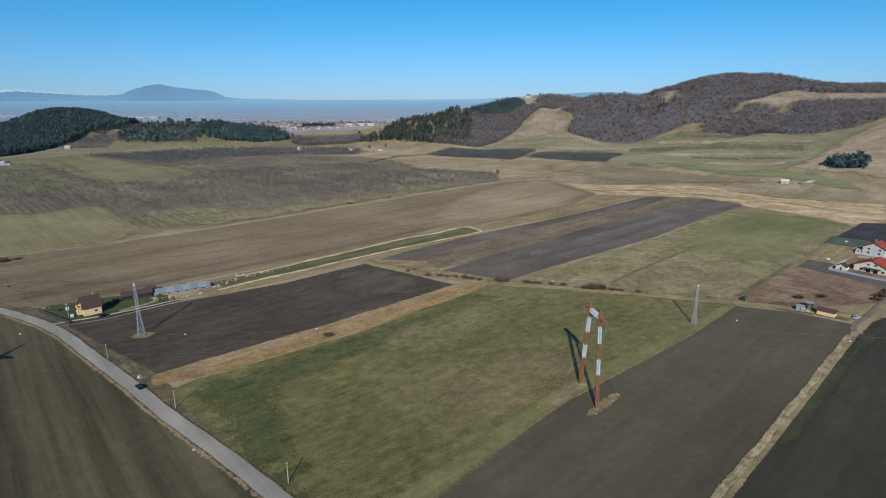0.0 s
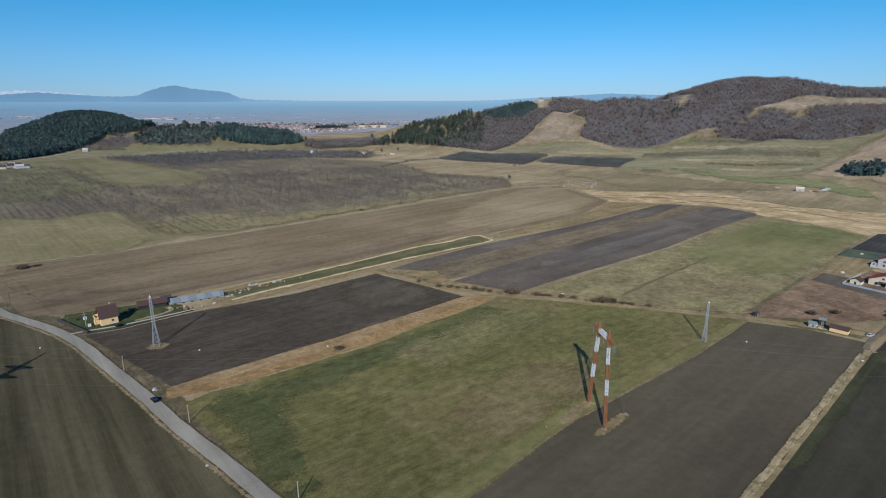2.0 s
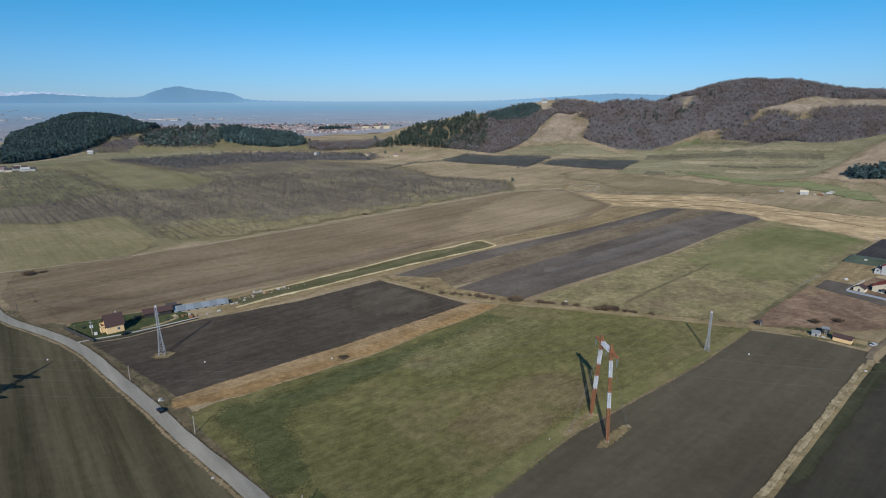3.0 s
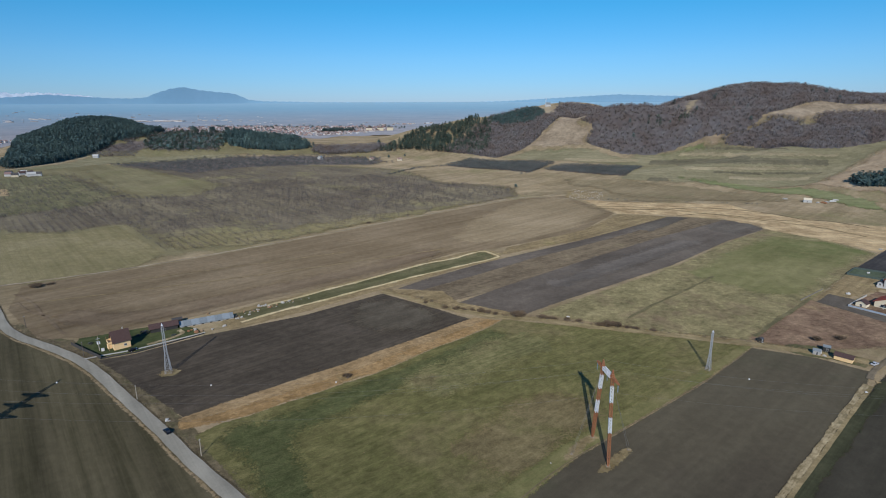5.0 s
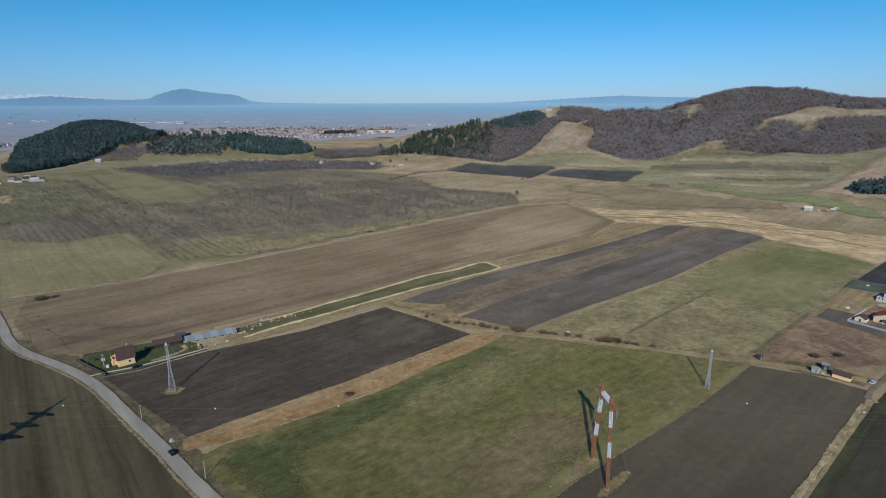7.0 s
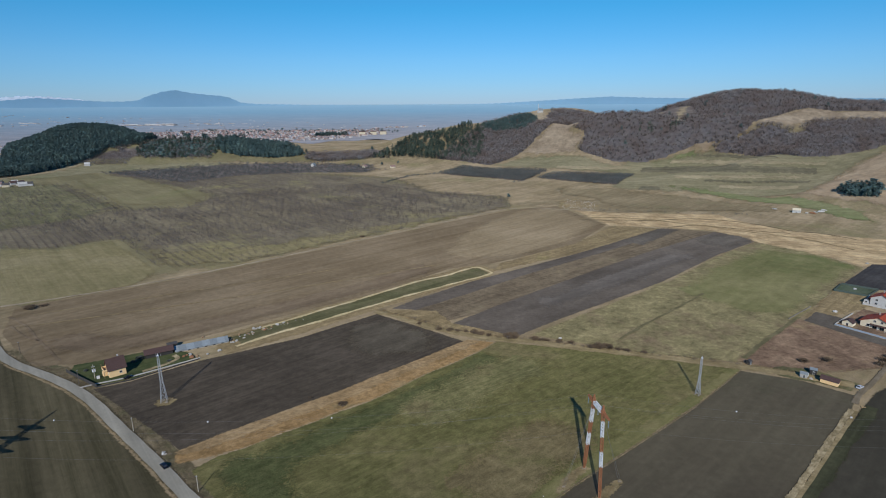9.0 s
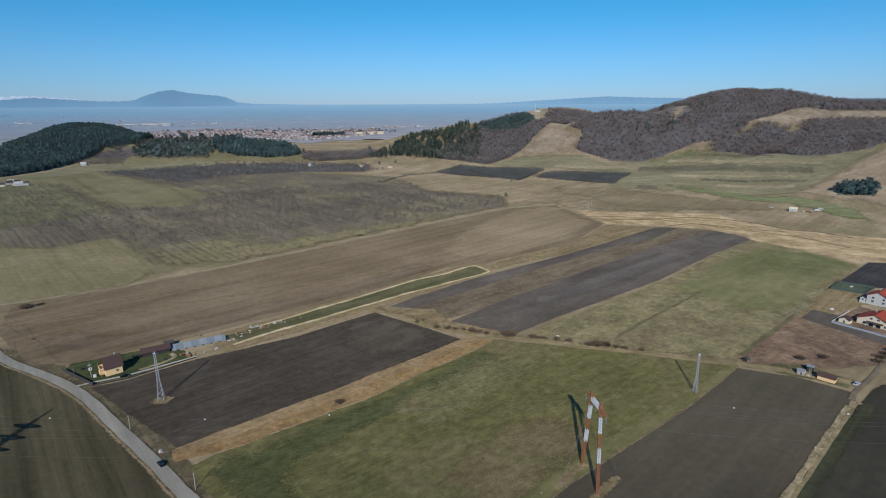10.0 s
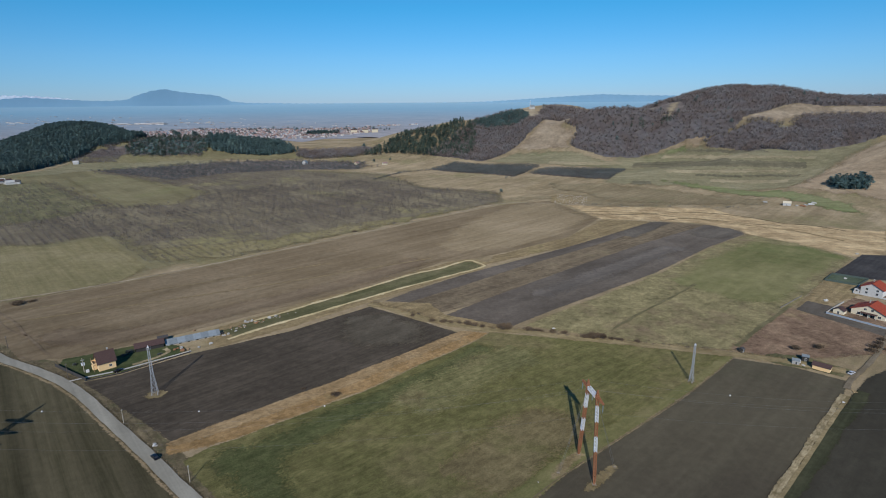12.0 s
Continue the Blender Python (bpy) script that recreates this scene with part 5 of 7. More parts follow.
def square_mast(x, y, h, base, turn, label):
    """A free-standing galvanised lattice mast that tapers in two slopes, on four footings."""
    e = empty("lattice_mast", pose(x, y, 0, 0, 0, turn), label, "pylon", "lattice masts")
    bm = bmesh.new()
    lattice(bm, (0, 0, 0.3), (0, 0, h * 0.42), base, base * 0.42, 4, 0.07)
    part("lower_shaft", bm, M["zinc"], e)
    bm = bmesh.new()
    lattice(bm, (0, 0, h * 0.42), (0, 0, h * 0.96), base * 0.42, 0.7, 9, 0.058)
    part("upper_shaft", bm, M["zinc"], e)
    bm = bmesh.new()
    box(bm, (-0.38, -0.38, h * 0.955), (0.38, 0.38, h * 0.97))
    box(bm, (-0.12, -0.12, h * 0.97), (0.12, 0.12, h))
    part("cap", bm, M["mast_white"], e, "white cap plate")
    for sx in (-1, 1):
        for sy in (-1, 1):
            bm = bmesh.new()
            box(bm, (sx * base / 2 - 0.35, sy * base / 2 - 0.35, -0.1), (sx * base / 2 + 0.35, sy * base / 2 + 0.35, 0.4))
            part("footing", bm, M["old_concrete"], e, "concrete footing")
    return e


square_mast(-133.5, 228.5, 24.5, 2.7, 18, "tall pale galvanised lattice mast in a dark ploughed field")
square_mast(116.1, 236.7, 19.8, 1.8, 40, "pale galvanised lattice mast at the green field's corner")
field("weeds_round_mast", [(-137, 226), (-134, 224.5), (-129.5, 226.5), (-129, 231), (-133, 232), (-137, 230)], M["path_grass"], "dry weeds round a mast's foot", 0.09, 1.2, 0.7, "weeds")
field("weeds_round_mast", [(112, 233), (117, 231.5), (121, 236), (119, 240), (114, 239)], M["path_grass"], "dry weeds round a mast's foot", 0.09, 1.2, 0.5, "weeds")

# the guyed portal mast, painted in bands
A0, A1 = Vector((51.5, 164.8, 0.4)), Vector((52.2, 170.2, 30.2))
B0, B1 = Vector((50.1, 181.8, 0.4)), Vector((50.6, 176.6, 30.8))
portal = empty("portal_mast", pose(51, 173, 0), "guyed lattice portal mast banded in orange and white", "pylon")
BACK = Matrix.Translation((-51, -173, 0))


def portal_part(name, bm, mat, parent, label=""):
    bmesh.ops.transform(bm, matrix=BACK, verts=bm.verts[:])
    return part(name, bm, mat, parent, label)


BANDS = ((0.0, 0.38, "mast_red"), (0.38, 0.56, "mast_white"), (0.56, 0.73, "mast_red"), (0.73, 0.92, "mast_white"), (0.92, 1.0, "mast_red"))
for p, q in ((A0, A1), (B0, B1)):
    leg = None
    for s, t, mname in BANDS:
        bm = bmesh.new()
        w0, w1 = (0.45 if s == 0 else 0.9), 0.9
        if s == 0:
            lattice(bm, p, p.lerp(q, 0.09), 0.4, 0.9, 2, 0.13)
            lattice(bm, p.lerp(q, 0.09), p.lerp(q, t), 0.9, 0.9, 9, 0.13)
        else:
            lattice(bm, p.lerp(q, s), p.lerp(q, t), 0.9, 0.9, max(2, round((t - s) * 26)), 0.13)
        if leg is None:
            leg = portal_part("leg", bm, M[mname], portal, "lattice leg, orange at the foot")
        else:
            portal_part("band", bm, M[mname], leg, "white painted band" if mname == "mast_white" else "orange painted band")
    bm = bmesh.new()
    box(bm, (p.x - 0.7, p.y - 0.7, -0.1), (p.x + 0.7, p.y + 0.7, 0.40))
    portal_part("footing", bm, M["old_concrete"], portal, "concrete footing")
along = (B1 - A1).normalized()
E0, E1 = A1 - along * 4.2 + Vector((0, 0, 0.6)), B1 + along * 4.2 + Vector((0, 0, 0.6))
M0, M1 = A1 + along * 0.6 + Vector((0, 0, 0.6)), B1 - along * 0.6 + Vector((0, 0, 0.6))
beam = None
for p, q, mname, w0, w1 in ((M0, M1, "mast_white", 1.1, 1.1), (M0, E0, "mast_red", 1.1, 0.35), (M1, E1, "mast_red", 1.1, 0.35)):
    bm = bmesh.new()
    lattice(bm, p, q, w0, w1, 5, 0.14)
    if beam is None:
        beam = portal_part("beam", bm, M[mname], portal, "white lattice beam between the legs")
    else:
        portal_part("beam_arm", bm, M[mname], beam, "orange lattice arm")
PEAKS = []
for p in (A1, B1):
    bm = bmesh.new()
    tip = p + Vector((0, 0, 3.4))
    lattice(bm, p + Vector((0, 0, 1.0)), tip, 1.0, 0.15, 4, 0.12)
    portal_part("peak", bm, M["mast_red"], portal, "orange pointed peak")
    PEAKS.append(tip)
HANGS = []
for p in (E0 - along * -0.3, (M0 + M1) / 2, E1 + along * -0.3):
    bm = bmesh.new()
    for k in range(9):
        rod(bm, p + Vector((0, 0, -0.7 - k * 0.28)), p + Vector((0, 0, -0.88 - k * 0.28)), 0.20, 0.07, 8)
    rod(bm, p + Vector((0, 0, -0.2)), p + Vector((0, 0, -3.4)), 0.04, 0.04, 5)
    portal_part("insulator", bm, M["glass_disc"], portal, "hanging grey-blue insulator string")
    HANGS.append(p + Vector((0, 0, -3.4)))
for p, g in ((A1, (61, 174, 0)), (B1, (40, 171, 0))):
    bm = bmesh.new()
    rod(bm, p, g, 0.035, 0.035, 4)
    rod(bm, p + Vector((0, 0, -0.8)), (g[0] + 0.8, g[1] + 0.4, 0), 0.035, 0.035, 4)
    portal_part("guy_wire", bm, M["wire"], portal, "thin steel guy wires")
    bm = bmesh.new()
    box(bm, (g[0] - 0.2, g[1] - 0.2, -0.1), (g[0] + 0.95, g[1] + 0.55, 0.35))
    portal_part("anchor", bm, M["old_concrete"], portal, "concrete guy anchor")
M["crop_fresh"] = land("fresh_crop", (0.120, 0.126, 0.050), (0.167, 0.159, 0.067), (0.216, 0.189, 0.092), 43, 2, 0.3, 0.03, 0.5)
for nm, poly, sd in (("portal_tufts", [(47.5, 161.5), (50, 161.5), (56, 166.5), (62, 174), (61, 175.5), (54, 170)], 41), ("portal_tufts", [(38, 169), (41, 170), (46, 175.5), (52, 182), (50.5, 183), (45, 179)], 42),
                     ("mast_tufts", [(-137, 226), (-134, 225), (-130, 227), (-130, 231), (-134, 232)], 43), ("mast_tufts", [(113, 234), (117, 233), (120, 237), (117, 240)], 44)):
    wood(nm, poly, 0.8, LITTLE, (0.3, 0.9), M["dry_grass"], "dry weeds round a mast's footing", sd, 0.7, width=1.5, category="weeds")
field("crop_edge", [(146, 265), (106, 230.5), (60, 194), (38, 176), (14, 152), (-12, 124), (-40, 96), (-37.6, 90), (-2, 123), (42, 170.4), (110, 226.4), (149, 262.4)], M["crop_fresh"], "fresh green grass edge of the crop field", 0.065, 6.0, 0.2, "grass", 3.0)
ribbon("field_seam", [(149.5, 262), (110.5, 226), (42.5, 170.3), (20.4, 148.3), (-1.6, 123.3), (-37.6, 89)], 0.45, M["fallow_brown"], "thin dry grass seam between crop and ploughed soil", 0.02, 0.15, 0.0, "grass", 43)
field("weed_island", [(47.6, 161.2), (50, 161.4), (56, 166.6), (62.6, 174.2), (62, 175.8), (60, 175.2), (54, 169.6), (49, 164.6)], M["path_grass"], "island of dry weeds at the mast's foot", 0.1, 1.0, 0.5, "weeds")
field("weed_island", [(37, 168), (41, 169.5), (46, 175), (52.5, 182), (51, 184), (46.5, 181), (40, 174)], M["path_grass"], "island of dry weeds at the mast's foot", 0.1, 1.0, 0.6, "weeds")


# the next tower of the line, beside the view: its shadow falls on the western field
def arm_tower(x, y, h, turn, label):
    e = empty("power_pylon", pose(x, y, 0, 0, 0, turn), label, "pylon", "line pylons")
    bm = bmesh.new()
    lattice(bm, (0, 0, 0), (0, 0, h * 0.45), 7.5, 3.4, 6, 0.26)
    lattice(bm, (0, 0, h * 0.45), (0, 0, h * 0.82), 3.4, 1.7, 9, 0.22)
    lattice(bm, (0, 0, h * 0.82), (0, 0, h), 1.7, 0.3, 5, 0.14)
    part("shaft", bm, M["zinc"], e)
    for z, half in ((h * 0.77, 6.5), (h * 0.635, 7.0), (h * 0.5, 7.5)):
        bm = bmesh.new()
        for s in (-1, 1):
            lattice(bm, (0, 0, z), (0, s * half, z + 0.3), 1.5, 0.2, 5, 0.13)
        part("crossarm", bm, M["zinc"], e)
    return e


HT = 36.0
PYL_W = (-179.0 - 0.113 * 1.698 * HT, 221.0 - 0.994 * 1.698 * HT)
arm_tower(*PYL_W, HT, 84, "galvanised lattice power pylon with three crossarms")
arm_tower(330, 195, HT, 84, "galvanised lattice power pylon with three crossarms")


def hung_wire(name, a, b, sag, balls, label):
    """A wire between two points with sag, carrying marker balls at the given x."""
    a, b = Vector(a), Vector(b)
    bm = bmesh.new()
    pts = [a.lerp(b, k / 40) - Vector((0, 0, sag * 4 * (k / 40) * (1 - k / 40))) for k in range(41)]
    for p, q in zip(pts, pts[1:]):
        rod(bm, p, q, 0.015, 0.015, 3)
    w = part(name, bm, M["wire"], None)
    tagged(w, label, "power line", "wires of the power line")
    for x in balls:
        t = (x - a.x) / (b.x - a.x)
        c = a.lerp(b, t) - Vector((0, 0, sag * 4 * t * (1 - t)))
        bm = bmesh.new()
        bmesh.ops.create_uvsphere(bm, u_segments=10, v_segments=7, radius=0.30, matrix=Matrix.Translation(c))
        part("marker_ball", bm, M["ball"], w, "white aerial marker ball")


hung_wire("earth_wire", PEAKS[1], (PYL_W[0], 172.5, 27.7), 6.6, (-142, -87.1, -42.7), "thin grey overhead wire with white marker balls")
hung_wire("earth_wire", PEAKS[1], (330, 192, 30), 12.5, (102.8,), "thin grey overhead wire with white marker balls")
hung_wire("earth_wire", PEAKS[0], (PYL_W[0], 165.5, 27.7), 6.6, (), "thin grey overhead wire")
hung_wire("earth_wire", PEAKS[0], (330, 185, 30), 12.5, (), "thin grey overhead wire")
for k, p in enumerate(HANGS[:1] + HANGS[2:]):
    hung_wire("conductor", p, (PYL_W[0], 160 + 9 * k, 21), 7.0, (), "thin grey overhead conductor")
    hung_wire("conductor", p, (330, 180 + 9 * k, 24), 10.0, (), "thin grey overhead conductor")

# ---------------------------------------------------------------- poles beside the road
M["pole_concrete"] = varied("pole_concrete", (0.40, 0.355, 0.285), (0.52, 0.470, 0.385), 0.9, 0, 1.5, 0.05)
M["pole_wood"] = varied("tarred_pole", (0.12, 0.10, 0.085), (0.20, 0.17, 0.14), 0.9, 0, 1.5, 0.05)


def road_pole(x, y, h, turn, mat, label):
    e = empty("utility_pole", pose(x, y, 0, 0, 0, turn), label, "pole", "poles along the road")
    bm = bmesh.new()
    rod(bm, (0, 0, -0.3), (0, 0, h), 0.17, 0.11, 8)
    part("shaft", bm, M[mat], e)
    bm = bmesh.new()
    box(bm, (-0.3, -0.05, h - 0.45), (0.3, 0.05, h - 0.35))
    part("crossbar", bm, M["zinc"], e)
    for s in (-0.25, 0.25):
        bm = bmesh.new()
        rod(bm, (s, 0, h - 0.33), (s, 0, h - 0.12), 0.06, 0.04, 6)
        part("insulator", bm, M["glass_disc"], e)
    return e


for x, y, h, mt in ((-42, 129, 6.6, "pole_concrete"), (-90.3, 167.5, 6.8, "pole_concrete"), (-134.5, 204.5, 6.8, "pole_concrete"), (-184.5, 245, 7.6, "pole_wood"), (-240, 279, 7.2, "pole_wood")):
    road_pole(x, y, h, 48, mt, "pale concrete utility pole on the roadside verge" if mt == "pole_concrete" else "dark wooden utility pole on the roadside verge")

# ---------------------------------------------------------------- buildings
M["plaster_yellow"] = varied("yellow_render", (0.86, 0.62, 0.33), (0.92, 0.70, 0.40), 0.9, 0, 0.6, 0.0)
M["plaster_cream"] = varied("cream_render", (0.74, 0.66, 0.50), (0.82, 0.74, 0.58), 0.9, 0, 0.6, 0.0)
M["plaster_white"] = varied("white_render", (0.60, 0.59, 0.56), (0.70, 0.69, 0.66), 0.9, 0, 0.6, 0.0)
M["old_white"] = varied("weathered_white_wall", (0.36, 0.345, 0.32), (0.47, 0.455, 0.43), 0.9, 0, 0.8, 0.1)
M["plaster_grey"] = varied("grey_render", (0.40, 0.39, 0.36), (0.52, 0.50, 0.47), 0.9, 0, 0.6, 0.0)


def roofing(name, a, b, pitch):
    """Tiles or sheet in courses."""
    m, n, l, bs = blank(name, 0.7)
    g = n.new("ShaderNodeNewGeometry")
    f = noise_node(n, l, g.outputs["Position"], 1.3, 5, 0.7)
    w = n.new("ShaderNodeTexWave")
    w.wave_type, w.bands_direction = "BANDS", "Z"
    w.inputs["Scale"].default_value = pitch
    w.inputs["Distortion"].default_value = 0.6
    l.new(g.outputs["Position"], w.inputs["Vector"])
    col = ramp(n, l, f, [(0.3, a), (0.7, b)])
    col = mixed(n, l, col, ramp(n, l, w.outputs["Fac"], [(0.0, (0.72, 0.72, 0.72)), (0.4, (1.05, 1.05, 1.05))]), 0.8, "MULTIPLY")
    l.new(col, bs.inputs["Base Color"])
    bp = n.new("ShaderNodeBump")
    bp.inputs["Distance"].default_value = 0.05
    l.new(w.outputs["Fac"], bp.inputs["Height"])
    l.new(bp.outputs[0], bs.inputs["Normal"])
    return m


M["roof_brown"] = roofing("brown_tiles", (0.115, 0.07, 0.06), (0.165, 0.10, 0.085), 2.6)
M["roof_red"] = roofing("red_tiles", (0.500, 0.085, 0.040), (0.620, 0.130, 0.060), 2.6)
M["roof_grey"] = roofing("grey_sheet", (0.26, 0.295, 0.30), (0.36, 0.395, 0.40), 1.1)
M["roof_grey_new"] = roofing("pale_grey_sheet", (0.34, 0.385, 0.395), (0.44, 0.48, 0.49), 1.1)
M["roof_dark"] = roofing("dark_tiles", (0.09, 0.085, 0.085), (0.14, 0.13, 0.12), 2.6)
M["glass"] = varied("window_glass", (0.03, 0.035, 0.04), (0.05, 0.055, 0.06), 0.08, 0, 0.5, 0.0, 0.5)
M["frame_white"] = varied("white_window_frame", (0.72, 0.72, 0.70), (0.80, 0.80, 0.78), 0.6, 0, 1.0, 0.0)
M["timber"] = varied("weathered_timber", (0.26, 0.17, 0.10), (0.40, 0.28, 0.17), 0.85, 0, 1.2, 0.2)
M["timber_dark"] = varied("dark_boards", (0.045, 0.045, 0.045), (0.075, 0.07, 0.065), 0.85, 0, 1.2, 0.25)
M["fence_green"] = varied("green_mesh_fence", (0.075, 0.105, 0.090), (0.120, 0.155, 0.135), 0.8, 0, 2.0, 0.1)
M["fence_blue"] = varied("pale_blue_fence", (0.34, 0.40, 0.46), (0.44, 0.50, 0.55), 0.7, 0, 0.6, 0.1)
M["pale_scrap"] = varied("pale_scrap", (0.30, 0.28, 0.25), (0.48, 0.46, 0.42), 0.85, 0, 1.5, 0.3)
M["rust"] = varied("rusty_scrap", (0.22, 0.10, 0.05), (0.34, 0.18, 0.10), 0.85, 0, 1.2, 0.25)
M["plot_green"] = land("plot_turf", (0.060, 0.082, 0.055), (0.082, 0.107, 0.072), (0.11, 0.135, 0.092), 41, 2.0, 0.3, 0.08, 0.6)
M["old_wall"] = varied("weathered_wall", (0.15, 0.135, 0.11), (0.23, 0.21, 0.18), 0.9, 0, 1.2, 0.15)
M["lawn"] = land("garden_lawn", (0.044, 0.059, 0.025), (0.068, 0.084, 0.036), (0.104, 0.112, 0.055), 30, 2, 0.2, 0.08, 0.6)
M["car_black"] = varied("black_car_paint", (0.012, 0.013, 0.018), (0.016, 0.017, 0.022), 0.25, 0, 0.5, 0.0, 0.6)
M["car_white"] = varied("white_car_paint", (0.72, 0.72, 0.72), (0.78, 0.78, 0.78), 0.3, 0, 0.5, 0.0, 0.5)
M["tyre"] = varied("tyre_rubber", (0.02, 0.02, 0.02), (0.035, 0.035, 0.035), 0.9, 0, 3, 0.0)


def prism(bm, pts, y0, y1):
    """A profile in x and z, drawn out from y0 to y1."""
    a = [bm.verts.new((x, y0, z)) for x, z in pts]
    b = [bm.verts.new((x, y1, z)) for x, z in pts]
    n = len(pts)
    for i in range(n):
        bm.faces.new((a[i], a[(i + 1) % n], b[(i + 1) % n], b[i]))
    bm.faces.new(a[::-1])
    bm.faces.new(b)
    bmesh.ops.recalc_face_normals(bm, faces=bm.faces[:])


def slab(bm, a, b, c, d, t):
    """A flat slab with corners a, b, c, d and thickness t along its normal."""
    a, b, c, d = map(Vector, (a, b, c, d))
    n = (b - a).cross(d - a).normalized() * t
    lo, hi = [bm.verts.new(p) for p in (a, b, c, d)], [bm.verts.new(p + n) for p in (a, b, c, d)]
    bm.faces.new(lo[::-1])
    bm.faces.new(hi)
    for i in range(4):
        j = (i + 1) % 4
        bm.faces.new((lo[i], lo[j], hi[j], hi[i]))
    bmesh.ops.recalc_face_normals(bm, faces=bm.faces[:])


def window(e, side, u, z, w, h, L, W, glass="glass", name="window"):
    """A window let into a wall: frame, sill and pane. side: x0, x1, y0 or y1 wall, u along it."""
    m = {"y0": pose(u, 0, z), "y1": pose(u, W, z, 0, 0, 180), "x0": pose(0, u, z, 0, 0, -90), "x1": pose(L, u, z, 0, 0, 90)}[side]
    bm = bmesh.new()
    t = 0.09
    for lo, hi in (((-w / 2, -0.05, 0), (-w / 2 + t, 0.06, h)), ((w / 2 - t, -0.05, 0), (w / 2, 0.06, h)), ((-w / 2 + t, -0.05, 0), (w / 2 - t, 0.06, t)),
                   ((-w / 2 + t, -0.05, h - t), (w / 2 - t, 0.06, h)), ((-0.03, -0.045, t), (0.03, 0.05, h - t))):
        box(bm, lo, hi, m)
    fr = part(name, bm, M["frame_white"], e, "white framed window" if name == "window" else "white framed glazed door")
    bm = bmesh.new()
    box(bm, (-w / 2 + t, -0.025, t), (w / 2 - t, -0.005, h - t), m)
    part("pane", bm, M[glass], fr, "dark glass pane")
    if name == "window":
        bm = bmesh.new()
        box(bm, (-w / 2 - 0.1, -0.16, -0.07), (w / 2 + 0.1, 0.05, -0.003), m)
        part("sill", bm, M["concrete"], fr)


def house(x, y, turn, L, W, eave, ridge, wall, roof, label, openings=(), over=0.5, chimney=True, name="house", group="", z0=0.0, gable_lift=0.0):
    """A house with a ridge along its own x: solid walls with gables, two thick roof planes, chimney and openings."""
    e = empty(name, pose(x, y, z0, 0, 0, turn), label, "house" if name == "house" else name.replace("_", " "), group)
    bm = bmesh.new()
    rise = (ridge - eave) / (W / 2)
    prof = [(0, -0.3), (W, -0.3), (W, eave), (W / 2, ridge - 0.02), (0, eave)]
    a = [bm.verts.new((0, p, z)) for p, z in prof]
    b = [bm.verts.new((L, p, z)) for p, z in prof]
    for i in range(5):
        j = (i + 1) % 5
        bm.faces.new((a[i], a[j], b[j], b[i]))
    bm.faces.new(a)
    bm.faces.new(b)
    bmesh.ops.recalc_face_normals(bm, faces=bm.faces[:])
    part("wall", bm, M[wall], e)
    for s in (0, 1):
        bm = bmesh.new()
        yo, zo = -over, eave - over * rise
        p = [(-over, yo, zo), (L + over, yo, zo), (L + over, W / 2, ridge), (-over, W / 2, ridge)]
        if s:
            p = [(q[0], W - q[1], q[2]) for q in p][::-1]
        slab(bm, *p, 0.18)
        part("roof", bm, M[roof], e)
    bm = bmesh.new()
    rod(bm, (-over, W / 2, ridge + 0.12), (L + over, W / 2, ridge + 0.12), 0.16, 0.16, 6)
    part("ridge_cap", bm, M[roof], e)
    if chimney:
        bm = bmesh.new()
        box(bm, (L * 0.7, W * 0.62, ridge - 1.6), (L * 0.7 + 0.6, W * 0.62 + 0.6, ridge + 0.7))
        box(bm, (L * 0.7 - 0.08, W * 0.62 - 0.08, ridge + 0.7), (L * 0.7 + 0.68, W * 0.62 + 0.68, ridge + 0.82))
        part("chimney", bm, M["plaster_grey"], e, "rendered chimney")
    for o in openings:
        window(e, *o[:5], L, W, name="window" if len(o) < 6 else o[5])
    return e


# the yellow house, its shed, hall and garden
yellow = house(-172.6, 250.8, 43, 7.6, 7.2, 4.6, 9.0, "plaster_yellow", "roof_brown", "yellow rendered house with a steep dark brown roof",
               (("y0", 5.2, 1.5, 1.3, 1.2), ("x0", 2.2, 1.2, 1.2, 1.3), ("x0", 5.0, 1.2, 1.2, 1.3), ("x0", 3.6, 4.2, 1.3, 1.9, "door")), 0.6)
bm = bmesh.new()
box(bm, (-2.0, 0.8, 3.7), (-0.01, 6.4, 3.9))
balcony = part("balcony", bm, M["timber"], yellow, "timber balcony deck on posts")
for yy in (1.1, 6.3):
    bm = bmesh.new()
    rod(bm, (-1.9, yy, 0), (-1.9, yy, 6.2), 0.10, 0.10, 6)
    part("post", bm, M["timber"], balcony)
for lo, hi in (((-1.98, 0.85, 3.9), (-1.88, 6.4, 4.75)), ((-1.88, 0.85, 3.9), (-0.02, 0.95, 4.75)), ((-1.88, 6.3, 3.9), (-0.02, 6.4, 4.75)), ((-1.98, 3.9, 0.0), (-0.02, 6.4, 2.3))):
    bm = bmesh.new()
    box(bm, lo, hi)
    part("parapet" if lo[2] > 1 else "porch_wall", bm, M["plaster_yellow"], balcony, "yellow rendered parapet" if lo[2] > 1 else "yellow rendered porch")
for yy in np.arange(1.1, 6.3, 0.55):
    bm = bmesh.new()
    rod(bm, (-1.9, yy, 3.9), (-1.9, yy, 4.8), 0.04, 0.04, 5)
    part("baluster", bm, M["timber"], balcony)
bm = bmesh.new()
rod(bm, (-1.9, 1.1, 4.82), (-1.9, 6.3, 4.82), 0.06, 0.06, 6)
part("rail", bm, M["timber"], balcony)
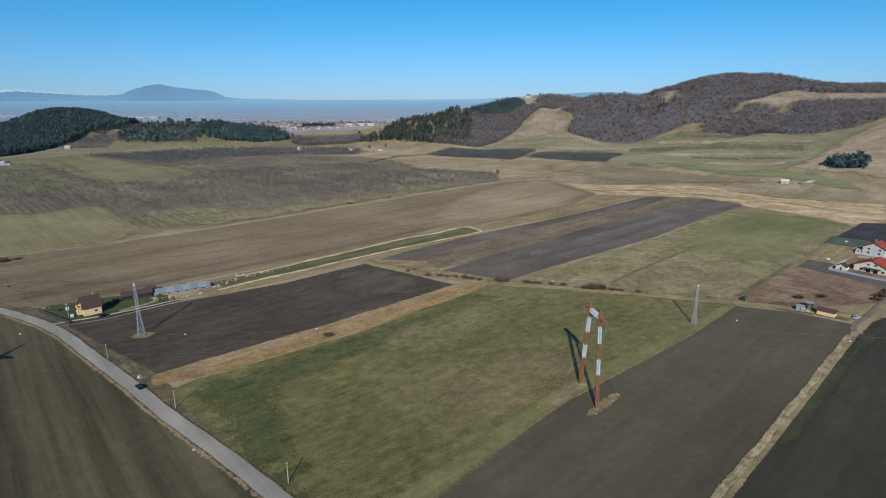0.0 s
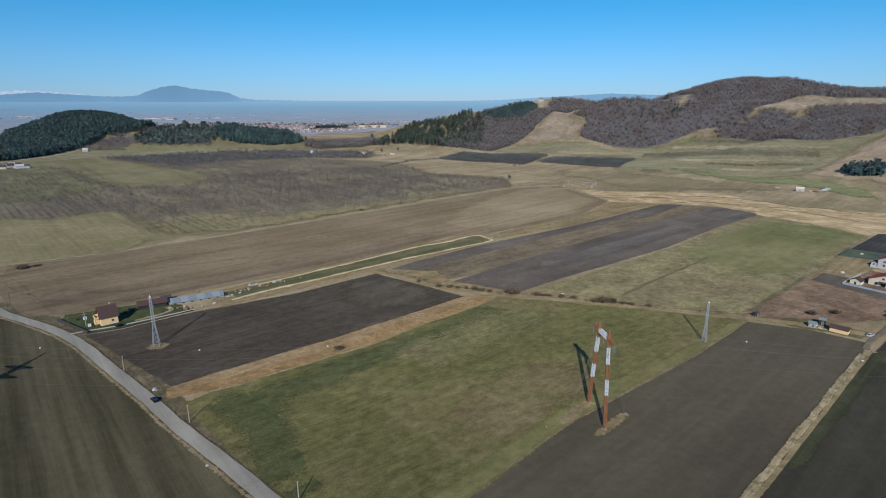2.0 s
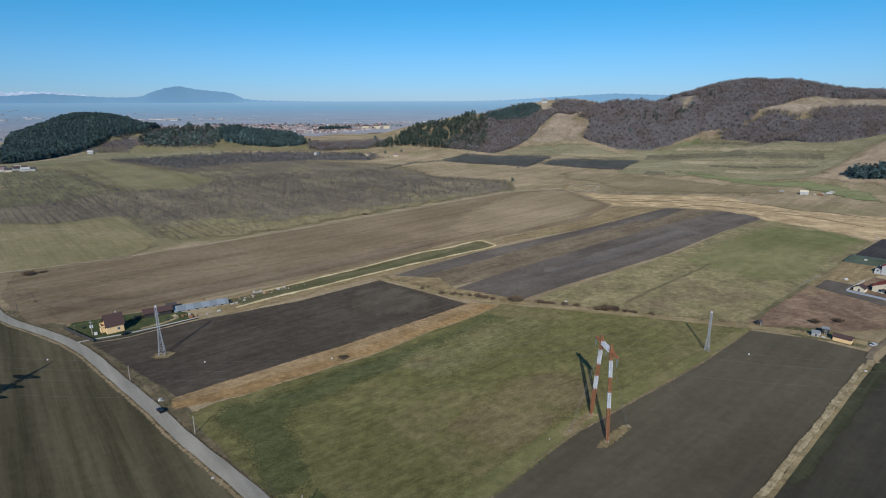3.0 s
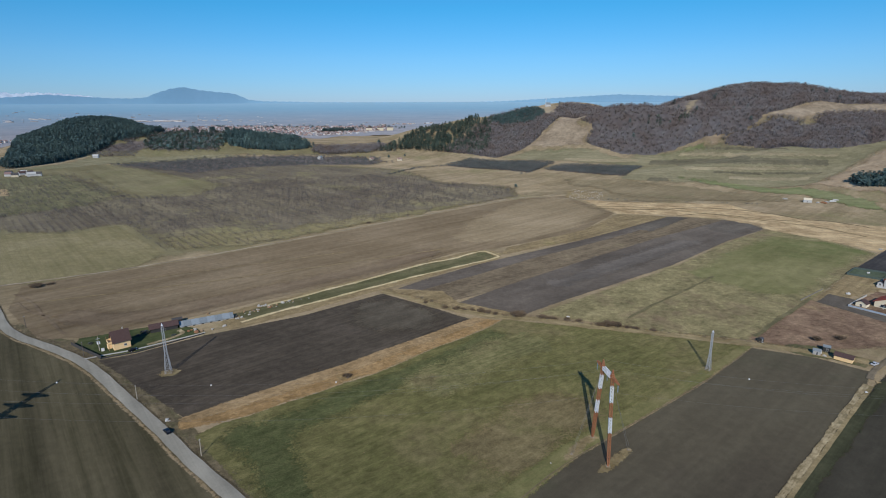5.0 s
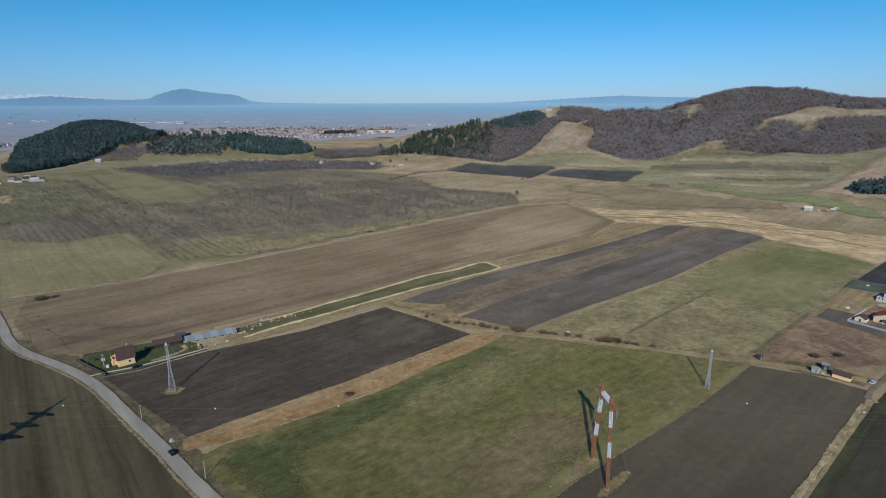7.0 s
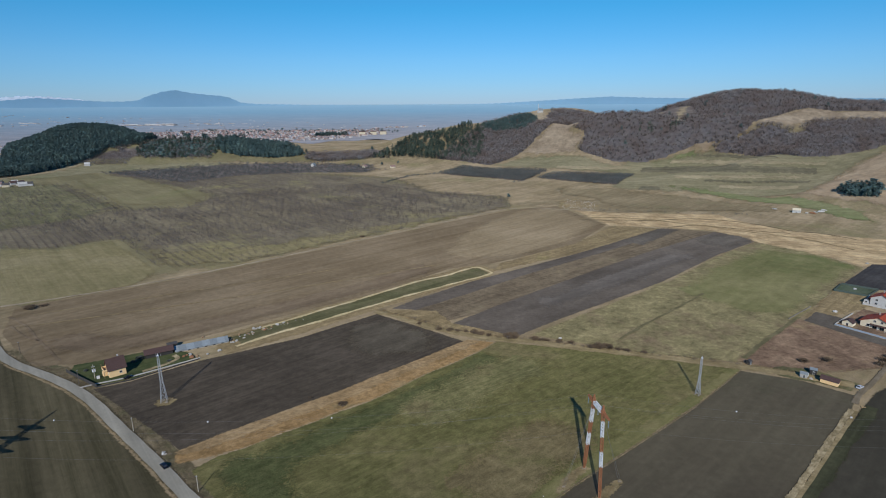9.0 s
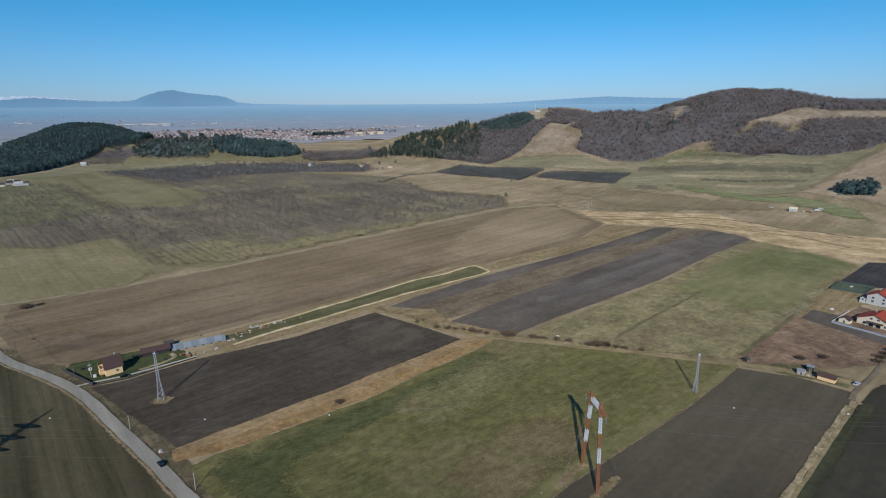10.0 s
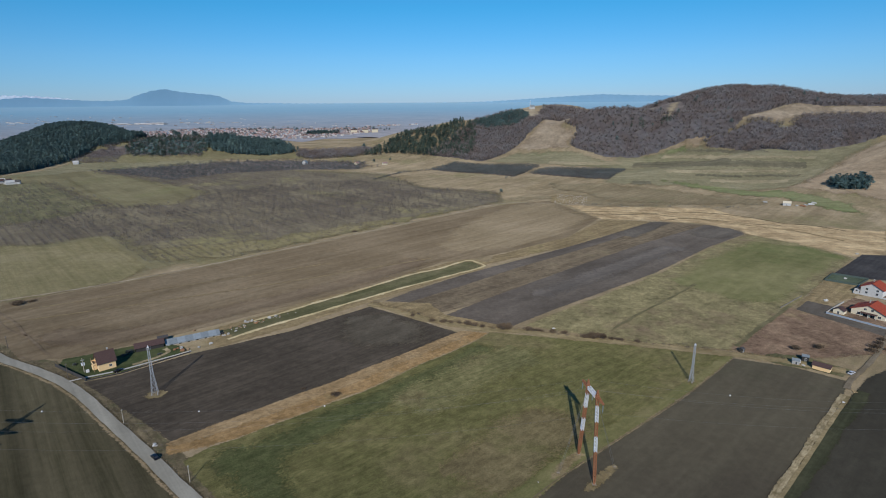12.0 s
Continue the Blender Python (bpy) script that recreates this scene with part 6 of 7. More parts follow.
field("lawn", [(-198, 257.5), (-176, 243), (-161, 250.5), (-146, 267), (-140, 274), (-143, 279), (-156, 284), (-172, 281), (-200, 265)], M["lawn"], "dark green garden lawn round the yellow house", 0.095, 2.0, 0.4, "lawn")
ribbon("garden_path", [(-182, 240.5), (-176, 244.6), (-163, 252.2), (-150, 263), (-137, 274)], 1.5, M["concrete"], "pale concrete garden path", 0.13, 0.05, 0.0, "path", 11)
ribbon("drive", [(-160, 258), (-152, 266), (-149, 273), (-153, 277)], 3.0, M["gravel"], "pale gravel drive to the shed", 0.12, 0.3, 0.0, "path", 12)
shed = house(-166.0, 272.5, 32, 13.5, 6.0, 2.6, 4.0, "timber_dark", "roof_brown", "long low dark shed with a dark brown roof", (("y0", 6.0, 0.05, 2.2, 2.0, "door"),), 0.7, False, "shed")


def hall(x, y, turn, L, W, low, high, label):
    """A long lean-to hall under one sloping sheet roof."""
    e = empty("lean_to_hall", pose(x, y, 0, 0, 0, turn), label, "shed")
    bm = bmesh.new()
    pts = [(0, -0.2), (W, -0.2), (W, high), (0, low)]
    a, b = [bm.verts.new((0, p, z)) for p, z in pts], [bm.verts.new((L, p, z)) for p, z in pts]
    for i in range(4):
        j = (i + 1) % 4
        bm.faces.new((a[i], a[j], b[j], b[i]))
    bm.faces.new(a)
    bm.faces.new(b)
    bmesh.ops.recalc_face_normals(bm, faces=bm.faces[:])
    part("wall", bm, M["plaster_grey"], e)
    n = 14
    for k in range(n):
        bm = bmesh.new()
        u0, u1 = -0.3 + (L + 0.6) * k / n, -0.3 + (L + 0.6) * (k + 1) / n - 0.05
        lift = 0.03 * (k % 3)
        slab(bm, (u0, -0.5, low - 0.1 + lift), (u1, -0.5, low - 0.1 + lift), (u1, W + 0.3, high + 0.1 + lift), (u0, W + 0.3, high + 0.1 + lift), 0.06)
        part("roof_sheet", bm, M["roof_grey_new" if k % 4 in (0, 3) else "roof_grey"], e, "pale blue-grey metal roof sheet")
    for k in range(6):
        bm = bmesh.new()
        box(bm, (2 + k * 4.4, -0.06, 0.0), (3.2 + k * 4.4, 0.02, 0.5))
        part("hatch", bm, M["timber_dark"], e, "low dark hatch")
    return e


hall(-153.5, 280.4, 31, 28.0, 3.7, 0.9, 2.5, "long lean-to hall with a pale blue-grey sheet roof")
hut = house(-160.5, 285.5, 32, 5.0, 3.2, 2.2, 2.9, "timber_dark", "roof_dark", "small dark board hut behind the shed", (), 0.3, False, "hut")


def fence(pts, h, mat, label, gap=2.5, boards=True, thick=0.05, name="fence"):
    """A run of posts with a panel between each two."""
    e = empty(name, pose(pts[0][0], pts[0][1], 0), label, name.replace("_", " "))
    ox, oy = pts[0]
    for (x0, y0), (x1, y1) in zip(pts, pts[1:]):
        d = math.hypot(x1 - x0, y1 - y0)
        n = max(1, round(d / gap))
        ang = math.degrees(math.atan2(y1 - y0, x1 - x0))
        for k in range(n + 1):
            bm = bmesh.new()
            m = pose(x0 - ox + (x1 - x0) * k / n, y0 - oy + (y1 - y0) * k / n, 0, 0, 0, ang)
            box(bm, (-0.07, -0.07, -0.2), (0.07, 0.07, h + 0.12), m)
            part("post", bm, M[mat], e)
            if k < n:
                bm = bmesh.new()
                box(bm, (0.07, -thick / 2, 0.03), (d / n - 0.07, thick / 2, h), m)
                part("panel", bm, M[mat], e)
    return e


fence([(-199, 257), (-186, 249), (-173.5, 241.5)], 1.9, "timber_dark", "dark board fence along the garden's road side")
fence([(-174, 241.6), (-160.5, 249), (-144.5, 265.2), (-137, 272.5)], 0.7, "timber_dark", "low dark fence between garden and ploughed field", 3.0)


def lump(x, y, r, h, mat, label, seed, name="rubble_heap", category="rubble"):
    """A heap of broken lumps, uneven and settled."""
    rng = random.Random(seed)
    e = empty(name, pose(x, y, float(ground_z(x, y)), 0, 0, rng.uniform(0, 360)), label, category, "scrap and rubble beside the hall")
    for k in range(rng.randint(3, 5)):
        bm = bmesh.new()
        bmesh.ops.create_icosphere(bm, subdivisions=1, radius=1.0)
        px, py, s = rng.uniform(-r, r) * 0.6, rng.uniform(-r, r) * 0.6, rng.uniform(0.35, 0.7)
        for v in bm.verts:
            j = rng.uniform(0.75, 1.2)
            v.co = Vector((px + v.co.x * r * s * j, py + v.co.y * r * s * j, max(0.0, h * s * 0.6 + v.co.z * h * s * j)))
        part("lump", bm, M[mat], e)
    return e


BANK_RUBBLE = random.Random(71)
for i in range(26):
    u = BANK_RUBBLE.random()
    x, y = -131 + 34 * u + BANK_RUBBLE.uniform(-2.2, 2.2), 298 + 31 * u + BANK_RUBBLE.uniform(-2.2, 2.2)
    mt = BANK_RUBBLE.choice(("concrete", "pale_scrap", "timber", "old_wall", "rust"))
    lump(x, y, BANK_RUBBLE.uniform(0.35, 0.95), BANK_RUBBLE.uniform(0.3, 0.8), mt, {"rust": "small heap of rusty scrap", "pale_scrap": "small heap of pale rubble", "timber": "small heap of timber offcuts", "concrete": "small heap of concrete rubble", "old_wall": "small heap of earthy rubble"}[mt] + " on the dry bank", 700 + i)
for i, (x, y, r, h, mt) in enumerate(((-146, 276, 1.6, 1.2, "rust"), (-143.5, 277, 1.2, 1.0, "pale_scrap"), (-142, 274.5, 1.6, 1.3, "rust"), (-139.5, 276, 1.0, 0.8, "timber"), (-144.5, 279, 1.2, 0.9, "pale_scrap"), (-135, 279, 1.0, 0.9, "pale_scrap"),
                                      (-130, 283, 1.6, 0.8, "concrete"), (-127, 294, 1.2, 1.0, "pale_scrap"), (-125, 296.5, 1.3, 1.2, "concrete"), (-122.5, 300, 1.0, 0.8, "concrete"), (-127, 305, 1.0, 1.0, "timber"),
                                      (-121, 314, 1.4, 1.2, "pale_scrap"), (-118.5, 315, 1.2, 1.4, "concrete"), (-115, 313, 1.2, 0.8, "timber"), (-109, 321, 1.8, 1.0, "concrete"), (-106, 324, 1.2, 1.0, "pale_scrap"),
                                      (-129.5, 297.5, 1.6, 1.5, "timber_dark"), (-147, 301, 1.0, 1.2, "timber"), (-114.3, 190.2, 1.0, 0.7, "pale_scrap"), (-113, 189, 0.8, 0.3, "pale_scrap"), (-74, 144.2, 0.7, 0.4, "concrete"))):
    lump(x, y, r, h, mt, {"rust": "heap of rusty brown scrap", "pale_scrap": "heap of pale white sacks and rubble", "timber": "heap of weathered timber offcuts", "concrete": "heap of pale concrete rubble",
                          "timber_dark": "dark heap of boards beside the hall"}[mt] + " on the ground", 300 + i)

# the pole with a transformer beside the house
tp = empty("transformer_pole", pose(-180, 250.5, 0, 0, 0, 30), "concrete pole with a pale transformer box in the garden", "pole")
bm = bmesh.new()
rod(bm, (0, 0, -0.2), (0, 0, 7.8), 0.2, 0.13, 8)
part("shaft", bm, M["pole_concrete"], tp)
for z in (5.2, 6.6):
    bm = bmesh.new()
    box(bm, (-0.9, -0.07, z), (0.9, 0.07, z + 0.14))
    part("crossbar", bm, M["zinc"], tp)
bm = bmesh.new()
box(bm, (-0.7, 0.2, 3.6), (0.7, 1.1, 4.9))
part("transformer", bm, M["mast_white"], tp, "pale transformer box")
bm = bmesh.new()
box(bm, (0.8, -1.4, 0.0), (2.2, -0.4, 1.5))
cabinet_mesh = part("cabinet", bm, M["ball"], tp, "white switch cabinet at the pole's foot")

for i, (x, y, r, h, lb) in enumerate(((-168.5, 271.5, 1.2, 2.4, "dark leafless garden shrub beside the shed"), (-170, 268, 0.9, 1.6, "low dark garden shrub on the lawn"), (-176, 262, 0.9, 1.8, "low dark garden shrub on the lawn"), (-152, 270, 0.8, 1.2, "low dark garden shrub on the lawn"),
                                      (-178, 255, 0.9, 1.2, "low dark garden shrub on the lawn"), (-190, 258, 1.0, 1.4, "low dark garden shrub on the lawn"))):
    shrub(x, y, r, h, 500 + i, lb, "dark_twig")

# ---------------------------------------------------------------- the farmyard by the track
house(186.6, 244.6, 135, 7.4, 4.4, 2.3, 3.3, "plaster_yellow", "roof_brown", "low shed with a yellow wall and dark brown roof", (), 0.4, False, "shed").matrix_world = pose(181.2, 249.4, 0, 0, 0, -45)
house(174.2, 254.2, -30, 3.2, 3.0, 2.2, 2.8, "plaster_grey", "roof_grey", "small grey hut with a grey sheet roof", (("y0", 1.8, 0.05, 0.9, 1.9, "door"),), 0.2, False, "hut")
house(181.2, 257.6, -30, 3.0, 3.2, 2.6, 3.1, "timber_dark", "roof_grey", "small dark hut with a grey sheet roof", (("y0", 1.7, 0.05, 0.9, 1.9, "door"),), 0.2, False, "hut")
house(156.0, 267.2, 30, 2.2, 2.0, 2.0, 2.5, "timber_dark", "roof_dark", "tiny dark board booth beside the grassy track", (("y0", 1.1, 0.05, 0.8, 1.7, "door"),), 0.15, False, "booth")
tank = empty("water_tank", pose(178.2, 255.0, 0), "white round water tank on a low stand", "water tank")
bm = bmesh.new()
rod(bm, (0, 0, 0.5), (0, 0, 2.0), 0.75, 0.75, 14)
rod(bm, (0, 0, 2.0), (0, 0, 2.25), 0.75, 0.3, 14)
part("barrel", bm, M["ball"], tank)
bm = bmesh.new()
box(bm, (-0.7, -0.7, 0), (0.7, 0.7, 0.5))
part("stand", bm, M["timber_dark"], tank)
lump(179.0, 252.4, 1.2, 0.9, "concrete", "heap of pale concrete rubble on the ground", 401)
lump(185.6, 226.6, 1.5, 0.6, "straw", "low heap of tan straw and earth at the track's end", 403, "straw_heap", "heap")
field("yard_grass", [(160, 262), (171, 251.5), (180, 249), (190, 240), (199, 247), (186, 262), (172, 266)], M["ditch_grass"], "green grass round the farm huts", 0.1, 2, 0.8, "grass")


def car(x, y, turn, paint, label, group=""):
    """A small saloon: body, cabin, windows, lamps and four wheels."""
    e = empty("car", pose(x, y, 0.2, 0, 0, turn), label, "car", group)
    bm = bmesh.new()
    prism(bm, [(-2.1, 0.28), (2.1, 0.28), (2.18, 0.5), (2.05, 0.78), (1.0, 0.92), (-1.6, 0.95), (-2.1, 0.88), (-2.18, 0.55)], -0.85, 0.85)
    bmesh.ops.bevel(bm, geom=bm.edges[:], offset=0.06, segments=2, affect="EDGES")
    body = part("body", bm, M[paint], e)
    bm = bmesh.new()
    prism(bm, [(-1.75, 0.9), (1.05, 0.9), (0.35, 1.42), (-1.2, 1.44)], -0.7, 0.7)
    bmesh.ops.bevel(bm, geom=bm.edges[:], offset=0.07, segments=2, affect="EDGES")
    part("cabin", bm, M[paint], body)
    for s in (-1, 1):
        bm = bmesh.new()
        prism(bm, [(-1.5, 0.97), (0.8, 0.97), (0.3, 1.34), (-1.1, 1.36)], s * 0.705 - 0.01, s * 0.705 + 0.01)
        part("side_window", bm, M["glass"], body)
        bm = bmesh.new()
        box(bm, (2.06, s * 0.6 - 0.18, 0.56), (2.17, s * 0.6 + 0.18, 0.72))
        part("headlight", bm, M["frame_white"], body)
        for wx in (-1.3, 1.3):
            bm = bmesh.new()
            rod(bm, (wx, s * 0.68, 0.31), (wx, s * 0.9, 0.31), 0.31, 0.31, 14)
            wheel = part("wheel", bm, M["tyre"], e)
            bm = bmesh.new()
            rod(bm, (wx, s * 0.86, 0.31), (wx, s * 0.92, 0.31), 0.18, 0.16, 10)
            part("rim", bm, M["zinc"], wheel)
    for pr in ([(0.98, 0.96), (1.02, 0.98), (0.42, 1.39), (0.38, 1.37)], [(-1.72, 0.97), (-1.68, 0.97), (-1.22, 1.4), (-1.26, 1.4)]):
        bm = bmesh.new()
        prism(bm, pr, -0.6, 0.6)
        part("windscreen", bm, M["glass"], body)
    return e


car(-109.5, 181.0, 139, "car_black", "black saloon car on the asphalt road")
car(-163.2, 251.0, 58, "car_black", "dark car parked beside the yellow house")
car(196.4, 243.4, 30, "car_white", "white car parked beside the lane")

# ---------------------------------------------------------------- the red-roofed houses
house(262, 307.6, 36.9, 13, 17.6, 3.7, 7.6, "plaster_cream", "roof_red", "large cream house with a broad red tiled roof",
      (("x0", 3.0, 0.9, 1.6, 1.5), ("x0", 6.5, 0.1, 2.4, 2.2, "door"), ("x0", 10.2, 0.1, 2.4, 2.2, "door"), ("x0", 13.6, 0.9, 1.6, 1.5), ("x0", 7.0, 4.2, 1.4, 1.3), ("x0", 10.6, 4.2, 1.4, 1.3), ("y1", 4, 0.9, 1.4, 1.4),
       ("y1", 9, 0.9, 1.4, 1.4)), 0.9, True, "house", "red-roofed houses")
bm = bmesh.new()
porch = empty("terrace_canopy", pose(262, 307.6, 0, 0, 0, 36.9), "low brown-roofed terrace canopy on the house front", "canopy")
slab(bm, (-2.2, 4.0, 2.6), (-0.05, 4.0, 2.9), (-0.05, 12.5, 2.9), (-2.2, 12.5, 2.6), 0.15)
part("roof", bm, M["roof_brown"], porch)
for yy in (4.3, 8.2, 12.2):
    bm = bmesh.new()
    rod(bm, (-2.0, yy, 0), (-2.0, yy, 2.65), 0.12, 0.12, 6)
    part("post", bm, M["plaster_white"], porch)
house(291, 348, 36.9, 12, 12.5, 5.2, 8.4, "plaster_white", "roof_red", "white two-storey house with a red tiled roof",
      (("x0", 3.0, 0.9, 1.5, 1.5), ("x0", 9.0, 0.9, 1.5, 1.5), ("x0", 3.0, 3.4, 1.5, 1.4), ("x0", 9.0, 3.4, 1.5, 1.4), ("y1", 3, 0.9, 1.4, 1.4)), 0.8, True, "house", "red-roofed houses")
house(244.6, 318.4, 36.9, 5.0, 5.6, 2.4, 3.9, "plaster_cream", "roof_brown", "small cream outbuilding with a brown roof", (("x0", 2.8, 0.05, 1.2, 1.9, "door"),), 0.4, False, "outbuilding")
house(283.3, 358.6, 36.9, 4.0, 3.0, 2.6, 3.4, "plaster_white", "roof_dark", "small white annexe with a dark roof", (("x0", 1.5, 0.9, 1.2, 1.2),), 0.3, False, "outbuilding")
field("yard", [(236, 321), (262, 284), (300, 312), (273, 349)], M["weeds_brown"], "brown dry yard round the red-roofed house", 0.075, 2, 0.4, "yard")
field("yard", [(279.5, 358), (304, 331), (330, 352), (305, 384)], M["weeds_brown"], "brown dry yard round the white house", 0.075, 2, 0.4, "yard")
fence([(236, 321.5), (249, 303.5), (262, 284)], 1.3, "fence_blue", "pale blue-grey fence before the cream house", 2.5)
fence([(236, 321.5), (248, 331), (260, 340)], 1.2, "old_white", "low pale wall beside the yard", 3.0, True, 0.2, "garden_wall")
fence([(279, 358), (291, 345), (304, 330.5)], 1.2, "plaster_white", "low white wall before the white house", 3.0, True, 0.2, "garden_wall")
fence([(279, 358.3), (294.5, 373.5)], 1.2, "plaster_white", "low white wall beside the white house", 3.0, True, 0.2, "garden_wall")
fence([(213.5, 331), (226, 341), (240.5, 352.5)], 0.9, "old_wall", "low concrete boundary wall", 3.0, True, 0.2, "garden_wall")
field("fenced_plot", [(278, 386), (293, 373), (310, 386), (293, 400)], M["plot_green"], "grey-green plot inside a mesh fence", 0.07, 2, 0.2, "plot", 0.8)
fence([(278, 386), (293, 373), (310, 386), (293, 400), (278.2, 386.2)], 1.6, "fence_green", "green mesh fence round a small plot", 2.5)
lump(251, 343, 2.0, 1.5, "plaster_white", "heap of pale white sacks and rubble on the ground", 406)
lump(295, 389, 1.8, 1.2, "plaster_white", "heap of pale white sacks and rubble on the ground", 404)
lump(64, 301, 1.3, 1.1, "plaster_white", "small heap of white sacks on the field track", 407)
lump(-114, 189, 1.0, 0.7, "plaster_white", "white crumpled scrap beside the road", 408)
lump(174.5, 217, 0.9, 0.8, "plaster_white", "white sack beside the gravel track", 409)
lump(32.4, 166.2, 0.3, 0.3, "plaster_white", "white stone lying in the green crop", 410)
lump(352, 455, 1.6, 1.2, "pale_scrap", "heap of pale white sacks and rubble on the ground", 405)

# ---------------------------------------------------------------- far huts, village, town
M["town_wall"] = varied("town_walls", (0.36, 0.31, 0.29), (0.48, 0.42, 0.39), 0.9, 0, 0.05, 0.2)
M["town_roof"] = varied("faded_red_roofs", (0.315, 0.205, 0.182), (0.395, 0.270, 0.245), 0.9, 0, 0.03, 0.25)
# pale walls with a blue-grey haze tint in the base colour
M["far_wall"] = varied("hazy_pale_walls", (0.42, 0.45, 0.50), (0.55, 0.57, 0.60), 0.9, 0, 0.05, 0.1)
M["town_wall_pale"] = varied("town_walls_pale", (0.55, 0.51, 0.48), (0.76, 0.73, 0.70), 0.9, 0, 0.05, 0.1)


def far_house(x, y, turn, L, W, eave, ridge, wall, roof, label, group=""):
    return house(x, y, turn, L, W, eave, ridge, wall, roof, label, (), 0.4, False, "house", group, float(ground_z(x, y)))


house(413, 667, -28, 8.5, 6.5, 3.6, 5.4, "plaster_white", "plaster_cream", "long white hut standing alone below the hill", (("y0", 4, 0.8, 1.2, 1.2),), 0.2, False, "hut", "", 2.1)
for i, (x, y, mt) in enumerate(((426, 661, "concrete"), (431, 657, "rust"), (437, 660, "plaster_grey"), (444, 661, "plaster_white"), (450, 666, "concrete"), (405, 690, "plaster_grey"))):
    lump(x, y, 3.2, 2.0, mt, "heap of mixed scrap beside the white hut", 420 + i)
for x, y, t, L, W, wl, rf in ((-742, 926, 20, 10, 7, "plaster_white", "roof_dark"), (-756, 932, 60, 11, 7, "plaster_white", "roof_brown"), (-752, 908, 30, 10, 7, "plaster_cream", "roof_dark"), (-772, 918, 10, 10, 7, "plaster_white", "town_roof"),
                              (-731, 917, 45, 13, 6, "plaster_white", "plaster_white"), (-768, 884, 45, 10, 6, "plaster_yellow", "roof_brown"), (-786, 936, 15, 10, 7, "plaster_white", "roof_dark"), (-764, 852, 50, 9, 6, "plaster_white", "roof_grey"),
                              (-764, 944, 35, 9, 6, "plaster_white", "plaster_white"), (-745, 940, 70, 8, 6, "plaster_grey", "roof_brown"), (-722, 926, 25, 7, 5, "plaster_white", "roof_dark")):
    far_house(x, y, t, L, W, 4.0, 7.0, wl, rf, "white village house with a pitched roof at the plain's edge", "village houses")
field("village_yard", [(-672, 770), (-622, 710), (-606, 722), (-655, 778)], M["straw"], "pale bare yard at the village edge", 0.04, 4.0, 1.0, "yard", 3.0)
far_house(-780, 1167, 25, 10, 8, 4, 7, "plaster_white", "plaster_white", "lone white house below the pine wood")
far_house(-294, 1178, 70, 9, 8, 5, 8.5, "plaster_white", "roof_grey", "lone white house at the orchard's far edge")
far_house(-125, 1137, 20, 9, 7, 3.5, 6, "plaster_cream", "town_roof", "lone cream cottage at the orchard's far edge")
far_house(-182, 1150, 50, 8, 7, 3.5, 6, "plaster_cream", "town_roof", "lone orange cottage at the orchard's far edge")

zc = float(ground_z(218, 1430)) - 0.3
chapel = house(217, 1428, 20, 12, 8, 6, 11, "plaster_white", "roof_grey", "small white chapel on the wooded ridge", (), 0.2, False, "chapel", "", zc)
hm = empty("radio_mast", pose(217, 1440, float(ground_z(217, 1440))), "thin white radio mast on the ridge", "mast")
bm = bmesh.new()
lattice(bm, (0, 0, 0), (0, 0, 20), 1.0, 0.5, 10, 0.2)
part("shaft", bm, M["mast_white"], hm)
draped("ridge_clearing", [(194, 1345), (230, 1345), (236, 1440), (196, 1440)], M["weeds_pale"], "pale grassy clearing on the ridge", 0.7, 4.0, "meadow", 1.0)

field("netting_ground", [(140, 712), (168, 703), (194, 726), (182, 788), (150, 765)], M["fallow"], "dry weedy ground under rows of stakes", 0.05, 4.0, 2.0, "grass", 6.0)
rngs = np.random.RandomState(77)
sv, sf = [], []
for r, c in ((k, j) for k in range(15) for j in range(22)):
    if rngs.uniform() < 0.4:
        continue
    x = 143 + c * 1.7 + r * 1.3 + rngs.uniform(-1.0, 1.0)
    y = 712 + r * 4.6 - c * 0.9 + rngs.uniform(-2.5, 2.5)
    w, h = rngs.uniform(0.1, 0.34), rngs.uniform(0.3, 1.3)
    i = len(sv)
    for z, k in ((-0.1, 1.0), (h, 0.7)):
        sv += [(x - w * k, y - 0.15, z), (x + w * k, y - 0.15, z), (x + w * k, y + 0.15, z), (x - w * k, y + 0.15, z)]
    sf += [(i, i + 1, i + 5, i + 4), (i + 1, i + 2, i + 6, i + 5), (i + 2, i + 3, i + 7, i + 6), (i + 3, i, i + 4, i + 7), (i + 4, i + 5, i + 6, i + 7)]
tagged(new("white_stakes", mesh_of("white_stakes", sv, sf, M["town_wall_pale"])), "rows of pale stakes and covers on dry grass", "stakes", kind="stuff")


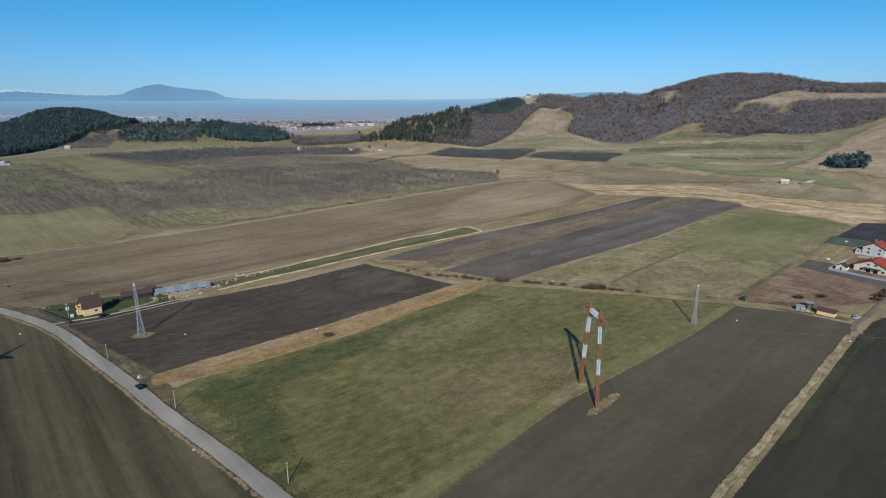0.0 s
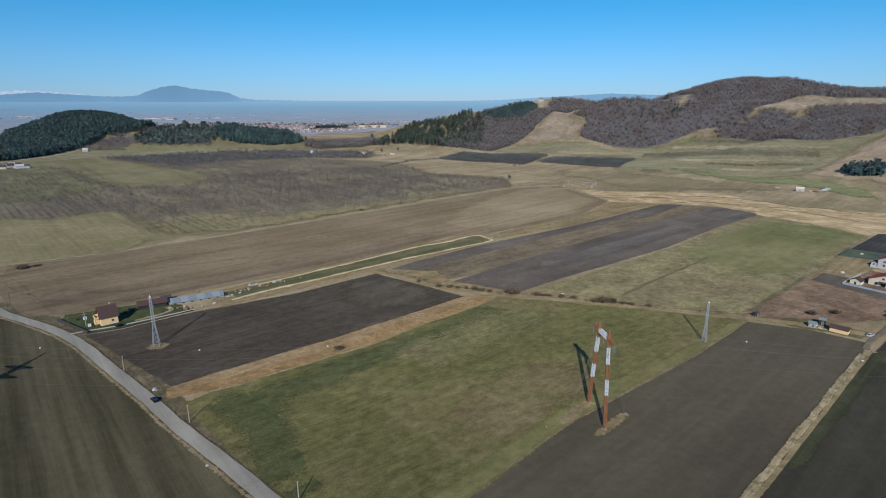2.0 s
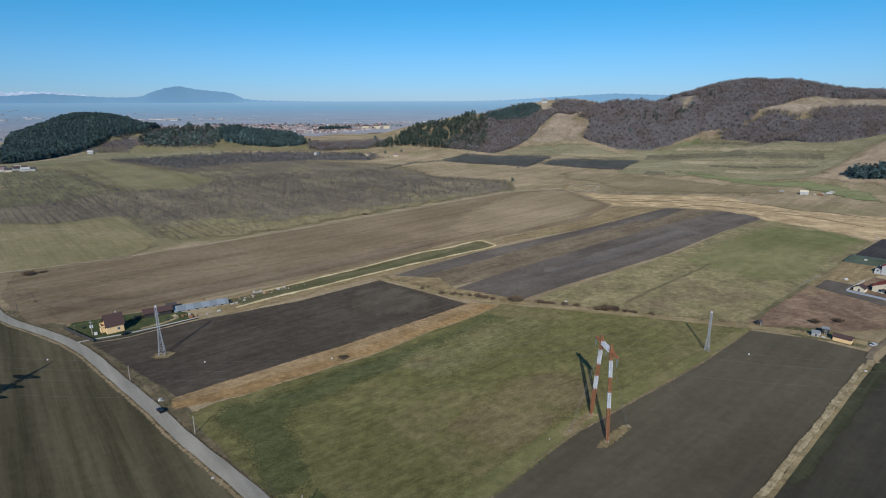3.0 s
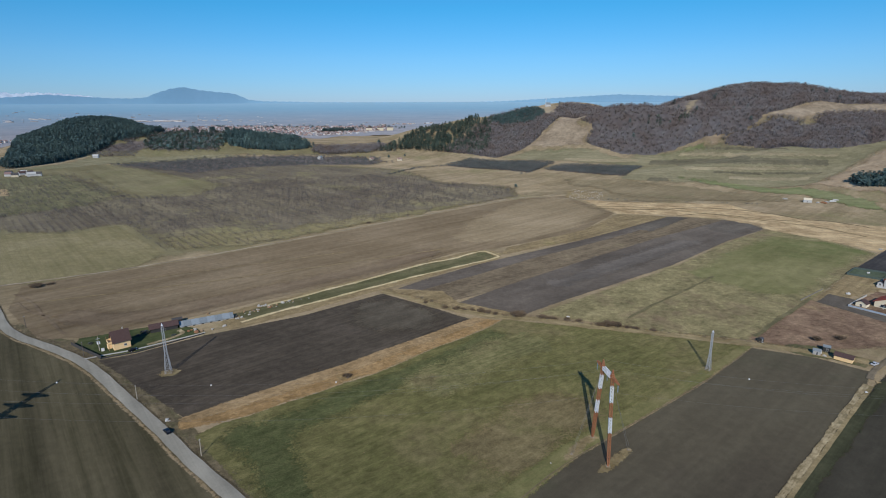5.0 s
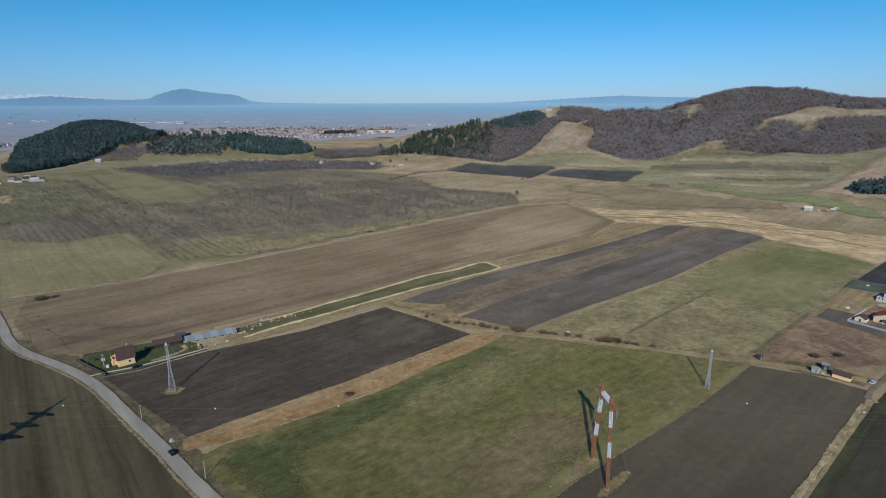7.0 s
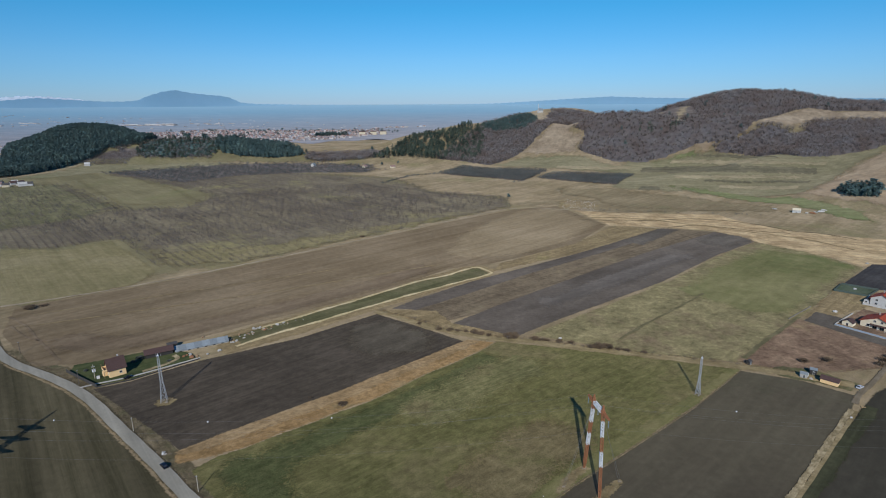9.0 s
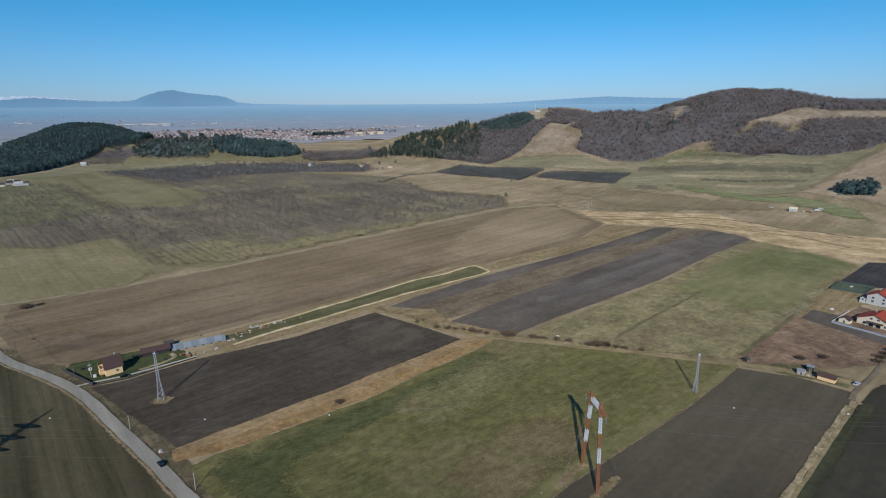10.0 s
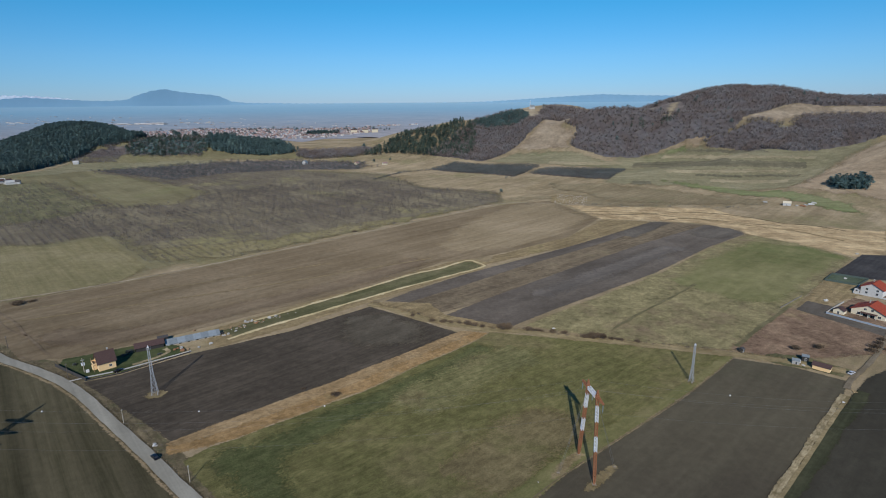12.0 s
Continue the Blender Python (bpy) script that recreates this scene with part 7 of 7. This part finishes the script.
def town(name, poly, gap, keep, seed, label, size=(8, 14), roofs=("town_roof", "town_roof", "town_roof", "town_roof", "roof_brown"), tall=(3, 6), rise=(1.5, 3.5)):
    """Many small gabled houses too far off to count: one mesh."""
    x, y = spots(poly, gap, seed, keep)
    rng = np.random.RandomState(seed)
    v, f, mi = [], [], []
    z = ground_z(x, y)
    for px, py, pz in zip(x, y, z):
        L, W, e = rng.uniform(*size) / 2, rng.uniform(*size) * 0.4, rng.uniform(*tall)
        r, a = e + rng.uniform(*rise), rng.uniform(0, 3.14)
        c, s = math.cos(a), math.sin(a)
        i = len(v)
        for lx, ly, lz in ((-L, -W, 0), (L, -W, 0), (L, W, 0), (-L, W, 0), (-L, -W, e), (L, -W, e), (L, W, e), (-L, W, e), (-L, 0, r), (L, 0, r)):
            v.append((px + c * lx - s * ly, py + s * lx + c * ly, pz + lz))
        f += [(i, i + 1, i + 5, i + 4), (i + 2, i + 3, i + 7, i + 6), (i + 1, i + 2, i + 6, i + 9, i + 5), (i + 3, i, i + 4, i + 8, i + 7), (i + 4, i + 5, i + 9, i + 8), (i + 6, i + 7, i + 8, i + 9)]
        k = 2 + rng.randint(0, len(roofs))
        w = rng.randint(0, 2)
        mi += [w, w, w, w, k, k]
    me = mesh_of(name, v, f, M["town_wall"])
    me.materials.append(M["town_wall_pale"])
    for n in roofs:
        me.materials.append(M[n])
    me.polygons.foreach_set("material_index", mi)
    return tagged(new(name, me), label, "town", kind="stuff")


town("town", [(-1431, 2584), (-1180, 2050), (-700, 1950), (-440, 2090), (-300, 2480), (-380, 2900), (-712, 2779), (-1227, 2900)], 21, 0.62, 31, "far town of small houses with red roofs", (6, 12))
town("town_west", [(-1620, 1560), (-1390, 1620), (-1400, 1800), (-1700, 1850)], 22, 0.65, 32, "far village of red-roofed houses behind the pine wood", (6, 12))
town("town_far", [(-2600, 2700), (-1300, 2850), (-500, 2950), (-350, 3250), (-1200, 3600), (-2700, 3350)], 44, 0.16, 33, "scattered pale buildings on the far plain", (5, 15), ("far_wall", "plaster_grey"), tall=(1.5, 3.5), rise=(0.3, 0.8))
town("works_far", [(-1801, 3047), (-1547, 3147), (-1580, 3230), (-1840, 3130)], 20, 0.42, 34, "long white industrial halls on the far plain", (22, 60), ("town_wall_pale", "plaster_white"), tall=(1.5, 3.5), rise=(0.3, 0.8))
town("works_middle", [(-1530, 3200), (-1214, 3305), (-1235, 3360), (-1560, 3260)], 36, 0.28, 39, "pale halls in a row on the far plain", (14, 40), ("far_wall", "plaster_white"), tall=(1.5, 3.5), rise=(0.3, 0.8))
town("works_west", [(-2300, 2790), (-2208, 2992), (-2290, 3080), (-2429, 2921)], 34, 0.35, 37, "scattered white halls on the far plain", (16, 36), ("far_wall", "plaster_white"), tall=(1.5, 3.5), rise=(0.3, 0.8))
town("houses_far", [(-420, 2950), (-120, 3150), (-150, 3260), (-460, 3080)], 34, 0.45, 38, "pale far houses beyond the town", (8, 18), ("far_wall", "town_roof"))
wood("far_trees", [(-1300, 2250), (-250, 2350), (-200, 2900), (-1500, 2900)], 60, PINES, (8, 14), M["pine"], "dark trees scattered among far houses", 35, 0.45, width=2.2, category="trees")
wood("town_grove", [(-560, 2300), (-440, 2330), (-440, 2370), (-560, 2350)], 11, PINES, (14, 20), M["pine"], "dark grove beside the far town", 36, 0.9, width=1.6, category="trees")
for x, y in ((-395, 2390), (-350, 2410), (-310, 2430)):
    far_house(x, y, 12, 26, 14, 14, 17, "plaster_cream", "roof_brown", "tall cream apartment block in the far town", "far blocks")
